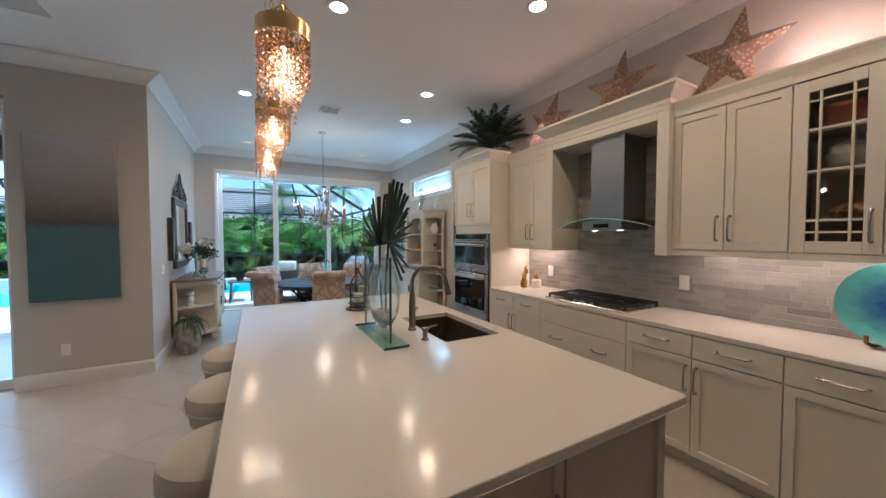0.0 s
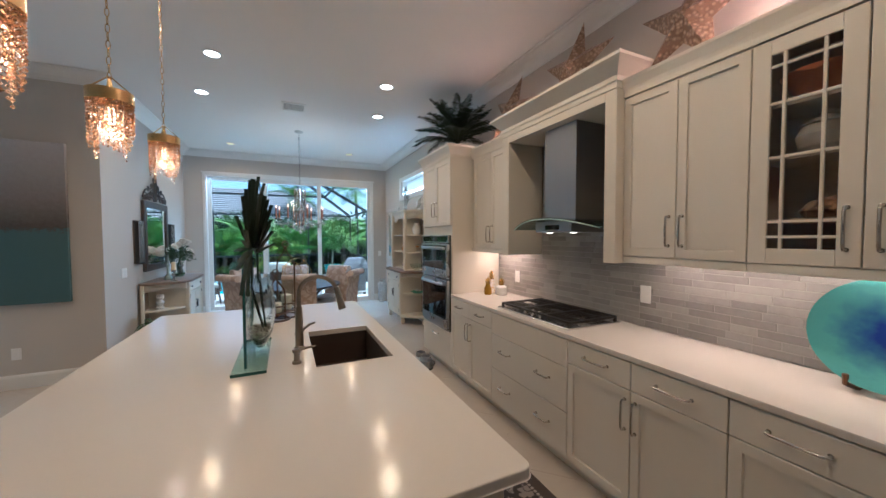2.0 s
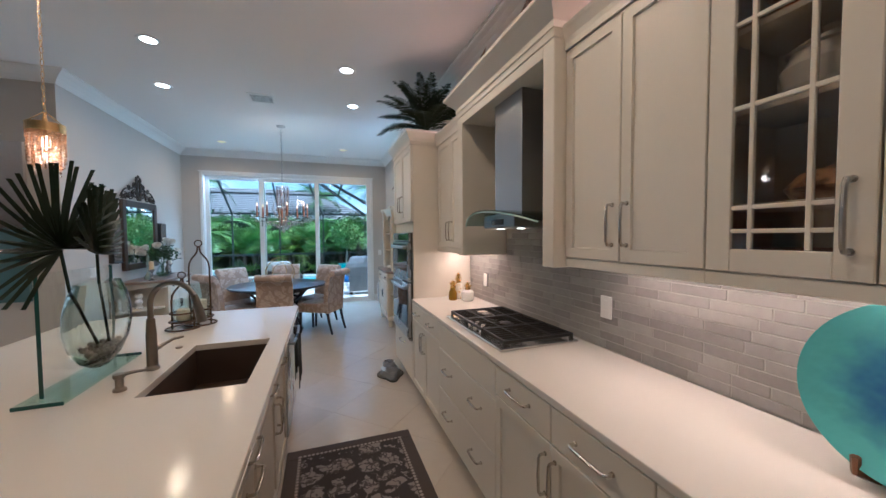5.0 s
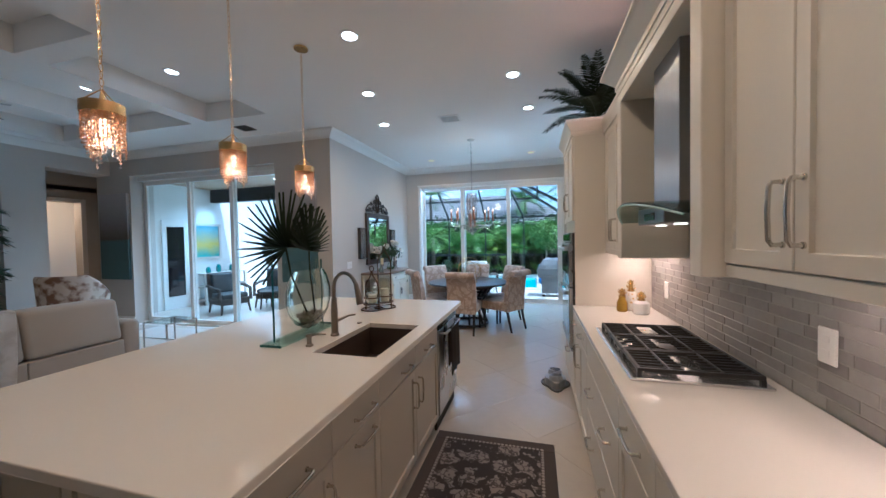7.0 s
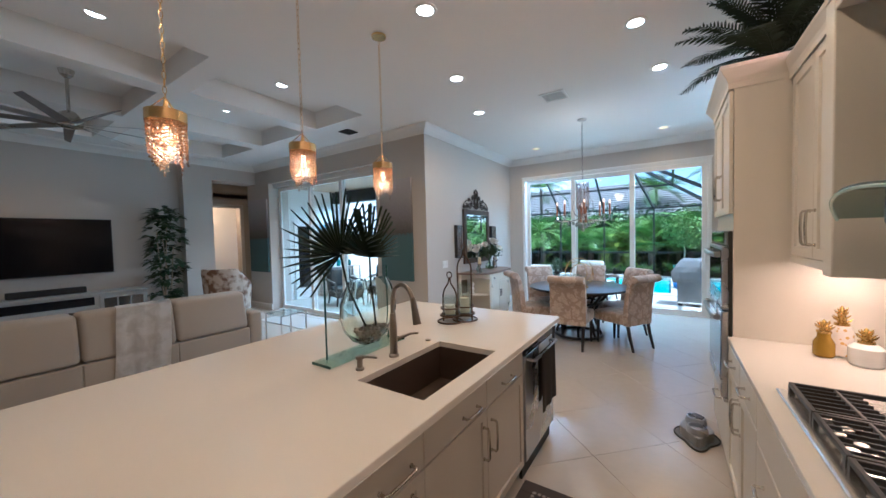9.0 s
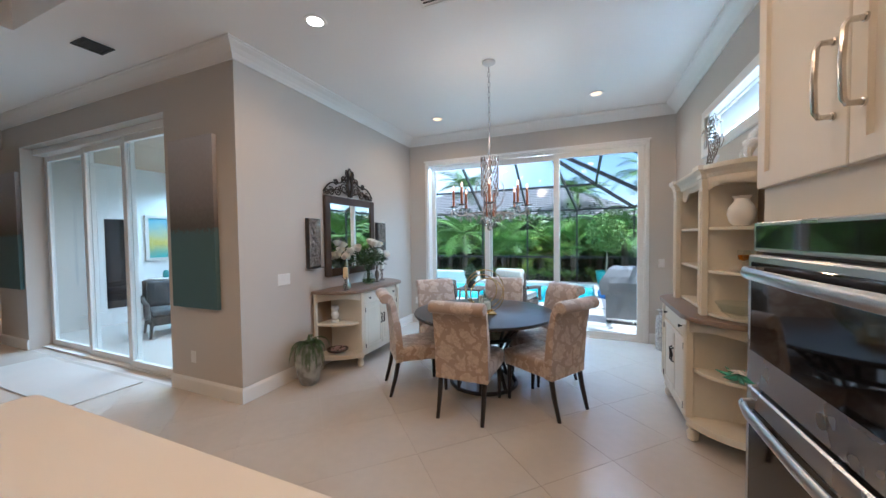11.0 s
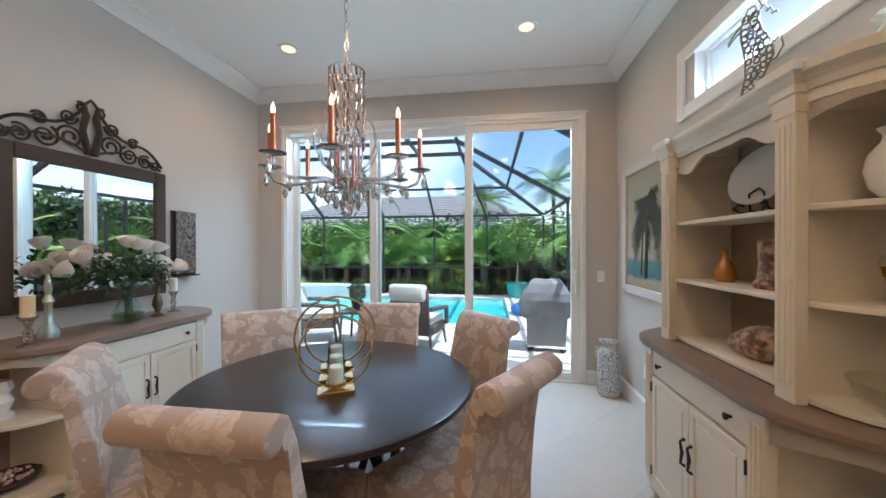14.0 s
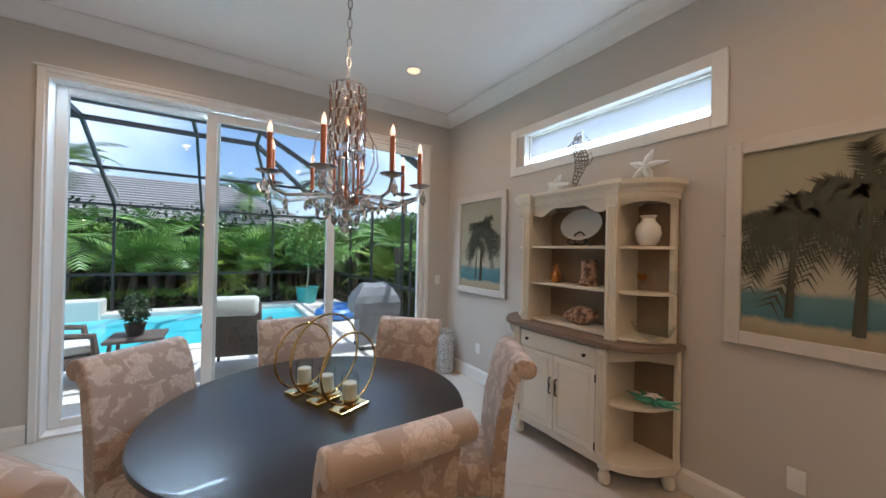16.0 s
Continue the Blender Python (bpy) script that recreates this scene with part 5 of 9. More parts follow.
# under-cabinet light strips and the uplights on the cabinets
for y0, y1, e in ((2.67, 3.27, 1.2), (0.1, 1.4, 1.35)):
    part("light_strip", box(2.98, 3.02, y0 + 0.05, y1 - 0.05, 1.405, 1.417), glow("strip_face", (1.0, 0.72, 0.5), 2.5), None, "warm under-cabinet light strip", category="light strip")
    l = new("under_cabinet_lamp", bpy.data.lights.new("under_cabinet_lamp", "AREA"))
    l.data.shape, l.data.size, l.data.size_y, l.data.energy, l.data.color = "RECTANGLE", 0.04, y1 - y0 - 0.1, e, (1.0, 0.56, 0.34)
    l.location = (3.0, (y0 + y1) / 2, 1.40)
for y, e in ((0.75, 3.0), (2.85, 1.5)):
    l = new("cabinet_top_lamp", bpy.data.lights.new("cabinet_top_lamp", "POINT"))
    l.data.energy, l.data.color, l.data.shadow_soft_size = e, (1.0, 0.5, 0.34), 0.05
    l.location = (2.92, y, 2.56)

# ---- dining room ----
# table
TC = (1.035, 6.20)
tb = thing("dining_table", "round espresso wood dining table with a curved slat base", "dining table", m=pose(TC[0], TC[1], 0))
part("tabletop", lathe([(0.68, 0.722), (0.715, 0.728), (0.725, 0.742), (0.72, 0.758), (0.70, 0.762), (0, 0.762)], 72), DARKWOOD, tb, smooth=True)
part("apron", lathe([(0.44, 0.66), (0.46, 0.66), (0.46, 0.722), (0.44, 0.722)], 48, cap=False), DARKWOOD, tb, smooth=True)
for z, r in ((0.02, 0.34), (0.30, 0.24), (0.52, 0.33)):
    part("hoop", tube([(r * math.cos(a), r * math.sin(a), z) for a in [2 * math.pi * k / 40 for k in range(40)]], 0.02, 8, closed=True), DARKWOOD, tb, smooth=True)
for k in range(8):
    a = 2 * math.pi * k / 8 + 0.2
    pts = [(r * math.cos(a), r * math.sin(a), z) for r, z in ((0.34, 0.0), (0.30, 0.10), (0.24, 0.24), (0.23, 0.36), (0.29, 0.50), (0.40, 0.62), (0.45, 0.68))]
    part("slat", tube(pts, 0.02, 6), DARKWOOD, tb, smooth=True)

DAMASK = floral("beige_damask", (0.40, 0.30, 0.235), (0.58, 0.475, 0.40), 7.5, 0.6, 0.3, 0.55)


def side_profile(outline, w, bevel):
    """A (y, z) outline pulled across the width w along x."""
    bm = bmesh.new()
    lo = [bm.verts.new((-w / 2, y, z)) for y, z in outline]
    hi = [bm.verts.new((w / 2, y, z)) for y, z in outline]
    n = len(lo)
    for i in range(n):
        bm.faces.new((lo[i], lo[(i + 1) % n], hi[(i + 1) % n], hi[i]))
    caps = [bm.faces.new(lo), bm.faces.new(hi)]
    if bevel:
        es = {e for f in caps for e in f.edges}
        bmesh.ops.bevel(bm, geom=list(es), offset=bevel, segments=3, affect="EDGES", profile=0.5)
    return bm


def dining_chair():
    c = thing("dining_chair", "scroll-back dining chair in beige damask with dark legs", "chair", "chairs round the table")
    # facing +y; the back's foot at the origin
    roll = [(-0.075 + 0.048 * math.cos(a) - 0.02, 0.955 + 0.048 * math.sin(a)) for a in [radians(d) for d in range(70, 331, 20)]]
    outl = [(0.075, 0.33), (0.07, 0.50), (0.05, 0.70), (0.01, 0.90), (-0.03, 0.985), (-0.07, 1.008)] + roll[1:] + [(-0.045, 0.90), (-0.015, 0.70), (0.0, 0.50), (0.0, 0.33)]
    part("backrest", side_profile(outl, 0.47, 0.014), DAMASK, c, smooth=True)
    bm = box(-0.245, 0.245, 0.03, 0.55, 0.33, 0.475, 0.03, seg=3)
    for v in bm.verts:
        if v.co.z > 0.46:
            r = max(0, 1 - (v.co.x / 0.26) ** 2) * max(0, 1 - ((v.co.y - 0.3) / 0.28) ** 2)
            v.co.z += 0.02 * r
        if v.co.y < 0.1:
            v.co.x *= 0.94
    bmesh.ops.subdivide_edges(bm, edges=[e for e in bm.edges if e.calc_length() > 0.2], cuts=2, use_grid_fill=True)
    part("seat", bm, DAMASK, c, smooth=True)
    for x in (-0.205, 0.205):
        part("leg", tube([(x, 0.50, 0.335), (x, 0.505, 0.0)], [0.024, 0.015], 8), DARKWOOD, c)
        part("leg", tube([(x * 0.95, 0.03, 0.335), (x * 0.95, 0.0, 0.18), (x * 0.95, -0.05, 0.0)], [0.024, 0.021, 0.016], 8), DARKWOOD, c)
    return c


chair0 = dining_chair()
SEATS = [(1.07, 5.40, 0), (1.90, 5.83, 57), (0.21, 5.73, -51), (1.77, 6.71, 133), (1.06, 7.07, 181), (0.30, 6.65, 222)]
for i, (x, y, a) in enumerate(SEATS):
    m = pose(x, y, 0, 0, 0, a)
    if i == 0:
        chair0.matrix_basis = m
    else:
        copy_thing(chair0, m)

# centrepiece: three gold rings with candles
cpz = 0.762
GOLD = mat("polished_gold", (0.83, 0.60, 0.25), 0.15, 1.0, bump=0.01)
for i, (x, y, R) in enumerate(((0.985, 6.33, 0.165), (1.06, 6.17, 0.20), (1.13, 6.02, 0.165))):
    h = thing("ring_candle_holder", "gold ring candle holder with a white candle", "candle holder", "candle holders on the table", m=pose(x, y, cpz, 0, 0, 25))
    part("foot", box(-0.085, 0.085, -0.045, 0.045, 0.0, 0.022, 0.003), GOLD, h)
    part("ring", tube([(R * math.sin(a), 0.0, 0.03 + R * (1 - math.cos(a))) for a in [2 * math.pi * k / 48 for k in range(48)]], 0.0055, 6, closed=True), GOLD, h, smooth=True)
    part("cup", lathe([(0.02, 0.022), (0.025, 0.035), (0.045, 0.045), (0.045, 0.055), (0, 0.055)], 24), GOLD, h, smooth=True)
    part("glass_cylinder", lathe([(0.043, 0.055), (0.043, 0.17), (0.041, 0.17), (0.041, 0.056)], 24, cap=False), VASEGL, h, smooth=True)
    part("candle", lathe([(0.034, 0.056), (0.034, 0.125), (0.028, 0.13), (0, 0.128)], 20), WAX, h)

# chandelier
ch = thing("crystal_chandelier", "chrome and crystal chandelier with eight copper candle lights", "chandelier", m=pose(1.13, 6.15, 0))
CHROME = mat("chrome", (0.75, 0.75, 0.76), 0.12, 1.0, bump=0)
COPPER = mat("copper_sleeve", (0.42, 0.15, 0.07), 0.3, 0.7, bump=0.02)
CLEARC = bpy.data.materials.new("clear_crystal")
CLEARC.use_nodes = True
b = CLEARC.node_tree.nodes["Principled BSDF"]
b.inputs["Base Color"].default_value = (0.82, 0.76, 0.73, 1)
b.inputs["Roughness"].default_value, b.inputs["Transmission Weight"].default_value, b.inputs["IOR"].default_value = 0.03, 0.9, 1.55
part("canopy", lathe([(0.01, 0), (0.05, 0.006), (0.067, 0.018), (0.067, 0.03)], 24), mat("satin_chrome", (0.55, 0.55, 0.55), 0.5, 0.5), ch, smooth=True, m=pose(0, 0, CEIL - 0.03))
bm = bmesh.new()
for i in range(int((CEIL - 0.03 - 2.34) / 0.05)):
    l = tube([(0.011 * math.cos(t), 0, 0.029 * math.sin(t)) for t in [2 * math.pi * k / 10 for k in range(10)]], 0.003, 4, closed=True)
    l.transform(pose(0, 0, 2.365 + i * 0.05, 0, 0, 90 * (i % 2)))
    join(bm, l)
part("chain", bm, mat("dull_chain", (0.22, 0.21, 0.20), 0.45, 0.8, bump=0), ch)
part("stem", lathe([(0.008, 1.70), (0.008, 2.34)], 10), CHROME, ch)
bm, bm3 = bmesh.new(), bmesh.new()
SMOKY = mat("smoky_amber_crystal", (0.30, 0.17, 0.11), 0.12, 0.5, bump=0)
rnd = random.Random(4)
for tier in range(9):
    z = 2.315 - tier * 0.042
    for k in range(20):
        a = 2 * math.pi * (k + 0.5 * (tier % 2)) / 20
        o = box(-0.006, 0.006, -0.003, 0.003, -0.03, 0.012, 0.002)
        o.transform(pose(0.088 * math.cos(a), 0.088 * math.sin(a), z + rnd.uniform(-0.004, 0.004), rnd.uniform(-9, 9), rnd.uniform(-9, 9), math.degrees(a) + 90))
        join(bm if k % 2 else bm3, o)
part("crystal_tier", bm3, SMOKY, ch, "smoky amber crystals", kind="stuff")
part("crystal_column", bm, CLEARC, ch, "column of small faceted crystals", kind="stuff")
for z in (2.335, 2.0):
    part("hoop", tube([(0.088 * math.cos(a), 0.088 * math.sin(a), z) for a in [2 * math.pi * k / 32 for k in range(32)]], 0.005, 6, closed=True), CHROME, ch, smooth=True)
for k in range(10):
    a = 2 * math.pi * k / 10
    part("glass_rod", tube([(0.06 * math.cos(a), 0.06 * math.sin(a), 1.74), (0.06 * math.cos(a), 0.06 * math.sin(a), 1.97)], 0.007, 6), COPPER if k % 2 else CLEARC, ch, smooth=True)
part("hub", lathe([(0.0, 1.70), (0.04, 1.72), (0.055, 1.76), (0.05, 1.79), (0.02, 1.81), (0.01, 1.84)], 20), CHROME, ch, smooth=True)
FLAME = glow("flame_bulb", (1.0, 0.6, 0.36), 0.9)
DROP = mesh("crystal_drop", lathe([(0, -0.055), (0.013, -0.035), (0.011, -0.015), (0.003, 0.0), (0.002, 0.012)], 7), CLEARC)


def drop(parent, x, y, z, s=1.0):
    d = new("crystal_drop", DROP)
    d.parent = parent
    d.matrix_basis = pose(x, y, z) @ Matrix.Diagonal((s, s, s, 1))


for k in range(8):
    a = 2 * math.pi * k / 8 + 0.25
    ca, sa = math.cos(a), math.sin(a)
    R = 0.37
    arm = part("arm", tube([(r * ca, r * sa, z) for r, z in ((0.04, 1.765), (0.12, 1.78), (0.22, 1.765), (0.30, 1.755), (0.35, 1.775), (0.37, 1.82), (0.37, 1.835))], 0.008, 8), CLEARC if k % 2 else CHROME, ch, smooth=True)
    part("drip_cup", lathe([(0.012, 0), (0.045, 0.010), (0.055, 0.016), (0.045, 0.014), (0.012, 0.008)], 14), CLEARC, arm, m=pose(R * ca, R * sa, 1.832))
    part("candle_sleeve", lathe([(0.012, 0), (0.012, 0.165), (0.009, 0.168)], 14), COPPER, arm, smooth=True, m=pose(R * ca, R * sa, 1.845))
    part("bulb", lathe([(0.007, 0), (0.011, 0.014), (0.009, 0.030), (0.002, 0.05), (0, 0.054)], 10), FLAME, arm, smooth=True, m=pose(R * ca, R * sa, 2.012))
    drop(ch, 0.39 * ca, 0.39 * sa, 1.81, 1.2)
    drop(ch, 0.30 * ca, 0.30 * sa, 1.745, 1.0)
    drop(ch, 0.20 * ca, 0.20 * sa, 1.755, 0.9)
    a2 = a + 0.39
    part("glass_curl", tube([(r * math.cos(a2), r * math.sin(a2), z) for r, z in ((0.04, 1.80), (0.12, 1.86), (0.16, 1.95), (0.15, 2.05), (0.11, 2.12))], [0.007, 0.006, 0.005, 0.004, 0.002], 6), CLEARC, ch, smooth=True)
for ring, n, z in ((0.10, 10, 1.72), (0.06, 8, 1.69), (0.14, 10, 1.75)):
    for k in range(n):
        a = 2 * math.pi * k / n
        drop(ch, ring * math.cos(a), ring * math.sin(a), z, 1.0)
part("ball", lathe([(0, -0.03), (0.022, -0.02), (0.03, 0), (0.022, 0.02), (0, 0.03)], 10), CLEARC, ch, m=pose(0, 0, 1.625))
part("finial", lathe([(0.004, 1.65), (0.015, 1.68), (0.006, 1.70)], 10), CHROME, ch)
l = new("chandelier_glow", bpy.data.lights.new("chandelier_glow", "POINT"))
l.data.energy, l.data.color, l.data.shadow_soft_size = 3, (1.0, 0.66, 0.4), 0.1
l.location = (1.13, 6.15, 2.5)


def arc_outline(cx, cy, rx, ry, a0, a1, n=12):
    return [(cx + rx * math.cos(radians(a0 + (a1 - a0) * i / n)), cy + ry * math.sin(radians(a0 + (a1 - a0) * i / n))) for i in range(n + 1)]


def knob(parent, x, y, z, s):
    part("knob", lathe([(0.006, 0), (0.006, 0.012), (0.013, 0.018), (0.013, 0.024), (0, 0.028)], 12), BLACK_IRON, parent, m=pose(x, y, z, 0, 90 * s, 0))


def dresser(s, x_wall, y0, y1, ya, yb, depth, top_z, plate, leg_h, hutch_top=0.0, name="hutch", label=""):
    """Bow-ended cupboard against a wall at x_wall; s is +1 when it faces +x. ya..yb is the straight middle."""
    u = thing(name, label, "cabinet")
    X = lambda d: x_wall + s * d
    F = depth

    def outline(d, e=0.0):
        """Plan with quarter-round ends, depth d, grown by e."""
        a = [(0.004, y0 - e)]
        for i in range(9):
            t = math.pi / 2 * i / 8
            a.append((d * math.sin(t), ya - (ya - y0 + e) * math.cos(t)))
        for i in range(9):
            t = math.pi / 2 * (1 - i / 8)
            a.append((d * math.sin(t), yb + (y1 - yb + e) * math.cos(t)))
        a.append((0.004, y1 + e))
        pts = []
        for q in a:
            p = (X(max(0.004, q[0])), q[1])
            if not pts or (abs(p[0] - pts[-1][0]) + abs(p[1] - pts[-1][1])) > 1e-4:
                pts.append(p)
        return pts

    # base
    part("plinth_board", prism(outline(F - 0.02), leg_h, leg_h + 0.05, bevel=0.006), HUTCH, u)
    bz0, bz1 = leg_h + 0.05, top_z - 0.035
    part("body", box(min(X(0.006), X(F - 0.03)), max(X(0.006), X(F - 0.03)), ya, yb, bz0, bz1), HUTCH, u)
    for (p0, p1, q) in ((y0, ya, 0), (yb, y1, 1)):
        yc = ya if q == 0 else yb
        for zz in ((bz0 + bz1) / 2 - 0.02,):
            o = [(X(0.006), yc)] + [(X(0.006 + (F - 0.06) * math.sin(math.pi / 2 * i / 8)), yc + (-1 if q == 0 else 1) * abs(p1 - p0 - 0.02) * math.cos(math.pi / 2 * i / 8)) for i in range(9)]
            part("shelf", prism(o, zz, zz + 0.022, bevel=0.004), HUTCH, u)
        ye = y0 if q == 0 else y1
        dy = 0.02 if q == 0 else -0.02
        part("back_panel", box(min(X(0.004), X(0.014)), max(X(0.004), X(0.014)), min(yc, ye), max(yc, ye), bz0, bz1), SHELFBACK, u)
        part("end_post", box(min(X(0.014), X(0.05)), max(X(0.014), X(0.05)), min(ye, ye + dy * 1.6), max(ye, ye + dy * 1.6), bz0, bz1, 0.004), HUTCH, u)
        # scalloped valance along the bow
        bm = bmesh.new()
        prev = None
        for i in range(25):
            t = math.pi / 2 * i / 24
            yy = yc + (-1 if q == 0 else 1) * (abs(p1 - p0) - 0.015) * math.cos(t)
            xx = 0.03 + (F - 0.05) * math.sin(t)
            dz = 0.055 + 0.05 * (abs(i / 12 - 1) ** 1.5)
            cur = [bm.verts.new((X(xx), yy, bz1)), bm.verts.new((X(xx), yy, bz1 - dz))]
            if prev:
                bm.faces.new((prev[0], cur[0], cur[1], prev[1]))
            prev = cur
        bmesh.ops.solidify(bm, geom=bm.faces[:], thickness=0.012)
        part("valance", bm, HUTCH, u)
        # fluted pilaster
        f0, f1 = X(F - 0.05), X(F - 0.005)
        pil = part("pilaster", box(min(f0, f1), max(f0, f1), yc - 0.035, yc + 0.035, bz0, bz1, 0.003), HUTCH, u)
        for k in (-0.018, 0.0, 0.018):
            part("reed", tube([(X(F - 0.005), yc + k, bz0 + 0.05), (X(F - 0.005), yc + k, bz1 - 0.05)], 0.007, 6), HUTCH, pil)
        for (lx, ly) in ((F - 0.06, yc), (0.06, ye + dy * 2.5)):
            part("foot", lathe([(0.018, 0), (0.034, 0.012), (0.04, leg_h * 0.45), (0.024, leg_h * 0.7), (0.045, leg_h * 0.85), (0.045, leg_h)], 16), HUTCH, u, smooth=True, m=pose(X(lx), ly, 0))
    m0, m1 = ya + 0.04, yb - 0.04
    ym = (m0 + m1) / 2
    fx0, fx1 = X(F - 0.03), X(F - 0.012)

    def face(nm, a, c, z0, z1, panel):
        fx2 = X(F - 0.006) if panel else fx1
        bm = box(min(fx0, fx2), max(fx0, fx2), a, c, z0, z1, 0.003)
        if panel:
            leaf = max(bm.faces, key=lambda f: s * f.calc_center_median().x + 0.01 * f.calc_area())
            for inset, push in ((0.047, 0.0), (0.004, -0.006), (0.018, 0.0), (0.006, 0.003)):
                bmesh.ops.inset_region(bm, faces=[leaf], thickness=inset)
                for v in leaf.verts:
                    v.co.x += s * push
        return part(nm, bm, HUTCH, u)

    zd = bz1 - 0.15
    d = face("drawer", m0, m1, zd, bz1 - 0.02, False)
    for yy in (m0 + (m1 - m0) * 0.12, m0 + (m1 - m0) * 0.88):
        knob(d, X(F - 0.012), yy, (zd + bz1 - 0.02) / 2, s)
    for a, c, hy in ((m0, ym - 0.002, ym - 0.028), (ym + 0.002, m1, ym + 0.028)):
        d = face("door", a, c, bz0 + 0.01, zd - 0.012, True)
        zc = (bz0 + zd) / 2 + 0.05
        part("handle", tube([(X(F - 0.006), hy, zc - 0.06), (X(F + 0.012), hy, zc - 0.05), (X(F + 0.006), hy, zc), (X(F + 0.014), hy, zc + 0.05), (X(F - 0.006), hy, zc + 0.06)], [0.008, 0.005, 0.008, 0.005, 0.008], 8), BLACK_IRON, d, "dark iron handle", True)
        for hz in (bz0 + 0.06, zd - 0.07):
            yy = a if hy > a + 0.1 else c
            part("hinge", tube([(X(F - 0.004), yy, hz - 0.025), (X(F - 0.004), yy, hz + 0.025)], 0.005, 6), BLACK_IRON, d)
    part("top", prism(outline(F + 0.025, 0.02), top_z - 0.035, top_z, bevel=0.008), plate, u, "dark weathered wood top")
    if not hutch_top:
        return u
    # upper shelves
    G = F - 0.11
    hz0, hz1 = top_z, hutch_top
    part("hutch_back", box(min(X(0.006), X(0.018)), max(X(0.006), X(0.018)), y0 + 0.02, y1 - 0.02, hz0, hz1 - 0.12), SHELFBACK, u)
    for yc in (ya, yb):
        part("divider", box(min(X(0.018), X(G - 0.02)), max(X(0.018), X(G - 0.02)), yc - 0.012, yc + 0.012, hz0, hz1 - 0.1), HUTCH, u)
        pil = part("pilaster", box(min(X(G - 0.02), X(G + 0.02)), max(X(G - 0.02), X(G + 0.02)), yc - 0.04, yc + 0.04, hz0, hz1 - 0.1, 0.003), HUTCH, u)
        for k in (-0.02, 0.0, 0.02):
            part("reed", tube([(X(G + 0.02), yc + k, hz0 + 0.06), (X(G + 0.02), yc + k, hz1 - 0.16)], 0.008, 6), HUTCH, pil)
        def head(e):
            return [(X(0.006), yc - 0.045 - e), (X(G + 0.024 + e), yc - 0.045 - e), (X(G + 0.024 + e), yc + 0.045 + e), (X(0.006), yc + 0.045 + e)]
        part("capital", loft([(head(e), hz1 + z) for e, z in ((0.0, -0.13), (0.0, -0.075), (0.006, -0.07), (0.006, -0.045), (0.020, -0.02), (0.030, -0.01), (0.030, 0.02))]), HUTCH, u)
    H = hz1 - hz0 - 0.14
    for k in (0, 1, 2):
        z = hz0 + 0.005 + H * k / 3
        part("shelf", box(min(X(0.018), X(G - 0.03)), max(X(0.018), X(G - 0.03)), ya + 0.014, yb - 0.014, z, z + 0.02, 0.003), HUTCH, u)
    for (ye, yc, sg) in ((y0, ya, -1), (y1, yb, 1)):
        L = abs(ye - yc) - 0.03
        for k in (0, 1, 2):
            z = hz0 + 0.005 + H * k / 3
            o = [(X(0.018), yc)] + [(X(0.018 + (G - 0.04) * math.sin(math.pi / 2 * i / 8)), yc + sg * L * math.cos(math.pi / 2 * i / 8)) for i in range(9)]
            part("shelf", prism(o, z, z + 0.02, bevel=0.003), HUTCH, u)
        part("end_post", box(min(X(0.018), X(0.06)), max(X(0.018), X(0.06)), min(yc + sg * L, yc + sg * (L - 0.035)), max(yc + sg * L, yc + sg * (L - 0.035)), hz0, hz1 - 0.1, 0.004), HUTCH, u)
        bm = bmesh.new()
        prev = None
        for i in range(25):
            t = math.pi / 2 * i / 24
            yy = yc + sg * L * math.cos(t)
            xx = 0.03 + (G - 0.04) * math.sin(t)
            dz = 0.13 + 0.05 * (abs(i / 12 - 1) ** 2)
            cur = [bm.verts.new((X(xx), yy, hz1 - 0.03)), bm.verts.new((X(xx), yy, hz1 - dz))]
            if prev:
                bm.faces.new((prev[0], cur[0], cur[1], prev[1]))
            prev = cur
        bmesh.ops.solidify(bm, geom=bm.faces[:], thickness=0.012)
        part("valance", bm, HUTCH, u)
        def bow(e):
            return [(X(0.006), yc)] + [(X(0.006 + (G + e) * math.sin(math.pi / 2 * i / 12)), yc + sg * (L + 0.02 + e) * math.cos(math.pi / 2 * i / 12)) for i in range(13)]
        part("cornice", loft([(bow(e), hz1 + z) for e, z in ((-0.012, -0.105), (-0.012, -0.07), (-0.004, -0.068), (0.0, -0.045), (0.012, -0.03), (0.030, -0.018), (0.032, 0.012))]), HUTCH, u)
    bm = bmesh.new()
    prev = None
    for i in range(41):
        v = i / 40
        yy = ya + 0.042 + (yb - ya - 0.084) * v
        w = abs(v - 0.5) * 2
        zb = hz1 - 0.12 - 0.03 * math.cos(w * 9.0) * w - 0.07 * w * w
        cur = [bm.verts.new((X(d), yy, z)) for d, z in ((G - 0.030, hz1 - 0.047), (G - 0.030, zb), (G - 0.044, zb), (G - 0.044, hz1 - 0.047))]
        if prev:
            for k in range(4):
                bm.faces.new((prev[k], cur[k], cur[(k + 1) % 4], prev[(k + 1) % 4]))
        else:
            bm.faces.new(cur)
        prev = cur
    bm.faces.new(prev)
    part("valance", bm, HUTCH, u)
    prof = [(0.0, -0.085), (0.008, -0.085), (0.010, -0.06), (0.022, -0.035), (0.048, -0.01), (0.052, 0.0), (0.052, 0.014), (0.0, 0.014)]
    path = [(X(G - 0.02), ya + 0.056), (X(G - 0.02), yb - 0.056)]
    part("cornice", sweep([(-s * o, hz1 + z) for o, z in prof], path), HUTCH, u)
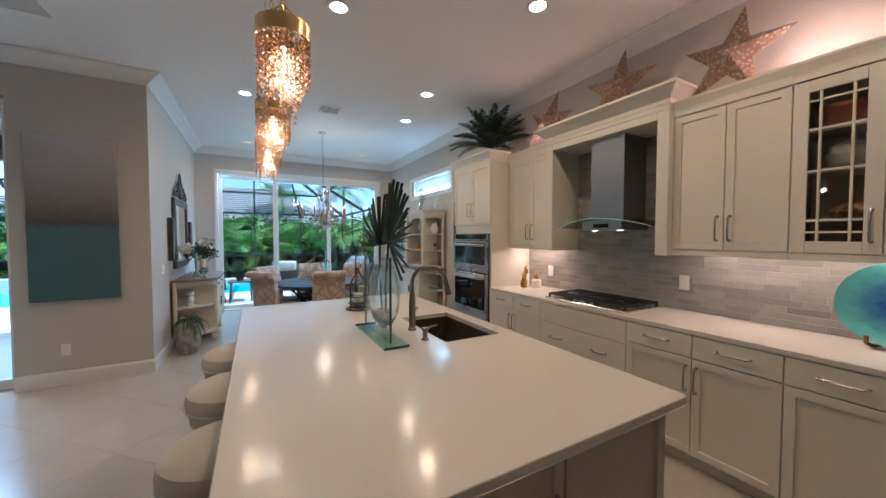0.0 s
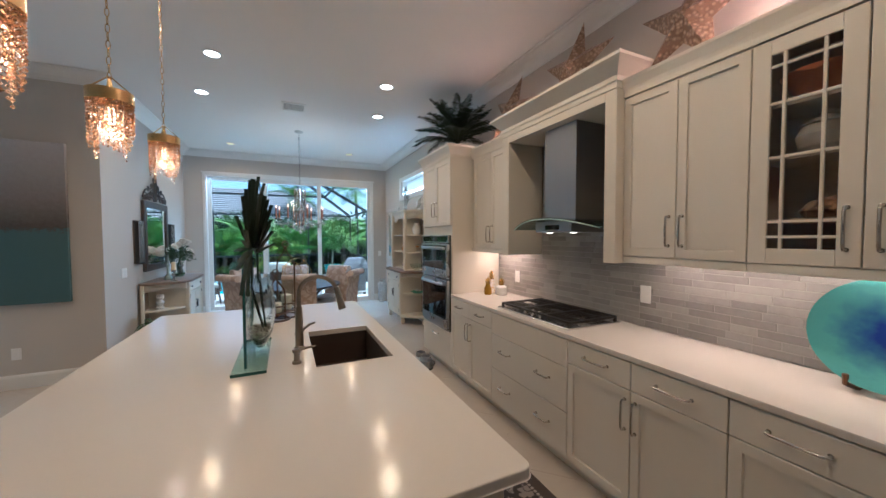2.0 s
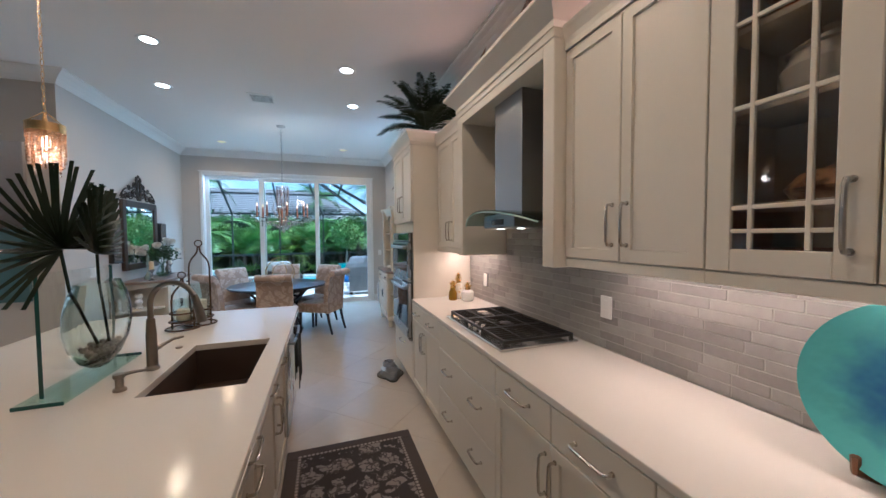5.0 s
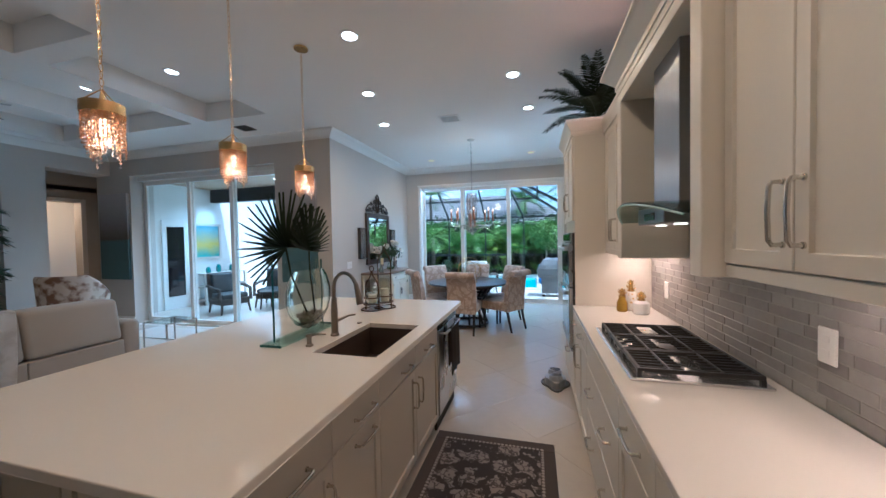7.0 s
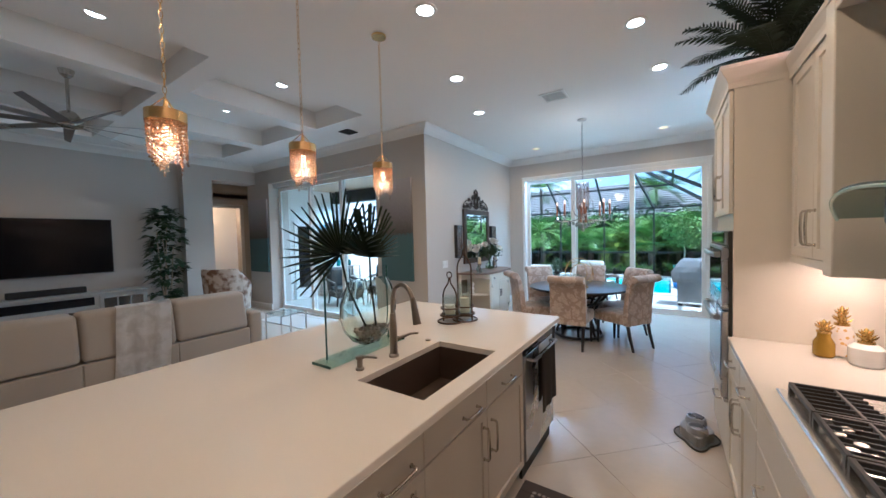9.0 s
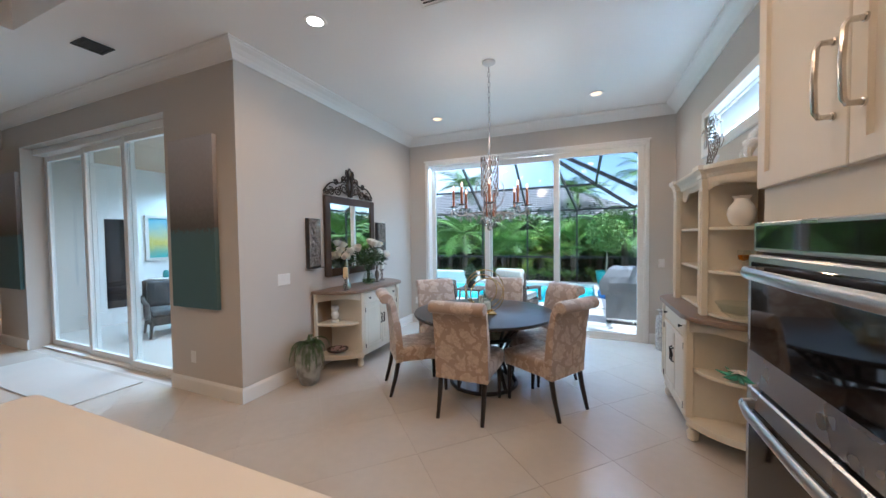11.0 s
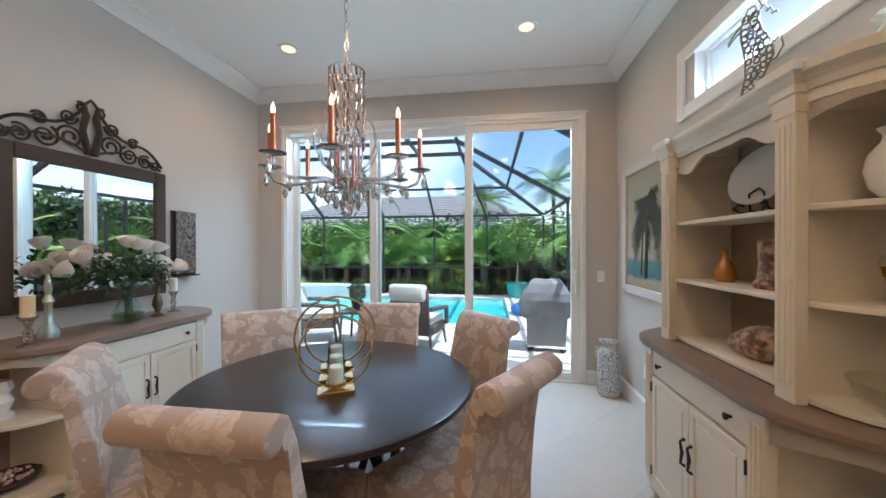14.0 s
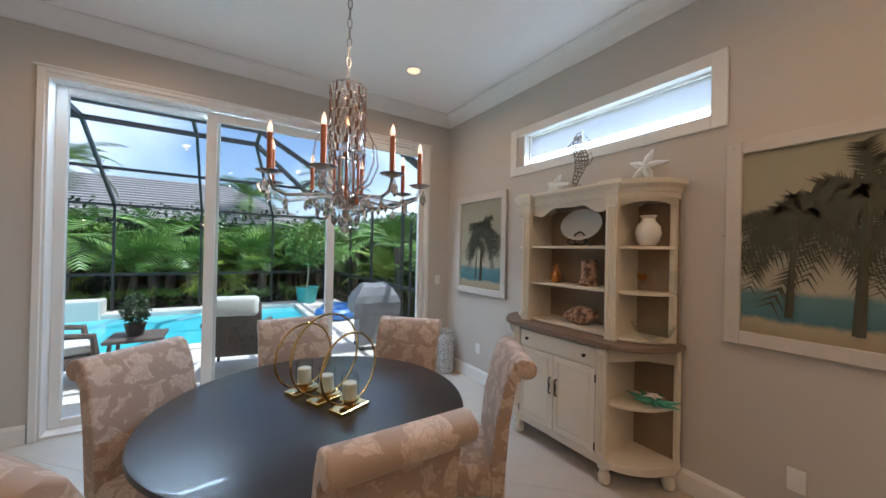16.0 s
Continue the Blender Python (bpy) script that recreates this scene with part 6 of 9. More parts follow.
    part("hutch_roof", prism([(X(0.006), ya), (X(G - 0.025), ya), (X(G - 0.025), yb), (X(0.006), yb)], hz1 - 0.04, hz1 + 0.004), HUTCH, u)
    return u


dresser(-1, XR - 0.02, 5.455, 6.83, 5.755, 6.525, 0.43, 0.945, WOODTOP, 0.13, 2.0, "hutch", "cream antique-style hutch with bowed open shelf ends and a dark top")
dresser(1, XL + 0.02, 5.80, 7.20, 6.10, 6.90, 0.50, 0.93, WOODTOP, 0.13, 0.0, "sideboard", "cream bow-ended sideboard with a weathered wood top")

# on the hutch
HX0 = XR - 0.19
part("ceramic_jar", lathe([(0.055, 0), (0.085, 0.03), (0.1, 0.085), (0.09, 0.135), (0.055, 0.175), (0.052, 0.195), (0.068, 0.215), (0.06, 0.215), (0.046, 0.19), (0, 0.18)], 32), CHINA, None,
     "white pot-bellied ceramic jar on the hutch shelf", True, pose(HX0 + 0.02, 5.61, 1.585) @ Matrix.Diagonal((0.78, 0.78, 0.92, 1)), "jar")
pt = thing("glass_platter", "clear glass platter on a black scrolled stand", "platter", m=pose(HX0 + 0.04, 6.12, 1.585))
bm = lathe([(0.0, 0.0), (0.11, 0.008), (0.15, 0.03), (0.147, 0.034), (0.1, 0.014), (0, 0.006)], 36)
PRESSED = mat("pressed_glass", (0.70, 0.69, 0.64), 0.12, bump=0.3, grain=70)
PRESSED.node_tree.nodes["Principled BSDF"].inputs["Transmission Weight"].default_value = 0.2
bm.transform(Matrix.Diagonal((0.85, 1.25, 1, 1)))
part("platter", bm, PRESSED, pt, "oval pressed glass platter", True, m=pose(0.0, 0.0, 0.16, 0, -78, 0))
bm = bmesh.new()
for sg in (-1, 1):
    tube([(-0.03, sg * 0.02, 0.005), (-0.06, sg * 0.06, 0.01), (-0.07, sg * 0.09, 0.03), (-0.06, sg * 0.075, 0.05), (-0.055, sg * 0.05, 0.04)], 0.006, 6, bm)
    tube([(0.05, sg * 0.05, 0.004), (-0.03, sg * 0.05, 0.02), (-0.04, sg * 0.04, 0.09), (-0.03, 0.0, 0.11)], 0.005, 6, bm)
part("stand", bm, BLACK_IRON, pt, smooth=True)
part("amber_bottle", lathe([(0.035, 0), (0.045, 0.02), (0.04, 0.07), (0.015, 0.11), (0.012, 0.15), (0.016, 0.155), (0, 0.157)], 20), mat("amber_bottle_glass", (0.50, 0.20, 0.035), 0.08, 0.2, bump=0), None, "slim amber glass bottle on the hutch shelf", True, pose(HX0 + 0.03, 6.36, 1.275), "bottle")
part("shell_vase", lathe([(0.07, 0), (0.075, 0.02), (0.062, 0.04), (0.056, 0.09), (0.06, 0.20), (0.056, 0.20), (0, 0.18)], 20), SHELL, None, "dark brown vase filled with shells on the hutch", True, pose(HX0 + 0.02, 6.04, 1.275), "vase")
bm = lathe([(0, -0.12), (0.03, -0.1), (0.07, -0.03), (0.075, 0.02), (0.05, 0.07), (0.02, 0.1), (0, 0.11)], 20)
bm.transform(pose(0, 0, 0.07, 80, 0, 20) @ Matrix.Diagonal((0.8, 1, 1.2, 1)))
part("glass_fish", bm, SHELL, None, "mottled brown glass fish ornament on the hutch", True, pose(HX0, 6.09, 0.972), "ornament")
for k, y in enumerate((5.66, 5.56, 5.46)):
    gb = thing("wine_glass", "clear glass goblet on the hutch shelf", "glass", "goblets on the hutch", m=pose(HX0 + 0.05, y, 1.272))
    part("bowl", lathe([(0.03, 0), (0.03, 0.004), (0.005, 0.01), (0.005, 0.06), (0.03, 0.08), (0.035, 0.12), (0.03, 0.15), (0.028, 0.15)], 16), VASEGL, gb, smooth=True)
    if k == 0:
        part("amber_fill", lathe([(0.0, 0.075), (0.026, 0.085), (0.03, 0.115), (0, 0.116)], 16), AMBER, gb)
part("glass_bowl", lathe([(0.05, 0), (0.10, 0.04), (0.13, 0.10), (0.126, 0.10), (0.095, 0.045), (0, 0.008)], 28), VASEGL, None, "clear cut-glass bowl on the hutch shelf", True, pose(HX0, 5.56, 0.972), "bowl")
GREENGL = mat("green_art_glass", (0.10, 0.36, 0.26), 0.12, bump=0.02, vary=0.3)
sf = thing("glass_starfish", "green glass leaf plate with a white starfish", "ornament", m=pose(HX0, 5.55, 0.567))
bm = bmesh.new()
for k in range(7):
    a = 2 * math.pi * k / 7
    tube([(0, 0, 0.015), (0.07 * math.cos(a), 0.07 * math.sin(a), 0.018), (0.15 * math.cos(a), 0.15 * math.sin(a), 0.035)], [0.02, 0.022, 0.003], 6, bm)
bm.transform(Matrix.Diagonal((0.8, 1.1, 0.8, 1)))
part("leaf_plate", bm, GREENGL, sf, smooth=True)
bm = star_bm(0.07, 0.026, 0.02)
bm.transform(pose(0, 0, 0.045, 0, 90, 0))
part("starfish", bm, CHINA, sf)

# sea horse and starfish on top of the hutch
PEWTER = mat("pewter", (0.20, 0.16, 0.12), 0.4, 0.8, bump=0.1)
sh = thing("seahorse_sculpture", "pierced bronze seahorse sculpture on top of the hutch", "sculpture", m=pose(2.97, 6.13, 2.01, 0, 0, 32))
rnd = random.Random(3)
SPINE = [Vector((0, y, z)) for y, z in ((0.0, 0.055), (-0.022, 0.045), (-0.03, 0.022), (-0.008, 0.008), (0.025, 0.018), (0.038, 0.055), (0.025, 0.11), (-0.002, 0.17), (-0.018, 0.23), (-0.012, 0.29), (0.012, 0.345), (0.02, 0.40), (0.012, 0.445))]
WIDTH = [0.006, 0.007, 0.009, 0.012, 0.016, 0.021, 0.029, 0.041, 0.056, 0.058, 0.046, 0.038, 0.022]
bm = bmesh.new()
for sg in (-1, 1):
    tube([p + Vector((0.0, sg * w, 0)) for p, w in zip(SPINE[3:], WIDTH[3:])], 0.0045, 6, bm)
tube(SPINE[:6], [0.006, 0.007, 0.009, 0.011, 0.012, 0.008], 6, bm)
for i in range(5, len(SPINE)):
    for half in (0.0, 0.5):
        if i == len(SPINE) - 1 and half:
            continue
        c0 = SPINE[i].lerp(SPINE[min(i + 1, len(SPINE) - 1)], half)
        wd = WIDTH[i]
        n = max(1, round(wd / 0.016))
        for k in range(n):
            c = c0 + Vector((rnd.uniform(-0.01, 0.01), ((k + 0.5) / n * 2 - 1) * wd * 0.9 + rnd.uniform(-0.004, 0.004), rnd.uniform(-0.004, 0.004)))
            r = wd / n * rnd.uniform(0.85, 1.1)
            tube([c + Vector((0, r * math.cos(a), min(r, 0.02) * rnd.uniform(0.9, 1.2) * math.sin(a))) for a in [2 * math.pi * q / 7 for q in range(7)]], 0.0045, 5, bm, closed=True)
for o in (-0.012, 0.012):
    tube([(0, 0.045, 0.40 + o), (0, 0.085, 0.375 + o * 0.7), (0, 0.115, 0.345 + o * 0.5)], 0.004, 5, bm)
tube([(0, -0.06, 0.27), (0, -0.10, 0.30), (0, -0.11, 0.25), (0, -0.085, 0.21), (0, -0.05, 0.20)], 0.004, 5, bm)
for k in range(4):
    tube([(0, 0.0 - 0.022 * k, 0.46 - 0.02 * k), (0, -0.015 - 0.025 * k, 0.485 - 0.028 * k), (0, -0.03 - 0.02 * k, 0.45 - 0.02 * k)], 0.004, 5, bm)
bm.transform(Matrix.Diagonal((1, 0.85, 1, 1)))
part("body", bm, PEWTER, sh, smooth=True)
bm = box(-0.03, 0.03, -0.05, 0.05, 0.0, 0.012, 0.003)
part("base", bm, PEWTER, sh)
for y, R, z in ((5.66, 0.14, 2.12), (6.42, 0.12, 2.10)):
    bm = bmesh.new()
    for k in range(5):
        a = math.pi / 2 + 2 * math.pi * k / 5 + 0.15
        tube([(0, 0, 0), (-0.01, 0.5 * R * math.cos(a), 0.5 * R * math.sin(a)), (0.01, R * math.cos(a), R * math.sin(a))], [0.035, 0.025, 0.006], 8, bm)
    bm.transform(Matrix.Rotation(radians(15), 4, "Y"))
    part("starfish_ornament", bm, mat("white_coral", (0.66, 0.64, 0.6), 0.6, grain=90, bump=0.8, dist=0.01), None, "white textured starfish leaning on top of the hutch", True, pose(3.05, y, z), "starfish", group="starfish on the hutch")

# mirror with iron scrollwork
mi = thing("wall_mirror", "wide mirror in a dark wood frame with iron scrolls on top", "mirror")
MX = XL
FRAMEW = mat("walnut_frame", (0.055, 0.032, 0.02), 0.4, vary=0.3, scale=9, bump=0.08)
bm = bmesh.new()
y0, y1, z0, z1, w = 6.025, 7.06, 1.065, 2.07, 0.095
for b4 in ((y0, y0 + w, z0, z1), (y1 - w, y1, z0, z1), (y0 + w, y1 - w, z0, z0 + w), (y0 + w, y1 - w, z1 - w, z1)):
    box(MX + 0.002, MX + 0.045, *b4, 0.008, bm)
part("frame", bm, FRAMEW, mi)
MIRROR = bpy.data.materials.new("mirror_silver")
MIRROR.use_nodes = True
b = MIRROR.node_tree.nodes["Principled BSDF"]
b.inputs["Base Color"].default_value, b.inputs["Metallic"].default_value, b.inputs["Roughness"].default_value = (0.9, 0.92, 0.91, 1), 1.0, 0.01
bm = box(MX + 0.01, MX + 0.028, y0 + w, y1 - w, z0 + w, z1 - w)
part("mirror_glass", bm, MIRROR, mi)


def spiral(c, r, turns, a0, sg):
    n = int(18 * turns)
    return [(MX + 0.03, c[0] + sg * r * (1 - 0.75 * i / n) * math.cos(a0 + 2 * math.pi * turns * i / n), c[1] + r * (1 - 0.75 * i / n) * math.sin(a0 + 2 * math.pi * turns * i / n)) for i in range(n + 1)]


bm = bmesh.new()
ym = 6.52
for sg in (-1, 1):
    for (dy, z, r, a0) in ((0.12, 2.18, 0.075, 0), (0.25, 2.15, 0.07, 2), (0.37, 2.13, 0.055, 1), (0.13, 2.31, 0.05, 3), (0.28, 2.25, 0.04, 0.5), (0.45, 2.12, 0.04, 2.5), (0.06, 2.40, 0.035, 1)):
        tube(spiral((ym + sg * dy, z), r, 1.6, a0, sg), 0.008, 6, bm)
    pts = []
    for i in range(13):
        v = i / 12
        pts.append((MX + 0.03, ym + sg * (0.04 + 0.47 * v), 2.40 - 0.30 * v - 0.05 * math.sin(v * 6.0)))
    tube(pts, 0.010, 6, bm)
    tube([(MX + 0.03, ym + sg * (0.50 - 0.5 * i / 12), 2.09 + 0.07 * math.sin(i / 12 * 3.1)) for i in range(13)], 0.009, 6, bm)
    tube([(MX + 0.03, ym + sg * 0.02, 2.09), (MX + 0.03, ym + sg * 0.05, 2.25), (MX + 0.03, ym + sg * 0.03, 2.35), (MX + 0.03, ym + sg * 0.045, 2.42), (MX + 0.03, ym, 2.47)], [0.02, 0.018, 0.02, 0.012, 0.008], 6, bm)
part("iron_scrollwork", bm, mat("bronze_iron", (0.045, 0.035, 0.028), 0.45, 0.6, bump=0.3), mi, "dark iron scrollwork crest", True)

# mosaic sconces
MOSAIC = marbled("silver_mosaic", (0.42, 0.35, 0.29), (0.14, 0.11, 0.09), 55, 0.25, 0.7, kind="CELL", lo=0.1, hi=0.75, bump=0.8, dist=0.006)
for a, c in ((5.73, 5.91), (7.13, 7.33)):
    sc = thing("wall_sconce", "silver and black mosaic wall candle sconce", "sconce", "sconces by the mirror")
    part("panel", box(XL + 0.002, XL + 0.02, a, c, 1.20, 1.775, 0.003), MOSAIC, sc)
    bm = box(XL + 0.02, XL + 0.11, a, c, 1.195, 1.207, 0.003)
    part("tray", bm, BLACK_IRON, sc)
    bm = box(XL + 0.06, XL + 0.066, a, c, 1.22, 1.77, 0.001)
    part("mosaic_front", bm, MOSAIC, sc)
    bm = box(XL + 0.02, XL + 0.062, a, a + 0.006, 1.207, 1.77)
    box(XL + 0.02, XL + 0.062, c - 0.006, c, 1.207, 1.77, 0, bm)
    part("side_strip", bm, BLACK_IRON, sc)

# on the sideboard
SBX, SBZ = -0.66, 0.93
ROSE = mat("cream_rose", (0.90, 0.88, 0.82), 0.6, vary=0.06, bump=0.05)
ROSELEAF = mat("rose_leaf", (0.035, 0.075, 0.025), 0.45, vary=0.35, scale=20)
fl = thing("rose_arrangement", "cream roses with green leaves in a clear glass vase", "flowers", m=pose(SBX + 0.02, 6.55, SBZ))
part("vase", lathe([(0.055, 0), (0.085, 0.02), (0.09, 0.06), (0.06, 0.13), (0.035, 0.19), (0.04, 0.22), (0.037, 0.22), (0.03, 0.19), (0.055, 0.13), (0.083, 0.06), (0, 0.012)], 28), VASEGL, fl, smooth=True)
part("water", lathe([(0.05, 0.012), (0.08, 0.03), (0.08, 0.065), (0, 0.066)], 24), glass("vase_water", (0.75, 0.85, 0.6), tint=0.85), fl)
rnd = random.Random(21)
heads = []
for i in range(15):
    a, e = rnd.uniform(0, 6.28), rnd.uniform(0.05, 1.2)
    R = rnd.uniform(0.20, 0.29)
    heads.append((R * 0.7 * math.cos(a) * math.cos(e), R * 1.25 * math.sin(a) * math.cos(e) - 0.04, 0.33 + R * 0.8 * math.sin(e)))


def rose_bm(r, seed):
    rnd = random.Random(seed)
    bm = bmesh.new()
    for ring, (n, rr, tilt) in enumerate(((3, 0.35, 0.0), (5, 0.6, 0.2), (6, 0.85, 0.42), (7, 1.0, 0.7))):
        for k in range(n):
            a = 2 * math.pi * k / n + ring * 0.5
            ca, sa = math.cos(a), math.sin(a)
            grid = []
            for u in (-1, -0.5, 0, 0.5, 1):
                col = []
                for v in (0, 0.5, 1.0):
                    rad = r * rr * (0.35 + 0.65 * math.sin(v * 1.5) * (0.5 + 0.5 * math.sin(tilt)))
                    z = r * (1.25 * v * math.cos(tilt * 0.8) + 0.1)
                    if v == 1.0:
                        rad += r * 0.15 * tilt
                        z -= r * 0.10 * u * u
                    off = a + u * math.pi / n * 1.25
                    col.append(bm.verts.new((rad * math.cos(off), rad * math.sin(off), z)))
                grid.append(col)
            for p, q in zip(grid, grid[1:]):
                for j in range(2):
                    bm.faces.new((p[j], q[j], q[j + 1], p[j + 1]))
    return bm


ROSES = [mesh("rose", rose_bm(0.06, s), ROSE, True) for s in range(3)]
for i, h in enumerate(heads):
    o = new("rose", ROSES[i % 3])
    o.parent = fl
    d = Vector((h[0], h[1], h[2] - 0.15)).normalized()
    o.matrix_basis = Matrix.Translation(h) @ d.to_track_quat("Z", "Y").to_matrix().to_4x4()
bm = bmesh.new()
for h in heads:
    tube([(0.02 * math.cos(h[0] * 40), 0.02 * math.sin(h[1] * 40), 0.03), (h[0] * 0.1, h[1] * 0.1, 0.2), (h[0] * 0.6, h[1] * 0.6, h[2] * 0.85), h], 0.003, 4, bm)
part("stems", bm, ROSELEAF, fl)
bm = bmesh.new()
for i in range(480):
    a, e, R = rnd.uniform(0, 6.28), rnd.uniform(-0.35, 1.2), rnd.uniform(0.07, 0.27)
    c = Vector((R * 0.8 * math.cos(a) * math.cos(e), R * 1.25 * math.sin(a) * math.cos(e) - 0.04, 0.30 + R * 0.8 * math.sin(e)))
    q = Euler((rnd.uniform(-1, 1), rnd.uniform(-1, 1), rnd.uniform(0, 6.28))).to_matrix()
    L = rnd.uniform(0.03, 0.055)
    vs2 = [bm.verts.new(c + q @ Vector(p)) for p in ((0, 0, 0), (L * 0.5, L * 0.32, 0.006), (L * 1.1, 0, -0.004), (L * 0.5, -L * 0.32, 0.006))]
    bm.faces.new(vs2[:3]), bm.faces.new((vs2[0], vs2[2], vs2[3]))
part("leaves", bm, ROSELEAF, fl, kind="stuff")


def candlestick(x, y, h, candle_h, cm, label):
    c = thing("candlestick", label, "candlestick", "candlesticks on the sideboard", m=pose(x, y, SBZ))
    part("stick", lathe([(0.04, 0), (0.042, 0.008), (0.012, 0.02), (0.02, 0.035), (0.012, 0.05), (0.022, h * 0.5), (0.012, h * 0.6), (0.02, h * 0.8), (0.035, h - 0.008), (0.04, h)], 16), CLEARC, c, smooth=True)
    part("candle", lathe([(0.028, h), (0.028, h + candle_h), (0.02, h + candle_h + 0.003), (0, h + candle_h)], 16), cm, c)


candlestick(SBX + 0.10, 5.98, 0.155, 0.11, mat("yellow_wax", (0.78, 0.66, 0.42), 0.5, bump=0.02), "crystal candlestick with a cream pillar candle")
candlestick(SBX - 0.02, 6.93, 0.17, 0.10, WAX, "crystal candlestick with a cream pillar candle")
part("glass_decanter", lathe([(0.045, 0), (0.05, 0.02), (0.045, 0.05), (0.018, 0.09), (0.018, 0.20), (0.028, 0.21), (0.012, 0.25), (0.02, 0.28), (0.008, 0.36), (0, 0.37)], 18), mat("silver_teal_glass", (0.45, 0.55, 0.5), 0.15, 0.6, bump=0.05), None,
     "slender silver and teal glass decanter on the sideboard", True, pose(SBX + 0.0, 6.13, SBZ), "decanter")
part("silver_finial", lathe([(0.04, 0), (0.042, 0.01), (0.015, 0.03), (0.035, 0.09), (0.025, 0.14), (0.01, 0.17), (0.02, 0.2), (0, 0.25)], 18), PEWTER, None, "small silver baluster ornament on the sideboard", True, pose(SBX, 6.78, SBZ), "ornament")
part("coral_sculpture", lathe([(0.05, 0), (0.05, 0.02), (0.03, 0.04), (0.05, 0.09), (0.03, 0.13), (0.05, 0.16), (0.04, 0.2), (0.0, 0.21)], 10), CHINA, None, "white ceramic sea sculpture on the sideboard shelf", True, pose(-0.72, 5.97, 0.543), "sculpture")
bs = thing("shell_bowl", "dark oval bowl of pink shells on the sideboard shelf", "bowl", m=pose(-0.70, 5.98, 0.185))
part("bowl", lathe([(0.06, 0), (0.12, 0.025), (0.125, 0.04), (0.115, 0.035), (0, 0.015)], 24), FRAMEW, bs, smooth=True)
bm = bmesh.new()
for i in range(28):
    s = lathe([(0, -0.012), (0.014, 0), (0, 0.014)], 6)
    r, a = 0.085 * math.sqrt(rnd.random()), rnd.uniform(0, 6.28)
    s.transform(pose(r * math.cos(a), r * math.sin(a), 0.035 + rnd.uniform(0, 0.012), rnd.uniform(0, 180), rnd.uniform(0, 180), 0))
    join(bm, s)
part("shells", bm, mat("pink_shell", (0.55, 0.38, 0.33), 0.5, vary=0.3, scale=30), bs, kind="stuff")

# urn with trailing fern
ur = thing("potted_fern", "mottled grey urn with a trailing green fern on the floor", "potted plant", m=pose(-0.68, 5.50, 0))
URN = marbled("crackled_silver", (0.42, 0.41, 0.37), (0.20, 0.19, 0.17), 12, 0.35, 0.2, detail=6)
part("urn", lathe([(0.075, 0), (0.095, 0.02), (0.13, 0.16), (0.14, 0.28), (0.12, 0.38), (0.09, 0.42), (0.10, 0.44), (0.088, 0.44), (0.075, 0.41), (0, 0.39)], 36), URN, ur, smooth=True)
FERN = mat("fern_leaf", (0.06, 0.11, 0.04), 0.5, vary=0.35, scale=15)
for i in range(42):
    L = rnd.uniform(0.16, 0.42)
    bm = frond(L, radians(rnd.uniform(115, 150)), i * 2.4, radians(rnd.uniform(20, 60)), 24, 0.022, 50 + i)
    for v in bm.verts:
        v.co.x, v.co.y = v.co.x * 0.8, v.co.y * 0.8
    part("frond", bm, FERN, ur, m=pose(0, 0, 0.42))

# floor vase by the glass doors
part("floor_vase", lathe([(0.085, 0), (0.10, 0.02), (0.105, 0.32), (0.10, 0.42), (0.06, 0.47), (0.06, 0.50), (0.09, 0.53), (0.08, 0.53), (0.05, 0.50), (0, 0.48)], 32), marbled("silver_chip_mosaic", (0.72, 0.72, 0.70), (0.30, 0.29, 0.28), 60, 0.3, 0.5, kind="CELL", lo=0.2, hi=0.8, bump=0.6, dist=0.005), None, "tall silver mosaic floor vase", True, pose(3.0, 8.04, 0), "vase")

# switches
for m, nm, w in ((pose(XL, 5.42, 1.11, 0, 0, 0), "light_switch", 0.16), (pose(3.0, YF, 1.14, 0, 0, -90), "light_switch", 0.075), (pose(2.98, YF, 0.35, 0, 0, -90), "wall_outlet", 0.075),
                 (pose(XR, 7.6, 0.38, 0, 0, 180), "wall_outlet", 0.075), (pose(XR, 4.93, 0.36, 0, 0, 180), "wall_outlet", 0.075), (pose(-1.62, YP, 0.36, 0, 0, -90), "wall_outlet", 0.075), (pose(-0.80, YF, 0.4, 0, 0, -90), "wall_outlet", 0.075)):
    s = part(nm, box(0.001, 0.008, -w / 2, w / 2, -0.06, 0.06, 0.003), PLASTIC, None, "white plastic wall plate", m=m, category="switch" if nm == "light_switch" else "outlet")
    n = 3 if w > 0.1 else 1
    for k in range(n):
        c = (k - (n - 1) / 2) * 0.046
        part("rocker", box(0.008, 0.011, c - 0.016, c + 0.016, -0.033, 0.033, 0.001), PLASTIC, s)


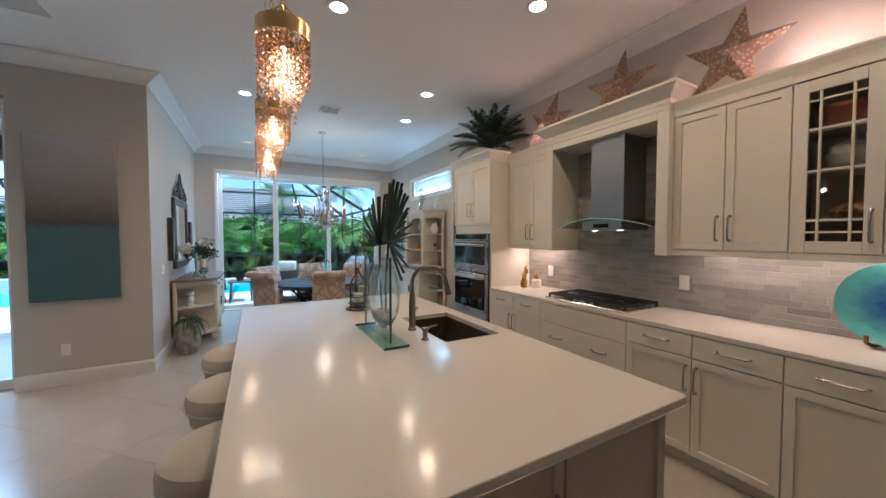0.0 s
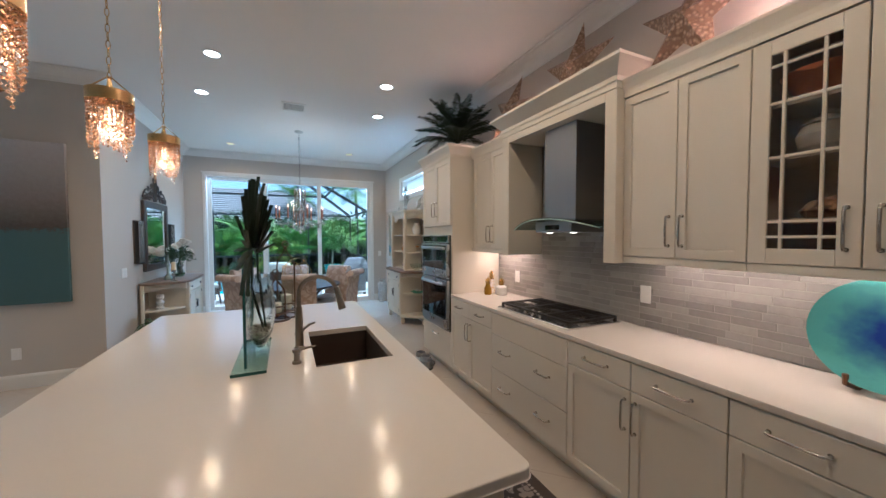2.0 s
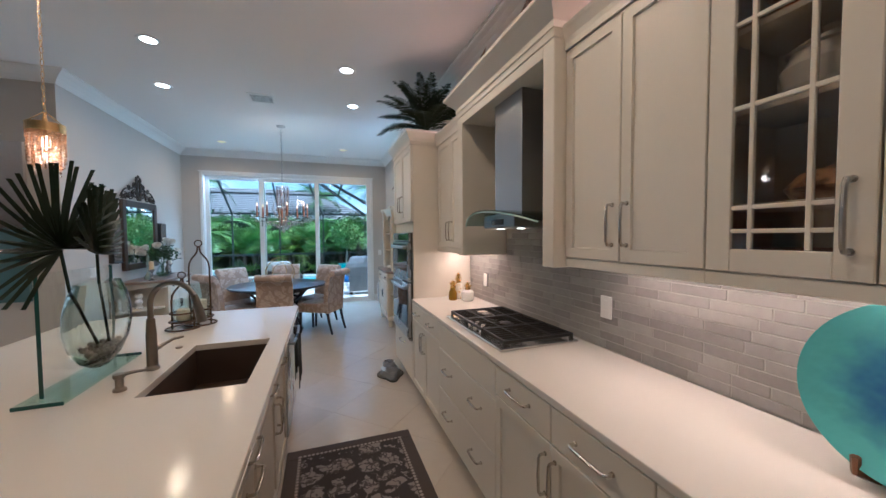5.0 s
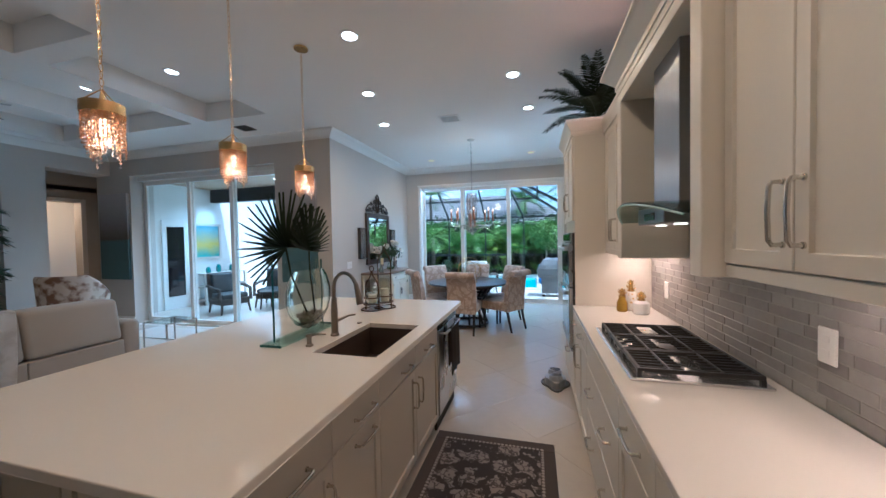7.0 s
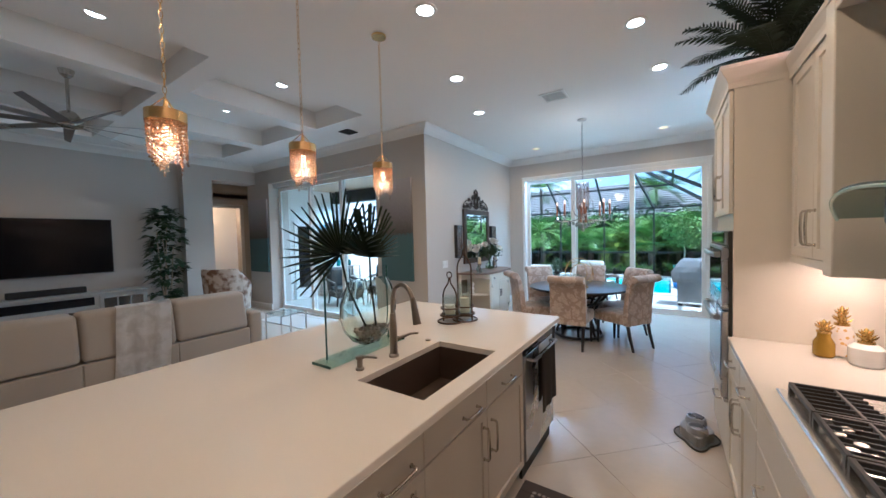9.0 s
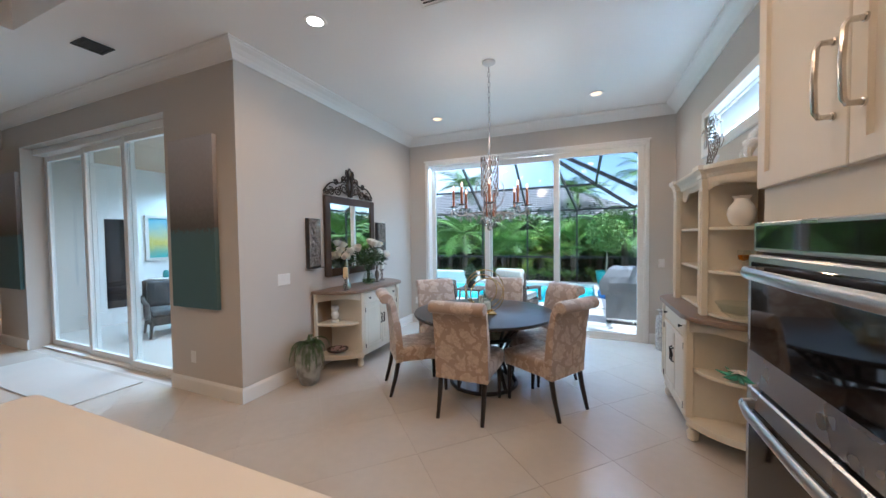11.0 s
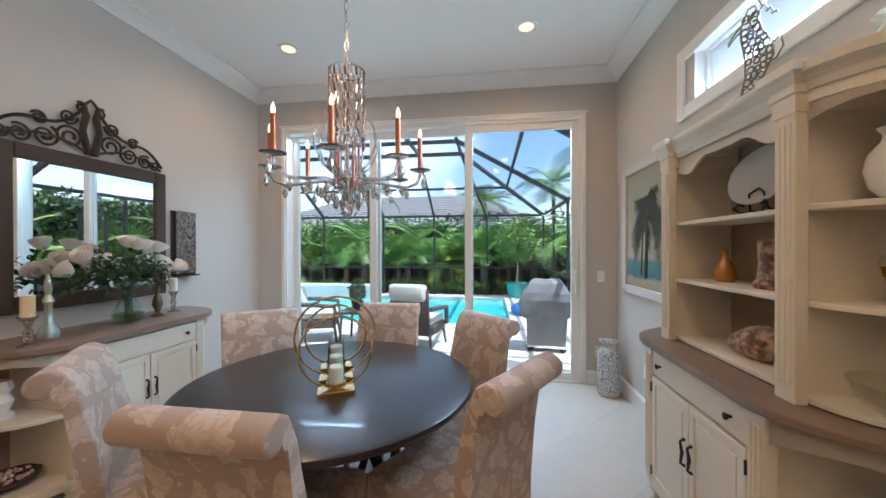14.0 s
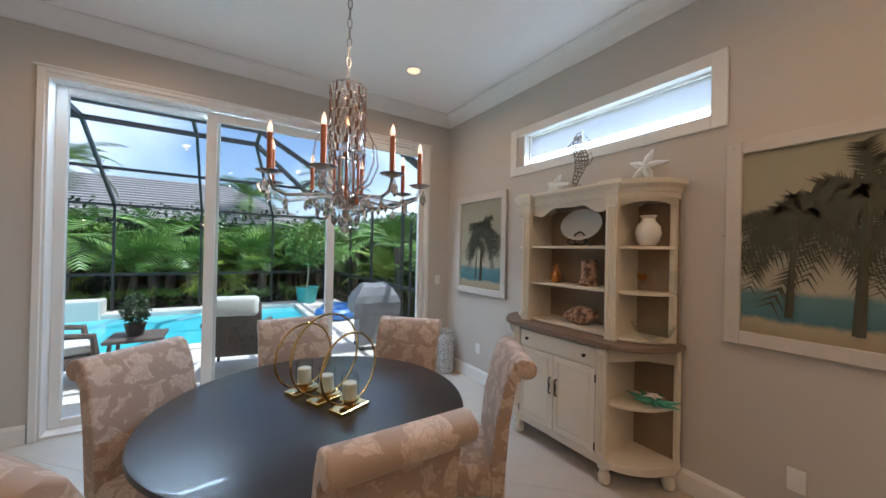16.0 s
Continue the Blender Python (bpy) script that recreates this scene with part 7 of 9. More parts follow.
# paintings
def ramp_mat(name, stops, rough=0.6, axis="Z", jitter=0.06, scale=9.0):
    """Colours stacked along the picture's height, with brushy edges; stops in metres from the picture's middle."""
    m = bpy.data.materials.new(name)
    m.use_nodes = True
    nt = m.node_tree
    b = nt.nodes["Principled BSDF"]
    tc = nt.nodes.new("ShaderNodeTexCoord")
    sep = nt.nodes.new("ShaderNodeSeparateXYZ")
    nz = nt.nodes.new("ShaderNodeTexNoise")
    nz.inputs["Scale"].default_value, nz.inputs["Detail"].default_value, nz.inputs["Roughness"].default_value = scale, 8, 0.75
    a = nt.nodes.new("ShaderNodeMath")
    a.operation = "MULTIPLY_ADD"
    a.inputs[1].default_value = jitter * 2
    lo, hi = stops[0][0], stops[-1][0]
    mr = nt.nodes.new("ShaderNodeMapRange")
    mr.inputs[1].default_value, mr.inputs[2].default_value = lo + jitter, hi + jitter
    rp = nt.nodes.new("ShaderNodeValToRGB")
    e = rp.color_ramp.elements
    for i, (p, c) in enumerate(stops):
        el = e[i] if i < 2 else e.new(0.5)
        el.position, el.color = (p - lo) / (hi - lo), (*c, 1)
    nt.links.new(tc.outputs["Object"], sep.inputs[0])
    nt.links.new(tc.outputs["Object"], nz.inputs["Vector"])
    nt.links.new(nz.outputs[0], a.inputs[0])
    nt.links.new(sep.outputs[axis], a.inputs[2])
    nt.links.new(a.outputs[0], mr.inputs[0])
    nt.links.new(mr.outputs[0], rp.inputs[0])
    nt.links.new(rp.outputs[0], b.inputs["Base Color"])
    b.inputs["Roughness"].default_value = rough
    bp = nt.nodes.new("ShaderNodeBump")
    bp.inputs["Strength"].default_value, bp.inputs["Distance"].default_value = 0.25, 0.002
    nt.links.new(nz.outputs[0], bp.inputs["Height"])
    nt.links.new(bp.outputs[0], b.inputs["Normal"])
    return m


ABSTRACT = ramp_mat("abstract_canvas", [(-0.83, (0.075, 0.145, 0.16)), (-0.09, (0.085, 0.16, 0.175)), (-0.05, (0.10, 0.085, 0.078)), (0.10, (0.15, 0.115, 0.10)), (0.20, (0.30, 0.25, 0.235)), (0.27, (0.46, 0.43, 0.43)), (0.83, (0.54, 0.51, 0.51))], jitter=0.13, scale=22)
for x0, x1 in ((-1.85, -1.18), (-6.1, -5.34)):
    part("abstract_canvas", box(-(x1 - x0) / 2, (x1 - x0) / 2, -0.045, -0.002, -0.83, 0.83, 0.003), ABSTRACT, None, "unframed abstract canvas fading from grey to deep teal", m=pose((x0 + x1) / 2, YP, 1.70), category="painting", group="abstract canvases")

SEASCAPE = ramp_mat("palm_beach_ground", [(-0.53, (0.32, 0.26, 0.16)), (-0.44, (0.40, 0.34, 0.22)), (-0.41, (0.07, 0.17, 0.20)), (-0.29, (0.12, 0.23, 0.24)), (-0.25, (0.44, 0.40, 0.29)), (0.15, (0.42, 0.36, 0.21)), (0.53, (0.31, 0.29, 0.20))], jitter=0.05, scale=4)
WHITEWASH = mat("whitewashed_wood", (0.60, 0.56, 0.51), 0.7, vary=0.12, scale=8, bump=0.2)
PALMPAINT = mat("painted_palm", (0.075, 0.076, 0.05), 0.7, vary=0.4, scale=20, bump=0.2)


def palm_painting(y, trunks, seed):
    p = thing("palm_painting", "palm tree beach painting in a whitewashed wooden frame", "painting", "palm paintings", m=pose(XR, y, 1.605, 0, 0, -90))
    # local: x along the wall, -y towards the room
    W, Hh, w = 0.455, 0.585, 0.075
    bm = bmesh.new()
    for bb in ((-W, -W + w, -Hh, Hh), (W - w, W, -Hh, Hh), (-W + w, W - w, -Hh, -Hh + w), (-W + w, W - w, Hh - w, Hh)):
        box(bb[0], bb[1], -0.035, -0.002, bb[2], bb[3], 0.004, bm)
    f = part("frame", bm, WHITEWASH, p)
    for sx in (-1, 1):
        for sz in (-1, 1):
            part("corner_stud", lathe([(0.008, 0), (0.008, 0.003), (0, 0.005)], 10), WHITEWASH, f, m=pose(sx * (W - 0.035), -0.035, sz * (Hh - 0.035), 90, 0, 0))
    part("canvas", box(-W + w, W - w, -0.014, -0.003, -Hh + w, Hh - w), SEASCAPE, p)
    rnd = random.Random(seed)
    for (tx, z0, z1, s) in trunks:
        bm = bmesh.new()
        tube([(tx, -0.015, z0), (tx + 0.01, -0.015, (z0 + z1) / 2), (tx + 0.03, -0.015, z1)], [0.016 * s, 0.012 * s, 0.009 * s], 5, bm)
        top = Vector((tx + 0.03, -0.0165, z1))
        for k in range(44):
            a = rnd.uniform(-0.75, math.pi + 0.75)
            L = s * rnd.uniform(0.17, 0.28)
            sag = rnd.uniform(0.10, 0.2) * s
            rib = [top + Vector((math.cos(a) * L * v, -0.00012 * k, math.sin(a) * L * v - sag * v * v)) for v in (0.0, 0.2, 0.4, 0.6, 0.8, 1.0)]
            for r0, r1 in zip(rib, rib[1:]):
                d = (r1 - r0).normalized()
                for u in (0.1, 0.4, 0.7, 0.95):
                    c = r0.lerp(r1, u)
                    for side in (-1, 1):
                        ln = 0.055 * s * rnd.uniform(0.7, 1.2)
                        tip = c + d * ln * 0.6 + Vector((-d.z, 0, d.x)) * side * ln * 0.75 + Vector((0, 0, -0.25 * ln))
                        w2 = d * 0.005 * s
                        bm.faces.new([bm.verts.new(e) for e in (c - w2, c + w2, tip)])
        part("painted_palm", bm, PALMPAINT, p)


palm_painting(7.585, [(0.02, -0.42, 0.16, 1.25), (-0.07, -0.40, 0.02, 0.6)], 7)
palm_painting(4.785, [(0.06, -0.45, 0.20, 1.5), (-0.18, -0.40, 0.12, 1.15), (0.22, -0.40, 0.05, 0.9)], 8)

# ---- living room ----
tv = thing("television", "large black flat-screen television on the wall", "television")
part("casing", box(XTV + 0.02, XTV + 0.06, 0.90, 2.44, 1.10, 2.02, 0.004), BLACK_IRON, tv)
part("screen", box(XTV + 0.06, XTV + 0.063, 0.915, 2.425, 1.115, 2.005), mat("tv_panel", (0.006, 0.006, 0.008), 0.12, bump=0, spec=0.2), tv)
part("wall_bracket", box(XTV + 0.001, XTV + 0.02, 1.5, 1.9, 1.4, 1.7), BLACK_IRON, tv)
GREYPAINT = mat("grey_lacquer", (0.42, 0.42, 0.40), 0.4, vary=0.05)
mc = thing("media_console", "grey media console with mullioned mirrored doors", "console")
CX0, CX1, CY0, CY1, CZ = XTV + 0.02, XTV + 0.45, -0.35, 2.78, 0.80
part("top", box(CX0, CX1 + 0.02, CY0 - 0.02, CY1 + 0.02, CZ - 0.035, CZ, 0.004), GREYPAINT, mc)
bm = box(CX0, CX1 - 0.02, CY0, CY1, 0.06, CZ - 0.035)
part("body", bm, GREYPAINT, mc)
# black sheet on the solid front draws the dark inside of an open shelf
part("shelf_gap_shade", box(CX1 - 0.02, CX1 - 0.012, 0.85, 2.1, 0.60, 0.73), BLACK_GLASS, mc)
DARKMIRROR = mat("smoked_mirror", (0.20, 0.19, 0.18), 0.12, 0.9, bump=0)
for i in range(5):
    a = CY0 + i * (CY1 - CY0) / 5 + 0.01
    c = a + (CY1 - CY0) / 5 - 0.02
    z1 = 0.57 if 0.7 < (a + c) / 2 < 2.2 else 0.74
    bm = bmesh.new()
    for bb in ((a, a + 0.05, 0.08, z1), (c - 0.05, c, 0.08, z1), (a + 0.05, c - 0.05, 0.08, 0.13), (a + 0.05, c - 0.05, z1 - 0.05, z1)):
        box(CX1 - 0.02, CX1, *bb, 0.002, bm)
    d = part("door", bm, GREYPAINT, mc)
    part("mirror_panel", box(CX1 - 0.018, CX1 - 0.012, a + 0.05, c - 0.05, 0.13, z1 - 0.05), DARKMIRROR, d)
    for k in (1, 2):
        y = a + 0.05 + (c - a - 0.1) * k / 3
        z = 0.13 + (z1 - 0.18) * k / 3
        part("mullion", box(CX1 - 0.012, CX1 - 0.004, y - 0.01, y + 0.01, 0.13, z1 - 0.05), GREYPAINT, d)
        part("mullion", box(CX1 - 0.012, CX1 - 0.005, a + 0.05, c - 0.05, z - 0.01, z + 0.01), GREYPAINT, d)
    part("foot", box(CX1 - 0.09, CX1 - 0.03, a + 0.1, a + 0.16, 0.0, 0.06), GREYPAINT, mc)
part("soundbar", box(XTV + 0.12, XTV + 0.22, 1.22, 2.06, CZ, CZ + 0.10, 0.012, seg=2), BLACK_IRON, None, "black soundbar on the media console", category="soundbar")

SOFA = mat("taupe_upholstery", (0.36, 0.32, 0.275), 0.85, grain=220, bump=0.25, vary=0.06)
so = thing("sofa", "taupe upholstered three-seat sofa with a high back", "sofa")
SX = -2.40
part("plinth", box(-3.30, SX - 0.04, 0.62, 2.95, 0.03, 0.07), BLACK_IRON, so)
part("base", box(-3.34, SX - 0.02, 0.60, 2.95, 0.07, 0.44, 0.02, seg=2), SOFA, so)
for a, c in ((0.62, 1.385), (1.39, 2.145), (2.15, 2.93)):
    bm = box(-2.72, SX, a, c, 0.445, 0.91, 0.05, seg=3)
    for v in bm.verts:
        v.co.x += -0.08 * (v.co.z - 0.45) / 0.46
    part("back_cushion", bm, SOFA, so, smooth=True)
    part("back_panel", box(SX - 0.02, SX + 0.005, a, c, 0.09, 0.44, 0.008), SOFA, so)
    part("seat_cushion", box(-3.36, -2.74, a, c, 0.44, 0.56, 0.03, seg=3), SOFA, so, smooth=True)
for a, c in ((0.40, 0.60), (2.95, 3.13)):
    part("armrest", box(-3.36, SX - 0.03, a, c, 0.06, 0.64, 0.05, seg=3), SOFA, so, smooth=True)
for x in (-3.28, -2.48):
    for y in (0.46, 3.06):
        part("foot", box(x - 0.03, x + 0.03, y - 0.03, y + 0.03, 0.0, 0.07), BLACK_IRON, so)
THROW = marbled("fur_throw", (0.84, 0.82, 0.79), (0.68, 0.65, 0.61), 9, 0.95, detail=6, bump=0.25, dist=0.004, distort=0.5)
bm = bmesh.new()
rows = []
for i in range(13):
    v = i / 12
    y = 1.60 + 0.46 * v
    w = 0.008 * math.sin(v * 19)
    rows.append([bm.verts.new((x + w, y + 0.02 * q, z)) for q, (x, z) in enumerate(((SX + 0.02, 0.22 + 0.02 * math.sin(v * 9)), (SX + 0.018, 0.5), (SX - 0.02, 0.8), (SX - 0.07, 0.925), (SX - 0.2, 0.935), (SX - 0.36, 0.88), (SX - 0.40, 0.62)))])
for a, c in zip(rows, rows[1:]):
    for k in range(6):
        bm.faces.new((a[k], c[k], c[k + 1], a[k + 1]))
bmesh.ops.solidify(bm, geom=bm.faces[:], thickness=-0.02)
part("throw_blanket", bm, THROW, None, "pale grey fur throw draped over the sofa back", True, category="blanket")

# acrylic end table beyond the sofa
et = thing("side_table", "slim chrome and glass side table by the sofa", "side table", m=pose(-2.35, 3.42, 0))
part("glass_top", box(-0.2, 0.2, -0.2, 0.2, 0.545, 0.557), GLASS, et)
for x in (-0.19, 0.19):
    part("leg_frame", tube([(x, -0.19, 0.0), (x, -0.19, 0.54), (x, 0.19, 0.54), (x, 0.19, 0.0)], 0.012, 6), CHROME, et)

# accent chair
AF = marbled("cream_brown_print", (0.50, 0.43, 0.36), (0.16, 0.09, 0.06), 8, 0.8, lo=0.45, hi=0.6, bump=0.1)
ac = thing("accent_chair", "curved-back accent chair in a cream and brown print", "armchair", m=pose(-4.75, 3.75, 0, 0, 0, 200))
bm = bmesh.new()
for i in range(15):
    a = radians(-20 + 220 * i / 14)
    h = 0.80 + 0.28 * min(1.0, 1.6 * math.sin(math.radians(180 * i / 14)))
    ring = [bm.verts.new((r * math.cos(a), r * math.sin(a), z)) for r, z in ((0.33, 0.40), (0.35, h), (0.40, h + 0.01), (0.42, h - 0.03), (0.37, 0.22), (0.33, 0.22))]
    if i:
        for k in range(6):
            bm.faces.new((prev[k], prev[(k + 1) % 6], ring[(k + 1) % 6], ring[k]))
    else:
        bm.faces.new(ring)
    prev = ring
bm.faces.new(prev)
part("backrest", bm, AF, ac, smooth=True)
part("seat", lathe([(0.33, 0.25), (0.36, 0.28), (0.35, 0.43), (0.28, 0.47), (0, 0.48)], 28), AF, ac, smooth=True)
for x, y in ((-0.24, -0.22), (0.24, -0.22), (-0.24, 0.24), (0.24, 0.24)):
    part("leg", tube([(x, y, 0.25), (x * 1.1, y * 1.1, 0.0)], [0.025, 0.014], 8), DARKWOOD, ac)

# tall plant by the television wall
GREENL = mat("house_plant_leaf", (0.035, 0.07, 0.03), 0.45, vary=0.35, scale=14)
tp = thing("potted_tree", "tall leafy indoor tree in a dark pot", "potted plant", m=pose(-5.62, 3.08, 0))
part("pot", lathe([(0.14, 0), (0.17, 0.02), (0.20, 0.34), (0.21, 0.36), (0.18, 0.36), (0.17, 0.3), (0, 0.3)], 24), BLACK_IRON, tp, smooth=True)
rnd = random.Random(31)
for k in range(4):
    a = k * 1.6
    part("trunk", tube([(0.05 * math.cos(a), 0.05 * math.sin(a), 0.3), (0.08 * math.cos(a + 1), 0.08 * math.sin(a + 1), 0.9), (0.12 * math.cos(a + 1.5), 0.12 * math.sin(a + 1.5), 1.5 + 0.15 * k)], [0.016, 0.013, 0.008], 6), PALEWOOD, tp, smooth=True)
bm = bmesh.new()
for c in range(90):
    z = rnd.uniform(0.55, 2.2)
    a = rnd.uniform(0, 6.28)
    R = rnd.uniform(0.1, 0.5) * (1.1 - 0.35 * abs(z - 1.3))
    base = Vector((R * 0.5 * math.cos(a), R * 0.5 * math.sin(a), z))
    for q in range(9):
        b2 = a + rnd.uniform(-1.2, 1.2)
        L = rnd.uniform(0.13, 0.24)
        d = Vector((math.cos(b2), math.sin(b2), rnd.uniform(-0.3, 0.6))).normalized()
        s = d.cross(Vector((0, 0, 1))).normalized() * L * 0.2
        p0, p1, p2 = base + d * 0.03, base + d * L * 0.55, base + d * L + Vector((0, 0, -0.05))
        v = [bm.verts.new(x) for x in (p0, p1 + s, p2, p1 - s, p1 + Vector((0, 0, 0.008)))]
        for t3 in ((0, 1, 4), (1, 2, 4), (2, 3, 4), (3, 0, 4)):
            bm.faces.new([v[i] for i in t3])
part("foliage", bm, GREENL, tp, kind="stuff")

# ceiling fan
cf = thing("ceiling_fan", "large nickel ceiling fan with nine slim blades, at rest", "ceiling fan", m=pose(-3.42, 1.57, 0))
part("canopy", lathe([(0.02, COFFER - 0.09), (0.055, COFFER - 0.06), (0.07, COFFER - 0.001)], 20), NICKEL, cf, smooth=True)
part("downrod", lathe([(0.016, 3.05), (0.016, COFFER - 0.08)], 12), NICKEL, cf)
part("motor", lathe([(0.05, 2.90), (0.11, 2.92), (0.12, 2.97), (0.09, 3.04), (0.06, 3.08), (0.018, 3.10)], 28), NICKEL, cf, smooth=True)
for k in range(9):
    bm = bmesh.new()
    prev = None
    for i in range(7):
        r = 0.10 + 0.85 * i / 6
        w = 0.05 - 0.022 * i / 6
        ring = [bm.verts.new(p) for p in ((r, -w, 2.945 - 0.012), (r, w, 2.945 + 0.012), (r, w, 2.951 + 0.012), (r, -w, 2.951 - 0.012))]
        if prev:
            for q in range(4):
                bm.faces.new((prev[q], prev[(q + 1) % 4], ring[(q + 1) % 4], ring[q]))
        else:
            bm.faces.new(ring)
        prev = ring
    bm.faces.new(prev)
    part("blade", bm, STEEL if k % 2 else mat("grey_blade", (0.16, 0.15, 0.15), 0.4) if k == 0 else bpy.data.materials["grey_blade"], cf, m=pose(0, 0, 0, 0, 0, 40 * k + 12))

# door mat
part("door_mat", box(-4.6, -2.4, 4.22, 4.86, 0.001, 0.012, 0.004), mat("pale_rug", (0.50, 0.47, 0.43), 0.95, grain=300, bump=0.4, vary=0.1), None, "pale grey door mat before the patio doors", category="rug")

# ---- patio beyond the glass doors ----
STUCCO = mat("white_stucco", (0.80, 0.81, 0.78), 0.85, grain=120, bump=0.3, vary=0.04)
wall("wall_patio_west", [(-6.35, -6.1, 5.9, 11.0, -0.2, 3.3)], "white stucco patio wall", STUCCO)
wall("wall_patio_east", [(XL - T - 0.06, XL - T, YP + 0.3, YF + T, -0.2, 3.3)], "white stucco patio wall", STUCCO)
wall("wall_house_front", [(-0.62 - 0.5, -0.58, YF + T, YF + T + 0.05, -0.2, 3.4), (2.82, 3.42, YF + T, YF + T + 0.05, -0.2, 3.4), (-0.58, 2.82, YF + T, YF + T + 0.05, 2.84, 3.4)], "white stucco house front", STUCCO)
PATIOCEIL = mat("stained_board_ceiling", (0.42, 0.32, 0.22), 0.55, vary=0.2, scale=6)
part("patio_ceiling", box(-6.3, XL - T - 0.06, YP + 0.3, 7.5, 2.95, 3.1), PATIOCEIL, None, "stained wooden patio ceiling", kind="structure", category="ceiling")
part("patio_beam", box(-6.1, XL - T - 0.06, 7.3, 7.5, 2.62, 2.95), BLACK_IRON, None, "dark beam over the patio opening", kind="structure", category="beam")
ld = thing("door_4", "white panelled glazed door in the patio wall", "door", kind="structure")
part("door_leaf", box(-6.1, -6.06, 6.02, 6.62, -0.02, 2.1, 0.004), TRIM, ld)
part("pane", box(-6.06, -6.054, 6.12, 6.52, 0.3, 1.95), BLACK_GLASS, ld)
tpn = ramp_mat("tropical_fish_canvas", [(-0.4, (0.05, 0.35, 0.35)), (-0.1, (0.55, 0.45, 0.08)), (0.1, (0.60, 0.40, 0.10)), (0.25, (0.10, 0.42, 0.38)), (0.4, (0.10, 0.35, 0.5))], jitter=0.2, scale=4)
ptg = thing("tropical_painting", "framed turquoise and yellow tropical painting", "painting", m=pose(-6.1, 7.15, 1.60))
part("canvas", box(0.002, 0.02, -0.34, 0.34, -0.40, 0.40), tpn, ptg)
bm = box(0.002, 0.035, -0.40, -0.34, -0.46, 0.46)
box(0.002, 0.035, 0.34, 0.40, -0.46, 0.46, 0, bm)
box(0.002, 0.035, -0.34, 0.34, 0.40, 0.46, 0, bm)
box(0.002, 0.035, -0.34, 0.34, -0.46, -0.40, 0, bm)
part("frame", bm, WHITEWASH, ptg)
cs = thing("console_shelf", "whitewashed open patio console with two shelves", "console", m=pose(-6.08, 6.75, -0.02))
for z in (0.12, 0.45, 0.78):
    part("shelf", box(0.0, 0.38, 0.0, 1.25, z, z + 0.03, 0.003), WHITEWASH, cs)
for x in (0.03, 0.35):
    for y in (0.03, 0.62, 1.22):
        part("post", box(x - 0.025, x + 0.025, y - 0.025, y + 0.025, 0.0, 0.78, 0.002), WHITEWASH, cs)
TEALC = mat("teal_ceramic", (0.05, 0.25, 0.25), 0.25, vary=0.2)
for y, h in ((0.25, 0.15), (0.55, 0.2), (0.95, 0.17)):
    part("teal_jar", lathe([(0.04, 0), (0.06, 0.03), (0.055, h * 0.7), (0.03, h), (0, h)], 16), TEALC, None, "small teal ceramic jar on the patio console", True, pose(-5.9, 6.75 + y, 0.79), "jar", group="patio jars")
WICKER = marbled("dark_wicker", (0.03, 0.022, 0.018), (0.09, 0.07, 0.055), 90, 0.6, kind="CELL", bump=0.8)
DARKPAD = mat("charcoal_pad", (0.05, 0.055, 0.06), 0.85, grain=200, bump=0.2)
CUSH = mat("pale_cushion", (0.62, 0.62, 0.58), 0.85, grain=200, bump=0.2)


def wicker_chair(x, y, rot, z0=0.0, label="", wm=None, group="patio chairs", cushion=None):
    w = thing("wicker_armchair", label, "armchair", group, m=pose(x, y, z0, 0, 0, rot))
    wm, cushion = wm or WICKER, cushion or CUSH
    part("seat_base", box(-0.30, 0.30, -0.28, 0.32, 0.22, 0.36, 0.03, seg=2), wm, w)
    bm = box(-0.30, 0.30, -0.34, -0.26, 0.25, 0.90, 0.035, seg=2)
    for v in bm.verts:
        v.co.y -= 0.14 * (v.co.z - 0.25)
    part("backrest", bm, wm, w, smooth=True)
    for sx in (-1, 1):
        part("armrest", tube([(sx * 0.31, -0.34, 0.62), (sx * 0.34, 0.0, 0.60), (sx * 0.32, 0.30, 0.56), (sx * 0.31, 0.33, 0.3)], 0.035, 8), wm, w, smooth=True)
        for yy in (-0.26, 0.30):
            part("leg", tube([(sx * 0.27, yy, 0.24), (sx * 0.30, yy * 1.1, 0.0)], [0.025, 0.018], 6), wm, w)
    part("seat_cushion", box(-0.27, 0.27, -0.24, 0.32, 0.36, 0.46, 0.035, seg=3), cushion, w, smooth=True)
    bm = box(-0.25, 0.25, -0.25, -0.14, 0.46, 0.88, 0.04, seg=3)
    for v in bm.verts:
        v.co.y -= 0.14 * (v.co.z - 0.3)
    part("back_cushion", bm, cushion, w, smooth=True)
    return w


for x, y, turn in ((-4.45, 6.25, 250), (-4.05, 7.15, 200)):
    wicker_chair(x, y, turn, -0.03, "dark wicker patio armchair with dark seat pads", cushion=DARKPAD)
ft = thing("patio_table", "small dark wicker patio table", "side table", m=pose(-3.75, 6.75, -0.03))
part("top", lathe([(0.25, 0.42), (0.27, 0.43), (0.27, 0.45), (0, 0.455)], 24), WICKER, ft)
for k in range(4):
    a = math.pi / 4 + k * math.pi / 2
    part("leg", tube([(0.2 * math.cos(a), 0.2 * math.sin(a), 0.42), (0.24 * math.cos(a), 0.24 * math.sin(a), 0)], 0.018, 6), WICKER, ft)
part("patio_rug", box(-5.2, -2.6, 5.7, 8.0, -0.028, -0.018), mat("blue_grey_rug", (0.20, 0.28, 0.30), 0.95, grain=200, bump=0.4, vary=0.25, scale=5), None, "blue-grey patterned patio rug", category="rug")

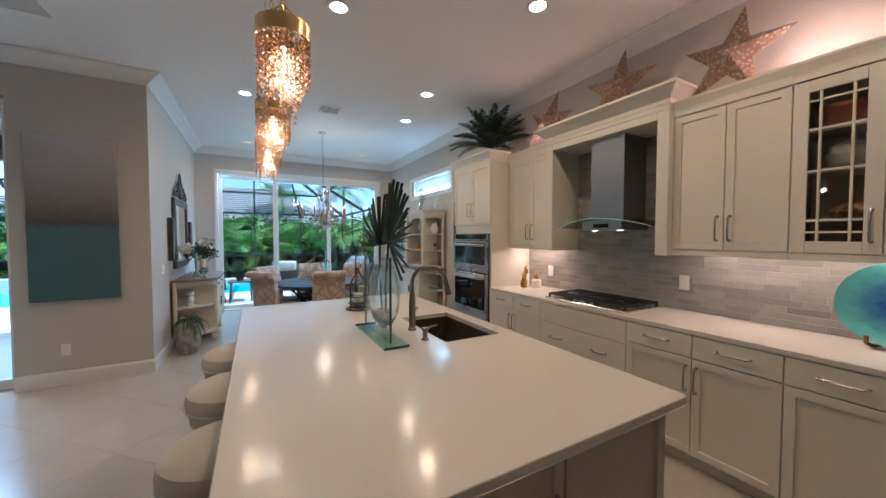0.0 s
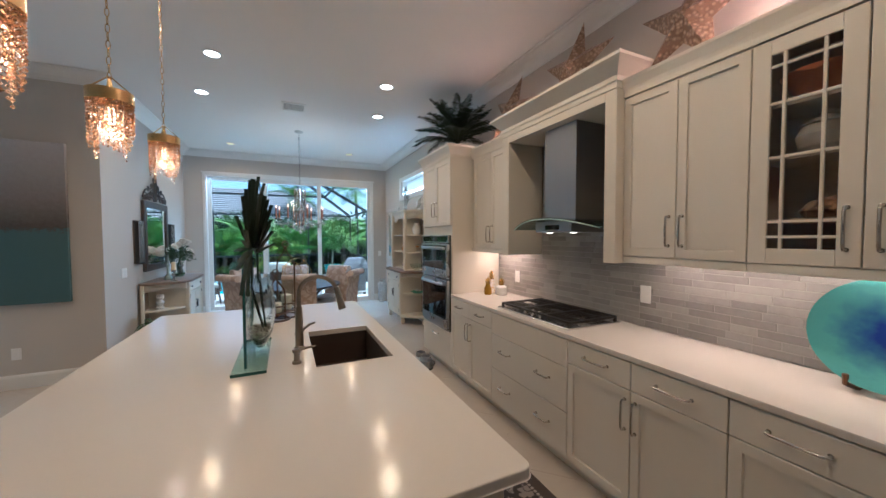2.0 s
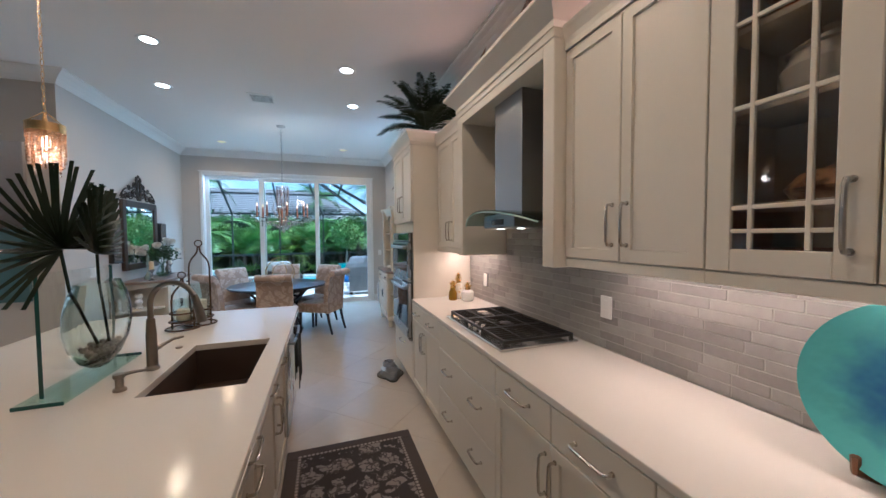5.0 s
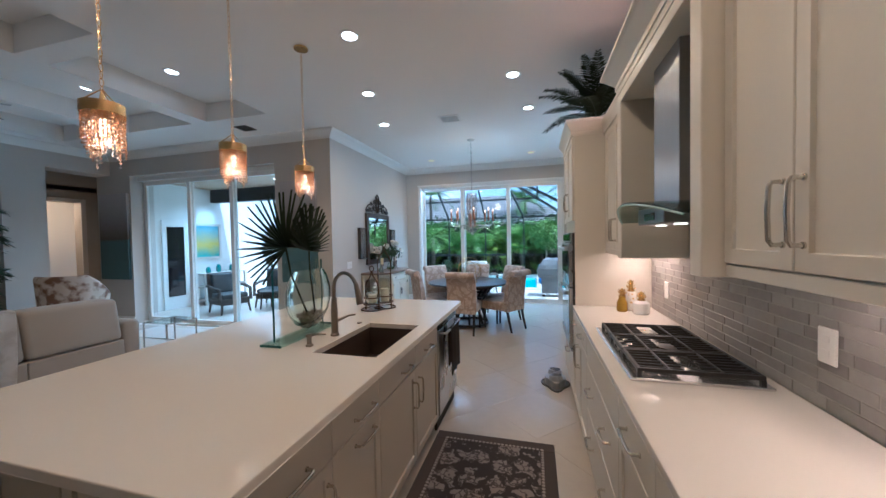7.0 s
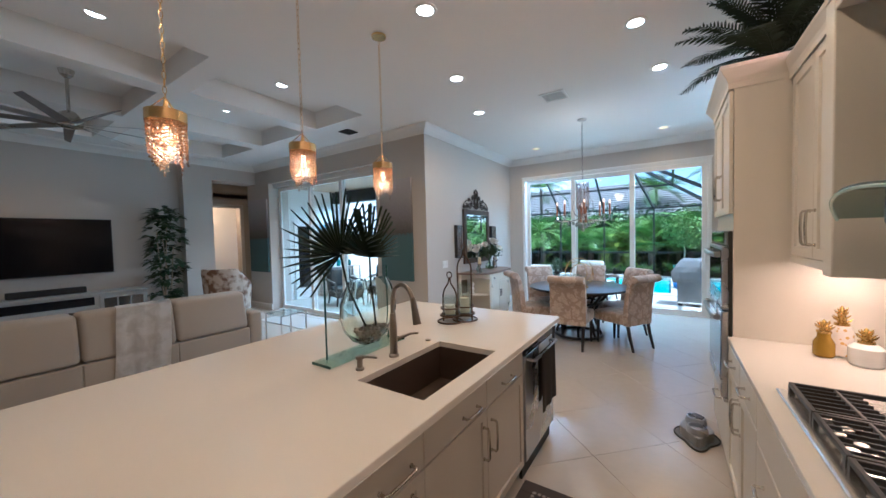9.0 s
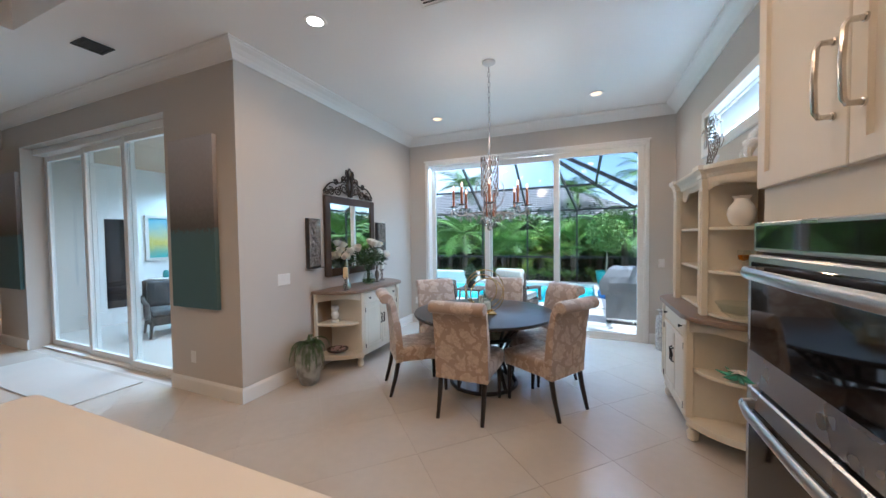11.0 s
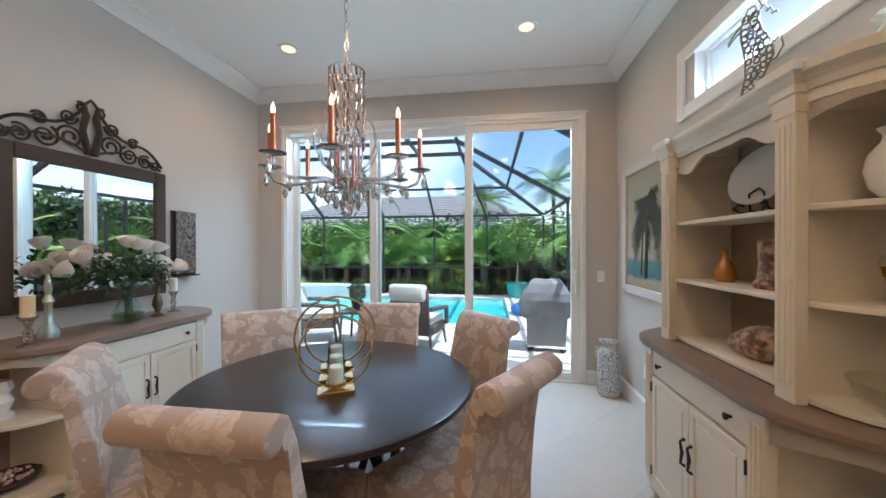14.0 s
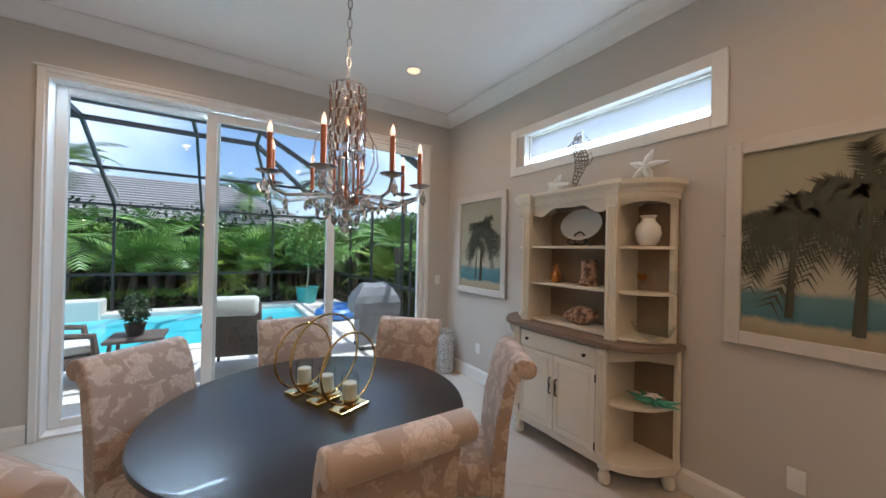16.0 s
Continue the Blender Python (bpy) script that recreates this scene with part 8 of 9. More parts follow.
# ---- pool terrace ----
GRASS = mat("lawn", (0.06, 0.10, 0.03), 0.9, vary=0.3, scale=3, grain=60, bump=0.6, dist=0.02)
DECK = mat("pale_pavers", (0.64, 0.60, 0.54), 0.8, vary=0.1, scale=2, grain=30, bump=0.15)
EX0, EX1, EY1 = -8.5, 3.45, 15.2
PX0, PX1, PY0, PY1 = -7.0, 2.25, 11.05, 14.55
bm = bmesh.new()
far = 400
for bb in ((-far, EX0, -far, far), (EX1 + 0.1, far, -far, far), (EX0, EX1 + 0.1, EY1 + 0.1, far), (EX0, EX1 + 0.1, -far, YB - 1)):
    box(*bb, -0.4, -0.14, bm=bm)
part("ground", bm, GRASS, None, "lawn and planted ground around the house", kind="structure", category="ground")
bm = bmesh.new()
for bb in ((EX0, EX1 + 0.1, YP + 0.25, PY0), (EX0, PX0, PY0, PY1), (PX1, EX1 + 0.1, PY0, PY1), (EX0, EX1 + 0.1, PY1, EY1 + 0.1)):
    box(*bb, -0.4, -0.035, bm=bm)
part("terrace", bm, DECK, None, "pale paver pool terrace", kind="structure", category="terrace")
cp2 = thing("pool_coping", "pale stone pool edge", "pool edge", kind="structure")
for bb in ((PX0 - 0.3, PX1 + 0.3, PY0 - 0.3, PY0), (PX0 - 0.3, PX1 + 0.3, PY1, PY1 + 0.3), (PX1, PX1 + 0.3, PY0, PY1)):
    part("coping_stone", box(*bb, -0.05, -0.01, 0.012), DECK, cp2)
part("raised_ledge", box(-7.5, -1.6, PY1 - 0.1, PY1 + 0.45, -0.3, 0.30, 0.015), DECK, cp2)
WATER = bpy.data.materials.new("pool_water")
WATER.use_nodes = True
nt = WATER.node_tree
b = nt.nodes["Principled BSDF"]
b.inputs["Base Color"].default_value, b.inputs["Roughness"].default_value, b.inputs["IOR"].default_value = (0.10, 0.55, 0.62, 1), 0.04, 1.33
nz = nt.nodes.new("ShaderNodeTexNoise")
nz.inputs["Scale"].default_value, nz.inputs["Detail"].default_value = 3.5, 3
bp = nt.nodes.new("ShaderNodeBump")
bp.inputs["Strength"].default_value, bp.inputs["Distance"].default_value = 0.25, 0.05
geo = nt.nodes.new("ShaderNodeNewGeometry")
nt.links.new(geo.outputs["Position"], nz.inputs["Vector"])
nt.links.new(nz.outputs[0], bp.inputs["Height"])
nt.links.new(bp.outputs[0], b.inputs["Normal"])
part("pool_water", box(PX0, PX1, PY0, PY1, -0.4, -0.11), WATER, None, "turquoise swimming pool water", kind="structure", category="water")

# screen enclosure
CAGE = mat("bronze_aluminium", (0.035, 0.033, 0.032), 0.45, 0.3, bump=0)
cg = thing("pool_enclosure", "dark aluminium screen enclosure over the pool", "screen enclosure")
EV, RZ, SY, SXX = 2.43, 3.75, 12.9, 1.15


def beam(a, c, w=0.05, d=0.05, name="beam"):
    a, c = Vector(a), Vector(c)
    L = (c - a).length
    bm = box(-w / 2, w / 2, -d / 2, d / 2, 0, L)
    q = (c - a).to_track_quat("Z", "Y").to_matrix().to_4x4()
    part(name, bm, CAGE, cg, m=Matrix.Translation(a) @ q)


for x in (-8.4, -6.0, -3.6, -1.55, 0.1, 1.75, EX1):
    beam((x, EY1, -0.04), (x, EY1, EV), name="post")
    if x < 3:
        beam((x, EY1, EV), (min(x, SXX), SY, RZ), 0.05, 0.09, "rafter")
        if x < SXX + 0.8:
            beam((min(x, SXX), SY, RZ), (min(x, SXX), 8.6, RZ), 0.05, 0.09, "rafter")
for y in (8.75, 10.3, 11.9, 13.5):
    beam((EX1, y, -0.04), (EX1, y, EV), name="post")
    if y in (10.3, 13.5):
        continue
    yy = min(y, SY)
    beam((EX1, y, EV), (SXX, yy, RZ), 0.05, 0.09, "rafter")
    beam((SXX, yy, RZ), (EX0, yy, RZ), 0.05, 0.08, "purlin")
beam((EX1, EY1, EV), (SXX, SY, RZ), 0.06, 0.09, "hip_rafter")
for z in (0.82, EV):
    beam((EX0, EY1, z), (EX1, EY1, z), 0.06 if z > 2 else 0.04, 0.06, "rail")
    beam((EX1, 8.6, z), (EX1, EY1, z), 0.06 if z > 2 else 0.04, 0.06, "rail")
f = 0.5
beam((EX0, EY1 + (SY - EY1) * f, EV + (RZ - EV) * f), (EX1 + (SXX - EX1) * f, EY1 + (SY - EY1) * f, EV + (RZ - EV) * f), 0.05, 0.06, "purlin")
beam((EX1 + (SXX - EX1) * f, 8.6, EV + (RZ - EV) * f), (EX1 + (SXX - EX1) * f, EY1 + (SY - EY1) * f, EV + (RZ - EV) * f), 0.05, 0.06, "purlin")
beam((SXX, 8.6, RZ), (SXX, SY, RZ), 0.06, 0.09, "ridge")
beam((EX0, SY, RZ), (SXX, SY, RZ), 0.06, 0.09, "ridge")
for y in (9.55, 9.95):
    beam((EX1, y, -0.04), (EX1, y, 2.05), 0.04, 0.04, "door_post")
def screen_mat(name, c):
    m = bpy.data.materials.new(name)
    m.use_nodes = True
    m.node_tree.nodes.remove(m.node_tree.nodes["Principled BSDF"])
    tr = m.node_tree.nodes.new("ShaderNodeBsdfTransparent")
    tr.inputs[0].default_value = (*c, 1)
    m.node_tree.links.new(tr.outputs[0], m.node_tree.nodes["Material Output"].inputs[0])
    return m


SCREEN, ROOFSCREEN = screen_mat("insect_screen", (0.86, 0.86, 0.86)), screen_mat("roof_screen", (0.68, 0.69, 0.72))
quads = [((EX0, EY1, 0), (EX1, EY1, 0), (EX1, EY1, EV), (EX0, EY1, EV)), ((EX1, 8.6, 0), (EX1, EY1, 0), (EX1, EY1, EV), (EX1, 8.6, EV)),
         ((EX0, EY1, EV), (EX1, EY1, EV), (SXX, SY, RZ), (EX0, SY, RZ)), ((EX1, 8.6, EV), (EX1, EY1, EV), (SXX, SY, RZ), (SXX, 8.6, RZ)), ((EX0, 8.6, RZ), (SXX, 8.6, RZ), (SXX, SY, RZ), (EX0, SY, RZ))]
for i, q in enumerate(quads):
    bm = bmesh.new()
    bm.faces.new([bm.verts.new(p) for p in q])
    p = part("screen_mesh", bm, SCREEN if i < 2 else ROOFSCREEN, cg, "fine dark insect screen")

# covered grill
COVER = mat("grey_grill_cover", (0.20, 0.20, 0.21), 0.6, grain=40, bump=0.3, vary=0.15)
gr = thing("covered_grill", "barbecue grill under a grey fabric cover", "grill", m=pose(2.66, 9.66, -0.035, 0, 0, -8))
def draped(rings, seed):
    """Stiff cloth over a box: square rings with creases at the corners and sagging faces."""
    rnd = random.Random(seed)
    bm = bmesh.new()
    prev = None
    for z, wx, wy, sag in rings:
        ring = []
        for sx, sy, n in ((1, -1, 0), (1, 1, 1), (-1, 1, 0), (-1, -1, 1)):
            ex, ey = ((sx, -sy) if n == 0 else (-sx, sy))
            for k in range(6):
                f = k / 6
                x, y = sx + (ex - sx) * f, sy + (ey - sy) * f
                dip = 1 - sag * math.sin(math.pi * f) * 0.16 + rnd.uniform(-0.035, 0.035)
                ring.append(bm.verts.new((x * wx * dip, y * wy * dip, z + rnd.uniform(-0.012, 0.012))))
        if prev:
            for k in range(24):
                bm.faces.new((prev[k], prev[(k + 1) % 24], ring[(k + 1) % 24], ring[k]))
        prev = ring
    bm.faces.new(prev)
    return bm


part("skirt", draped([(0.10, 0.26, 0.22, 0.5), (0.35, 0.27, 0.23, 0.3), (0.62, 0.28, 0.24, 0)], 3), COVER, gr)
part("cover_top", draped([(0.52, 0.33, 0.27, 1.0), (0.60, 0.36, 0.29, 0.6), (0.74, 0.37, 0.29, 0.3), (0.84, 0.31, 0.26, 0.2), (0.97, 0.23, 0.19, 0), (1.01, 0.19, 0.14, 0)], 9), COVER, gr)
for x in (-0.22, 0.22):
    for y in (-0.17, 0.17):
        part("wheel", lathe([(0.05, -0.015), (0.05, 0.015)], 16), BLACK_IRON, gr, m=pose(x, y, 0.05, 90, 0, 0))
part("base_frame", box(-0.26, 0.26, -0.2, 0.2, 0.06, 0.10), CHROME, gr)

# lounge chairs, side table with a clipped plant, floats, teal pot
LW = marbled("brown_wicker", (0.16, 0.12, 0.09), (0.07, 0.05, 0.04), 70, 0.6, kind="CELL", bump=0.8)
for w in (wicker_chair(0.80, 9.55, 180 + 168, -0.035, "brown wicker pool chair with a white cushion", LW, "pool chairs"), wicker_chair(-0.95, 9.75, -70, -0.035, "brown wicker pool chair with a white cushion", LW, "pool chairs")):
    part("head_cushion", box(-0.27, 0.27, -0.50, -0.33, 0.74, 0.97, 0.05, seg=3), CUSH, w, "folded white top cushion", True)
stt = thing("patio_side_table", "small brown wicker side table by the pool", "side table", m=pose(-0.22, 9.72, -0.035))
part("top", box(-0.26, 0.26, -0.26, 0.26, 0.46, 0.50, 0.01), LW, stt)
for x in (-0.2, 0.2):
    for y in (-0.2, 0.2):
        part("leg", tube([(x, y, 0.46), (x * 1.15, y * 1.15, 0.0)], 0.02, 6), LW, stt)
tpz = thing("clipped_topiary", "small bushy green plant in a dark pot", "potted plant", m=pose(-0.24, 9.70, 0.465))
part("pot", lathe([(0.07, 0), (0.10, 0.13), (0.105, 0.14), (0, 0.13)], 20), BLACK_IRON, tpz, smooth=True)
MIDGREEN = mat("shrub_leaf", (0.07, 0.14, 0.035), 0.5, vary=0.4, scale=6)
DKGREEN = mat("bush_leaf", (0.032, 0.07, 0.02), 0.5, vary=0.4, scale=10)


def leaf_cloud(n, size, where, seed, flat=0.0):
    """n small two-sided leaves; where(rnd) gives each one's place."""
    rnd = random.Random(seed)
    vs2, fs = [], []
    for i in range(n):
        c = Vector(where(rnd))
        q = Euler((rnd.uniform(-1.2, 1.2), rnd.uniform(-1.2, 1.2), rnd.uniform(0, 6.28))).to_matrix()
        L = size * rnd.uniform(0.6, 1.3)
        k = len(vs2)
        for p in ((0, 0, 0), (L * 0.5, L * 0.28, L * 0.06), (L, 0, -L * 0.08), (L * 0.5, -L * 0.28, L * 0.06)):
            vs2.append(c + q @ Vector(p))
        fs += [(k, k + 1, k + 2), (k, k + 2, k + 3)]
    me = bpy.data.meshes.new("foliage")
    me.from_pydata([tuple(v) for v in vs2], [], fs)
    return me


def cloud_part(name, me, material, parent, m=None, label="", kind="stuff"):
    me.materials.append(material)
    o = new(name, me)
    o.parent = parent
    if m is not None:
        o.matrix_basis = m
    return tagged(o, label, kind=kind)


def ball(rx, ry, rz, z0):
    def f(r):
        while True:
            p = Vector((r.uniform(-1, 1), r.uniform(-1, 1), r.uniform(-1, 1)))
            if 0.25 < p.length < 1:
                return (p.x * rx, p.y * ry, z0 + p.z * rz)
    return f


cloud_part("foliage", leaf_cloud(900, 0.045, ball(0.13, 0.13, 0.19, 0.30), 1), DKGREEN, tpz)
tpt = thing("teal_planter_tree", "small leafy tree in a teal ceramic pot by the pool", "potted plant", m=pose(2.62, 14.75, -0.035))
part("pot", lathe([(0.20, 0), (0.24, 0.03), (0.30, 0.42), (0.32, 0.45), (0.28, 0.45), (0.26, 0.40), (0, 0.38)], 24), mat("teal_pot", (0.06, 0.34, 0.32), 0.3), tpt, smooth=True)
part("trunk", tube([(0, 0, 0.38), (0.04, 0.02, 0.9), (-0.02, 0.0, 1.4)], [0.03, 0.025, 0.015], 8), PALEWOOD, tpt, smooth=True)
LIME = mat("lime_leaf", (0.16, 0.27, 0.05), 0.5, vary=0.3, scale=4)
cloud_part("foliage", leaf_cloud(1500, 0.11, ball(0.62, 0.5, 0.62, 1.65), 2), LIME, tpt)
FLOATM = mat("blue_float", (0.05, 0.16, 0.42), 0.4, vary=0.4, scale=6)
for x, y, s in ((2.75, 12.2, 1.0), (2.95, 12.9, 0.8)):
    bm = tube([(0.33 * s * math.cos(a), 0.33 * s * math.sin(a), 0.12) for a in [2 * math.pi * k / 28 for k in range(28)]], 0.12 * s, 10, closed=True)
    part("pool_float", bm, FLOATM, None, "blue inflatable pool float on the terrace", True, pose(x, y, -0.035), "pool float", group="pool floats")
for x in (0.4, 1.2, 2.0):
    part("garden_light", lathe([(0.012, 0), (0.012, 0.25), (0.05, 0.27), (0.03, 0.33), (0, 0.34)], 12), BLACK_IRON, None, "small dark garden path light", True, pose(x, 15.6, -0.14), "garden light", group="garden lights")

# palms and hedge behind the enclosure
PALMG = mat("palm_green", (0.14, 0.26, 0.045), 0.4, vary=0.6, scale=3.5, grain=14)
PALMY = mat("palm_yellow_green", (0.30, 0.40, 0.06), 0.4, vary=0.55, scale=3.5, grain=14)
TRUNK = mat("palm_trunk", (0.16, 0.13, 0.10), 0.85, vary=0.3, scale=8, bump=0.5)


def big_frond(L, droop, lift, n, width, seed):
    return frond(L, droop, 0.0, lift, n, width, seed)


def palm(name, label, trunk_h, n, L, material, fan, seed):
    rnd = random.Random(seed)
    p = thing(name, label, "palm", "palms behind the pool")
    part("trunk", tube([(0, 0, -0.2), (0.05, 0.03, trunk_h * 0.5), (0.0, 0.06, trunk_h)], [0.11, 0.09, 0.08], 8), TRUNK, p, smooth=True)
    for i in range(n):
        az = i * 2.399
        lift = radians(rnd.uniform(15, 85))
        if fan:
            bm = fan_leaf(L * rnd.uniform(0.5, 0.62), 20, radians(230), seed * 50 + i)
            bm.transform(Matrix.Rotation(radians(90), 4, "Y"))
            d = L * 0.75
            tube([(-d, 0, -0.02), (0, 0, 0)], 0.012, 4, bm)
            bm.transform(pose(d, 0, 0))
            bm.transform(Matrix.Rotation(-lift, 4, "Y"))
            bm.transform(Matrix.Rotation(az, 4, "Z"))
        else:
            bm = big_frond(L * rnd.uniform(0.8, 1.15), radians(rnd.uniform(55, 105)), lift, 20, L * 0.17, seed * 50 + i)
            bm.transform(Matrix.Rotation(az, 4, "Z"))
        part("frond", bm, material, p, m=pose(0, 0.06, trunk_h))
    return p


P1 = palm("fan_palm", "bushy green fan palm behind the pool screen", 0.85, 13, 1.0, PALMG, True, 1)
P2 = palm("areca_palm", "bright yellow-green feather palm behind the pool screen", 0.9, 13, 1.35, PALMY, False, 2)
P3 = palm("feather_palm", "green feather palm behind the pool screen", 1.5, 13, 1.4, PALMG, False, 3)
P1.matrix_basis = pose(-1.0, 16.1, -0.1)
P2.matrix_basis = pose(0.4, 16.6, -0.1)
P3.matrix_basis = pose(1.6, 16.9, -0.1)
rnd = random.Random(77)
for i in range(30):
    src = (P1, P3, P2, P1, P3)[i % 5]
    x = -9.5 + i * 0.62 + rnd.uniform(-0.25, 0.25)
    if i >= 22:
        x = 4.3 + rnd.uniform(0, 1.0)
    y = 16.0 + rnd.uniform(0, 1.6) if i < 22 else 8.8 + (i - 22) * 1.0
    s = rnd.uniform(0.8, 1.2)
    c = copy_thing(src, pose(x, y, -0.12, 0, 0, rnd.uniform(0, 360)) @ Matrix.Diagonal((s, s, s, 1)))
for (x, y, h) in ((-4.2, 21.0, 4.4), (4.6, 20.0, 4.3), (1.6, 23, 4.0)):
    t = palm("tall_palm", "tall palm tree with a feathery crown beyond the hedge", h, 20, 1.9, PALMG, False, int(h * 10) % 7 + 4)
    t.matrix_basis = pose(x, y, -0.14)
hb = thing("hedge", "dense dark green shrub hedge behind the palms", "hedge")
cloud_part("foliage", leaf_cloud(15000, 0.16, lambda r: (r.uniform(-14, 7.5), 17.5 + abs(r.gauss(0, 0.45)), -0.1 + r.random() ** 0.7 * (2.55 + 0.4 * math.sin(r.random() * 6))), 5), DKGREEN, hb)
cloud_part("foliage", leaf_cloud(14000, 0.15, lambda r: (5.4 + abs(r.gauss(0, 0.4)), r.uniform(4, 19), -0.1 + r.random() ** 0.7 * 2.8), 6), MIDGREEN, hb)
for i in range(13):
    x, z, r = -8.6 + i * 1.05 + rnd.uniform(-0.3, 0.3), rnd.uniform(1.35, 2.2), rnd.uniform(0.45, 0.8)
    sb = thing("leafy_shrub", "tall shrub with small bright green leaves", "shrub", "shrubs behind the pool", m=pose(x, rnd.uniform(16.9, 17.3), -0.14))
    part("trunk", tube([(0, 0, 0), (0.05, 0.02, z * 0.5), (0, 0, z)], [0.035, 0.03, 0.015], 6), TRUNK, sb, smooth=True)
    cloud_part("foliage", leaf_cloud(750, 0.12, ball(r, r * 0.7, r * 0.75, z), 100 + i), (LIME, MIDGREEN, MIDGREEN)[i % 3], sb)
part("planting_bed", box(-12, EX1 + 2.5, EY1 + 0.12, 18.5, -0.139, -0.10), mat("dark_mulch", (0.055, 0.036, 0.026), 0.95, vary=0.4, scale=9, grain=40, bump=0.8, dist=0.02), None, "dark brown mulch bed under the palms", kind="structure", category="ground")
for i in range(16):
    sm = thing("young_fan_palm", "small young fan palm in the mulch bed", "palm", "young palms", m=pose(-7.4 + i * 0.68 + rnd.uniform(-0.2, 0.2), 15.65 + rnd.uniform(0, 0.35), -0.11))
    for k in range(5):
        bm = fan_leaf(rnd.uniform(0.24, 0.38), 12, radians(150), 300 + i * 7 + k)
        tube([(0, 0, -0.3), (0, 0, 0)], 0.008, 4, bm)
        bm.transform(pose(0, 0, 0.3))
        bm.transform(Matrix.Rotation(radians(rnd.uniform(15, 60)), 4, "Y"))
        bm.transform(Matrix.Rotation(k * 1.26 + i, 4, "Z"))
        part("leaf", bm, PALMY if (i + k) % 3 == 0 else PALMG, sm)
# dark slabs added behind the leaves, the hedge's inner shade as colour
part("hedge_shade_slab", box(-14, 7, 18.0, 18.3, -0.2, 2.25), mat("deep_shade_leaf", (0.015, 0.03, 0.012), 0.9, vary=0.5, scale=8), hb)
part("hedge_shade_slab", box(5.9, 6.2, 3, 19, -0.2, 2.6), bpy.data.materials["deep_shade_leaf"], hb)
cloud_part("foliage", leaf_cloud(1500, 0.12, lambda r: (r.uniform(-11, 4.5), r.uniform(15.5, 16.2), -0.12 + r.random() * 0.4), 7), DKGREEN, hb)

# neighbour's house
ROOFM = mat("grey_roof_tile", (0.27, 0.25, 0.24), 0.8, vary=0.2, scale=3, bump=0.2)
nh = thing("neighbour_house", "single-storey house with a grey hipped tile roof", "house", m=pose(-3.5, 27, -0.14))
part("wall", box(-8, 8, -4, 4, 0, 2.7), STUCCO, nh)
bm = bmesh.new()
rows = [bm.verts.new(p) for p in ((-8.6, -4.6, 2.7), (8.6, -4.6, 2.7), (8.6, 4.6, 2.7), (-8.6, 4.6, 2.7), (-4.2, 0, 5.0), (4.2, 0, 5.0))]
for q in ((0, 1, 5, 4), (1, 2, 5), (2, 3, 4, 5), (3, 0, 4), (0, 3, 2, 1)):
    bm.faces.new([rows[i] for i in q])
rf = part("roof", bm, ROOFM, nh)
for k in range(16):
    v = k / 16
    part("tile_course", box(-8.6 + 4.4 * v, 8.6 - 4.4 * v, -0.02, 0.02, -0.02, 0.02), ROOFM, rf, m=pose(0, -4.6 + 4.6 * v, 2.72 + 2.3 * v))

# ---- backsplash tiles ----
BST = mat("grey_brick_tile", (0.30, 0.285, 0.265), 0.3, vary=0.26, scale=9, grain=40, bump=0.05, per_object=0.7)
BGROUT = mat("pale_grout", (0.40, 0.38, 0.35), 0.8)
bsp = thing("backsplash", "grey glazed brick tile backsplash with pale joints", "backsplash", kind="structure")
part("grout_bed", box(XR - 0.0108, XR - 0.001, -1.2, 3.30, 0.92, 1.42), BGROUT, bsp)
part("grout_bed", box(XR - 0.0108, XR - 0.001, 1.525, 2.555, 1.42, 2.40), BGROUT, bsp)
TILE_H = 0.0445
meshes = {}


def tile_mesh(w):
    k = round(w, 2)
    if k not in meshes:
        meshes[k] = mesh("tile", box(-0.008, 0, -k / 2 + 0.002, k / 2 - 0.002, 0.002, TILE_H - 0.002, 0.0015), BST)
    return meshes[k], k


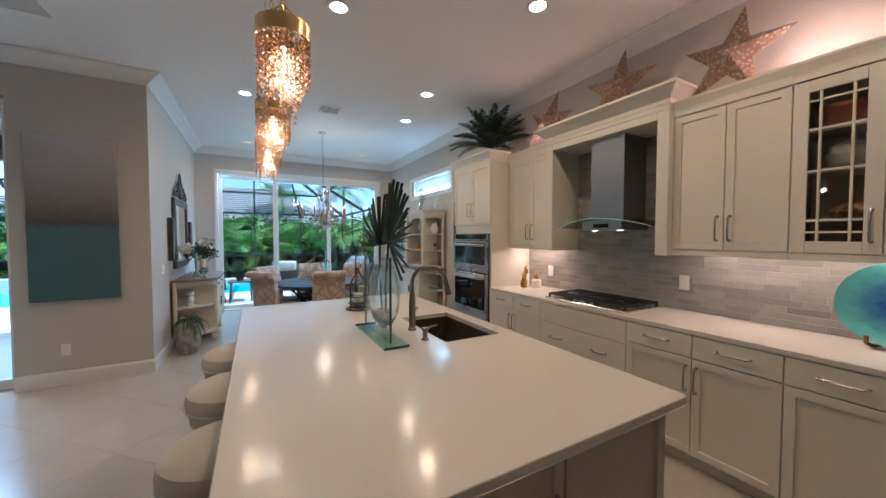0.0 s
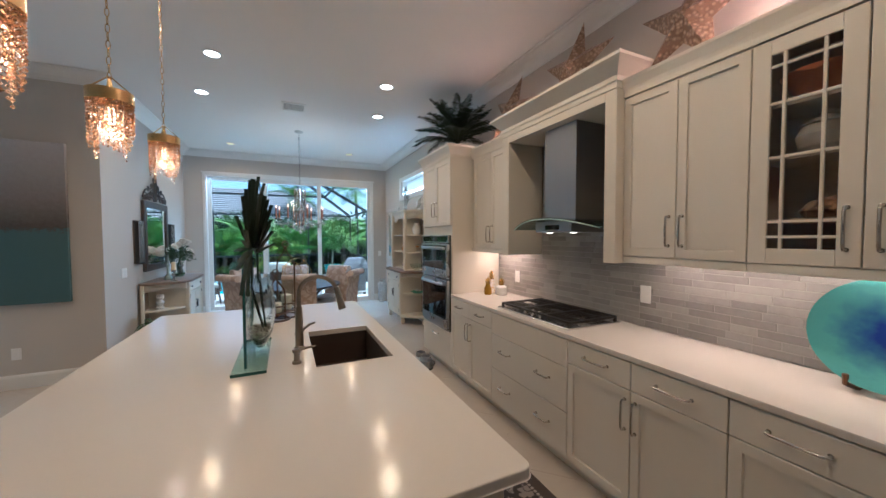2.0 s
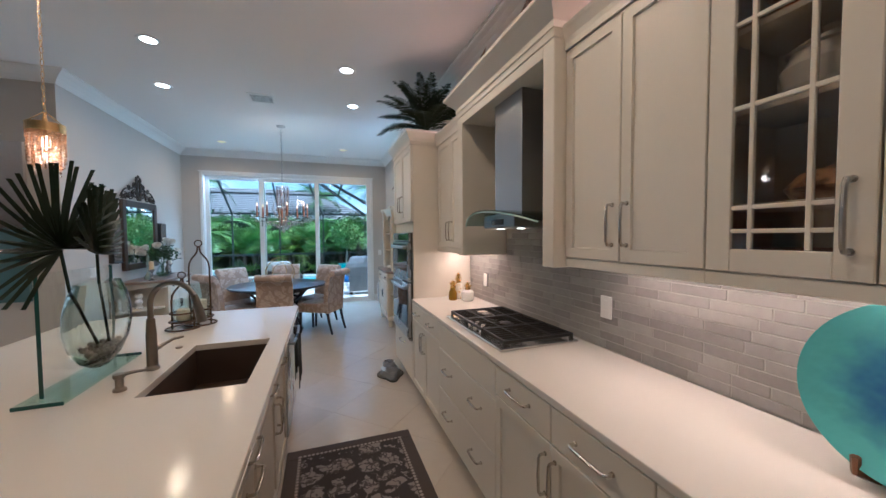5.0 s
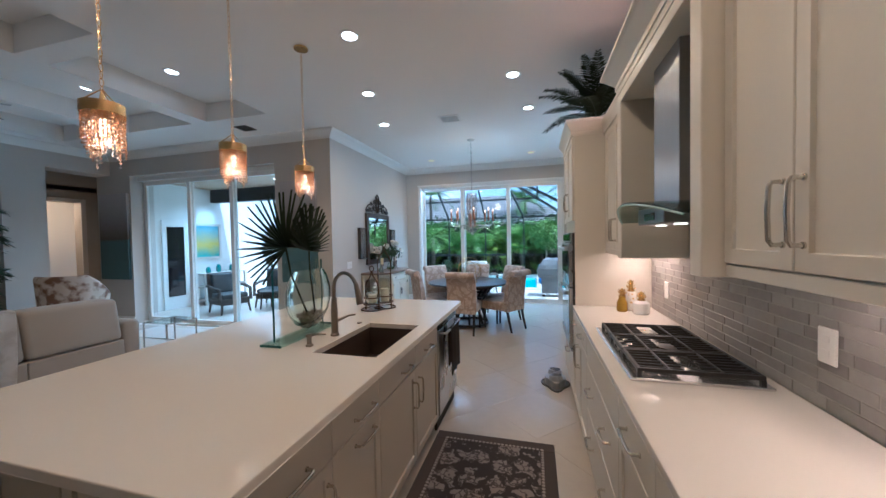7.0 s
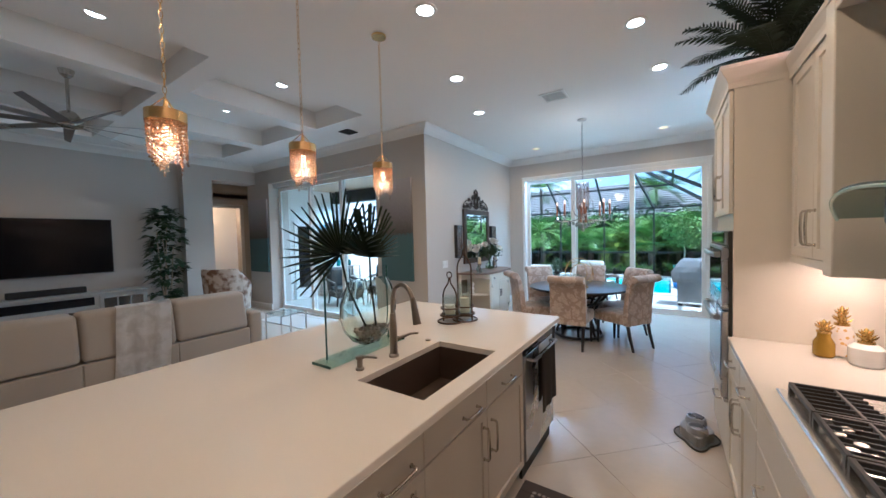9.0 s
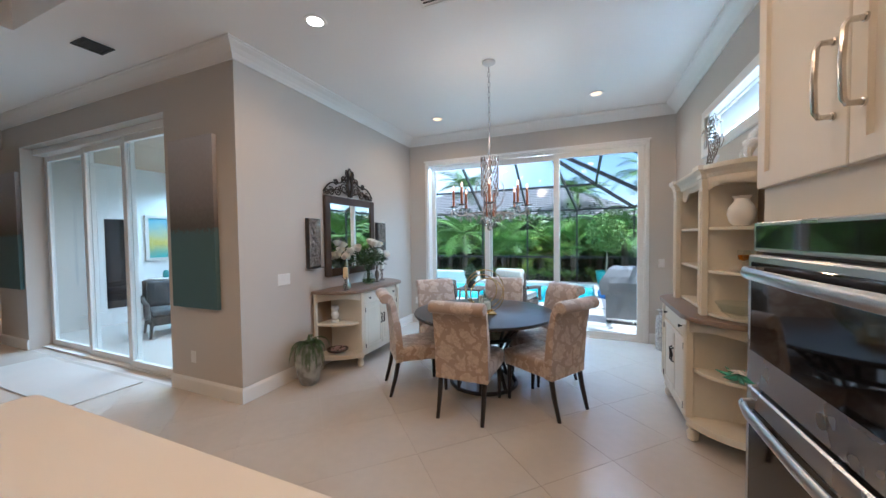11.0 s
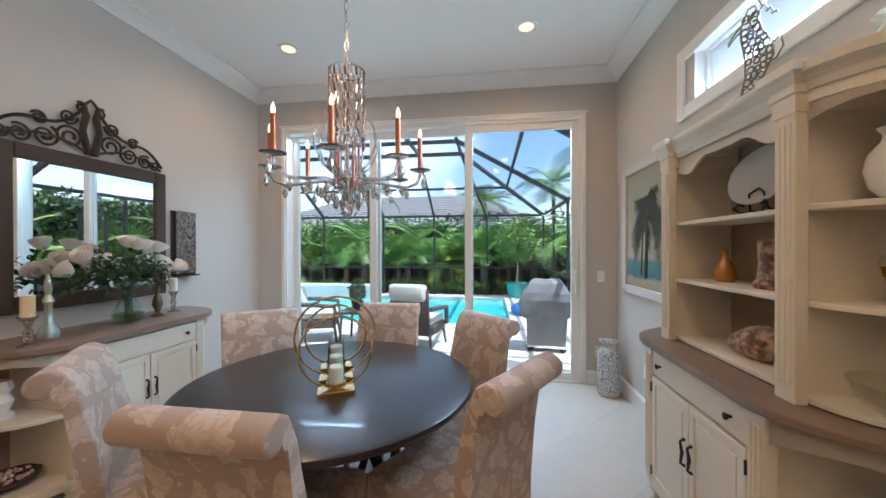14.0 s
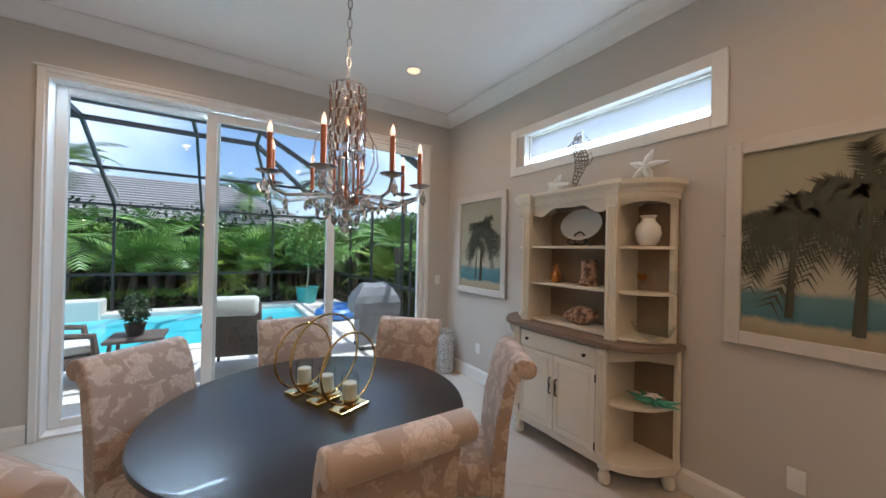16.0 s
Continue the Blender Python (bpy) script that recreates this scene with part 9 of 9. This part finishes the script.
rnd = random.Random(8)
z = 0.923
while z + TILE_H < 2.40:
    y = (-1.15 if z < 1.36 else 1.53) + 0.0
    end = 3.298 if z < 1.36 else 2.552
    y += rnd.choice((0.0, -0.02, 0.0))
    first = True
    while y < end - 0.03:
        w = rnd.choice((0.22, 0.20, 0.16, 0.22, 0.12)) if not first else rnd.choice((0.06, 0.10, 0.14, 0.18))
        if z < 1.36 and y < -0.3:
            w = 0.24
        first = False
        w = min(w, math.floor((end - y) * 100) / 100)
        if w < 0.03:
            break
        me, w = tile_mesh(w)
        o = new("tile", me)
        o.parent = bsp
        o.matrix_basis = pose(XR - 0.005 - rnd.uniform(0, 0.0012), y + w / 2, z)
        y += w
    z += TILE_H


# ---- floor tiles, laid diagonally ----
def clip(poly, axis, value, keep_less):
    out = []
    for i, p in enumerate(poly):
        q = poly[(i + 1) % len(poly)]
        a = (p[axis] <= value) if keep_less else (p[axis] >= value)
        b2 = (q[axis] <= value) if keep_less else (q[axis] >= value)
        if a:
            out.append(p)
        if a != b2:
            t = (value - p[axis]) / (q[axis] - p[axis])
            out.append((p[0] + t * (q[0] - p[0]), p[1] + t * (q[1] - p[1])))
    return out


floor_ob = bpy.data.objects["floor"]
S = 0.60
gap = 0.001
count = 0
c45 = math.cos(math.pi / 4)
rest = bmesh.new()
for i in range(-22, 23):
    for j in range(-22, 23):
        u0, v0 = i * S + 0.17, j * S + 0.05
        sq = [((u - v) * c45, (u + v) * c45 + 3.0) for u, v in ((u0 + gap, v0 + gap), (u0 + S - gap, v0 + gap), (u0 + S - gap, v0 + S - gap), (u0 + gap, v0 + S - gap))]
        for (x0, x1, ya, yb) in ((XL, XR, YB, YF), (-9.2, XL, YB, YP)):
            poly = sq
            for ax, val, less in ((0, x0, False), (0, x1, True), (1, ya, False), (1, yb, True)):
                poly = clip(poly, ax, val, less)
                if len(poly) < 3:
                    break
            if len(poly) < 3:
                continue
            near = x0 == XL and poly[0][1] > 0.0 or (poly[0][0] > -3.2 and poly[0][1] > 0.5)
            if near and count < 290:
                count += 1
                part("tile", prism(poly, -0.0022, 0.0), FLOORTILE, floor_ob)
            else:
                prism(poly, -0.0022, 0.0, rest)
part("tiles_far", rest, FLOORTILE, floor_ob, kind="stuff")
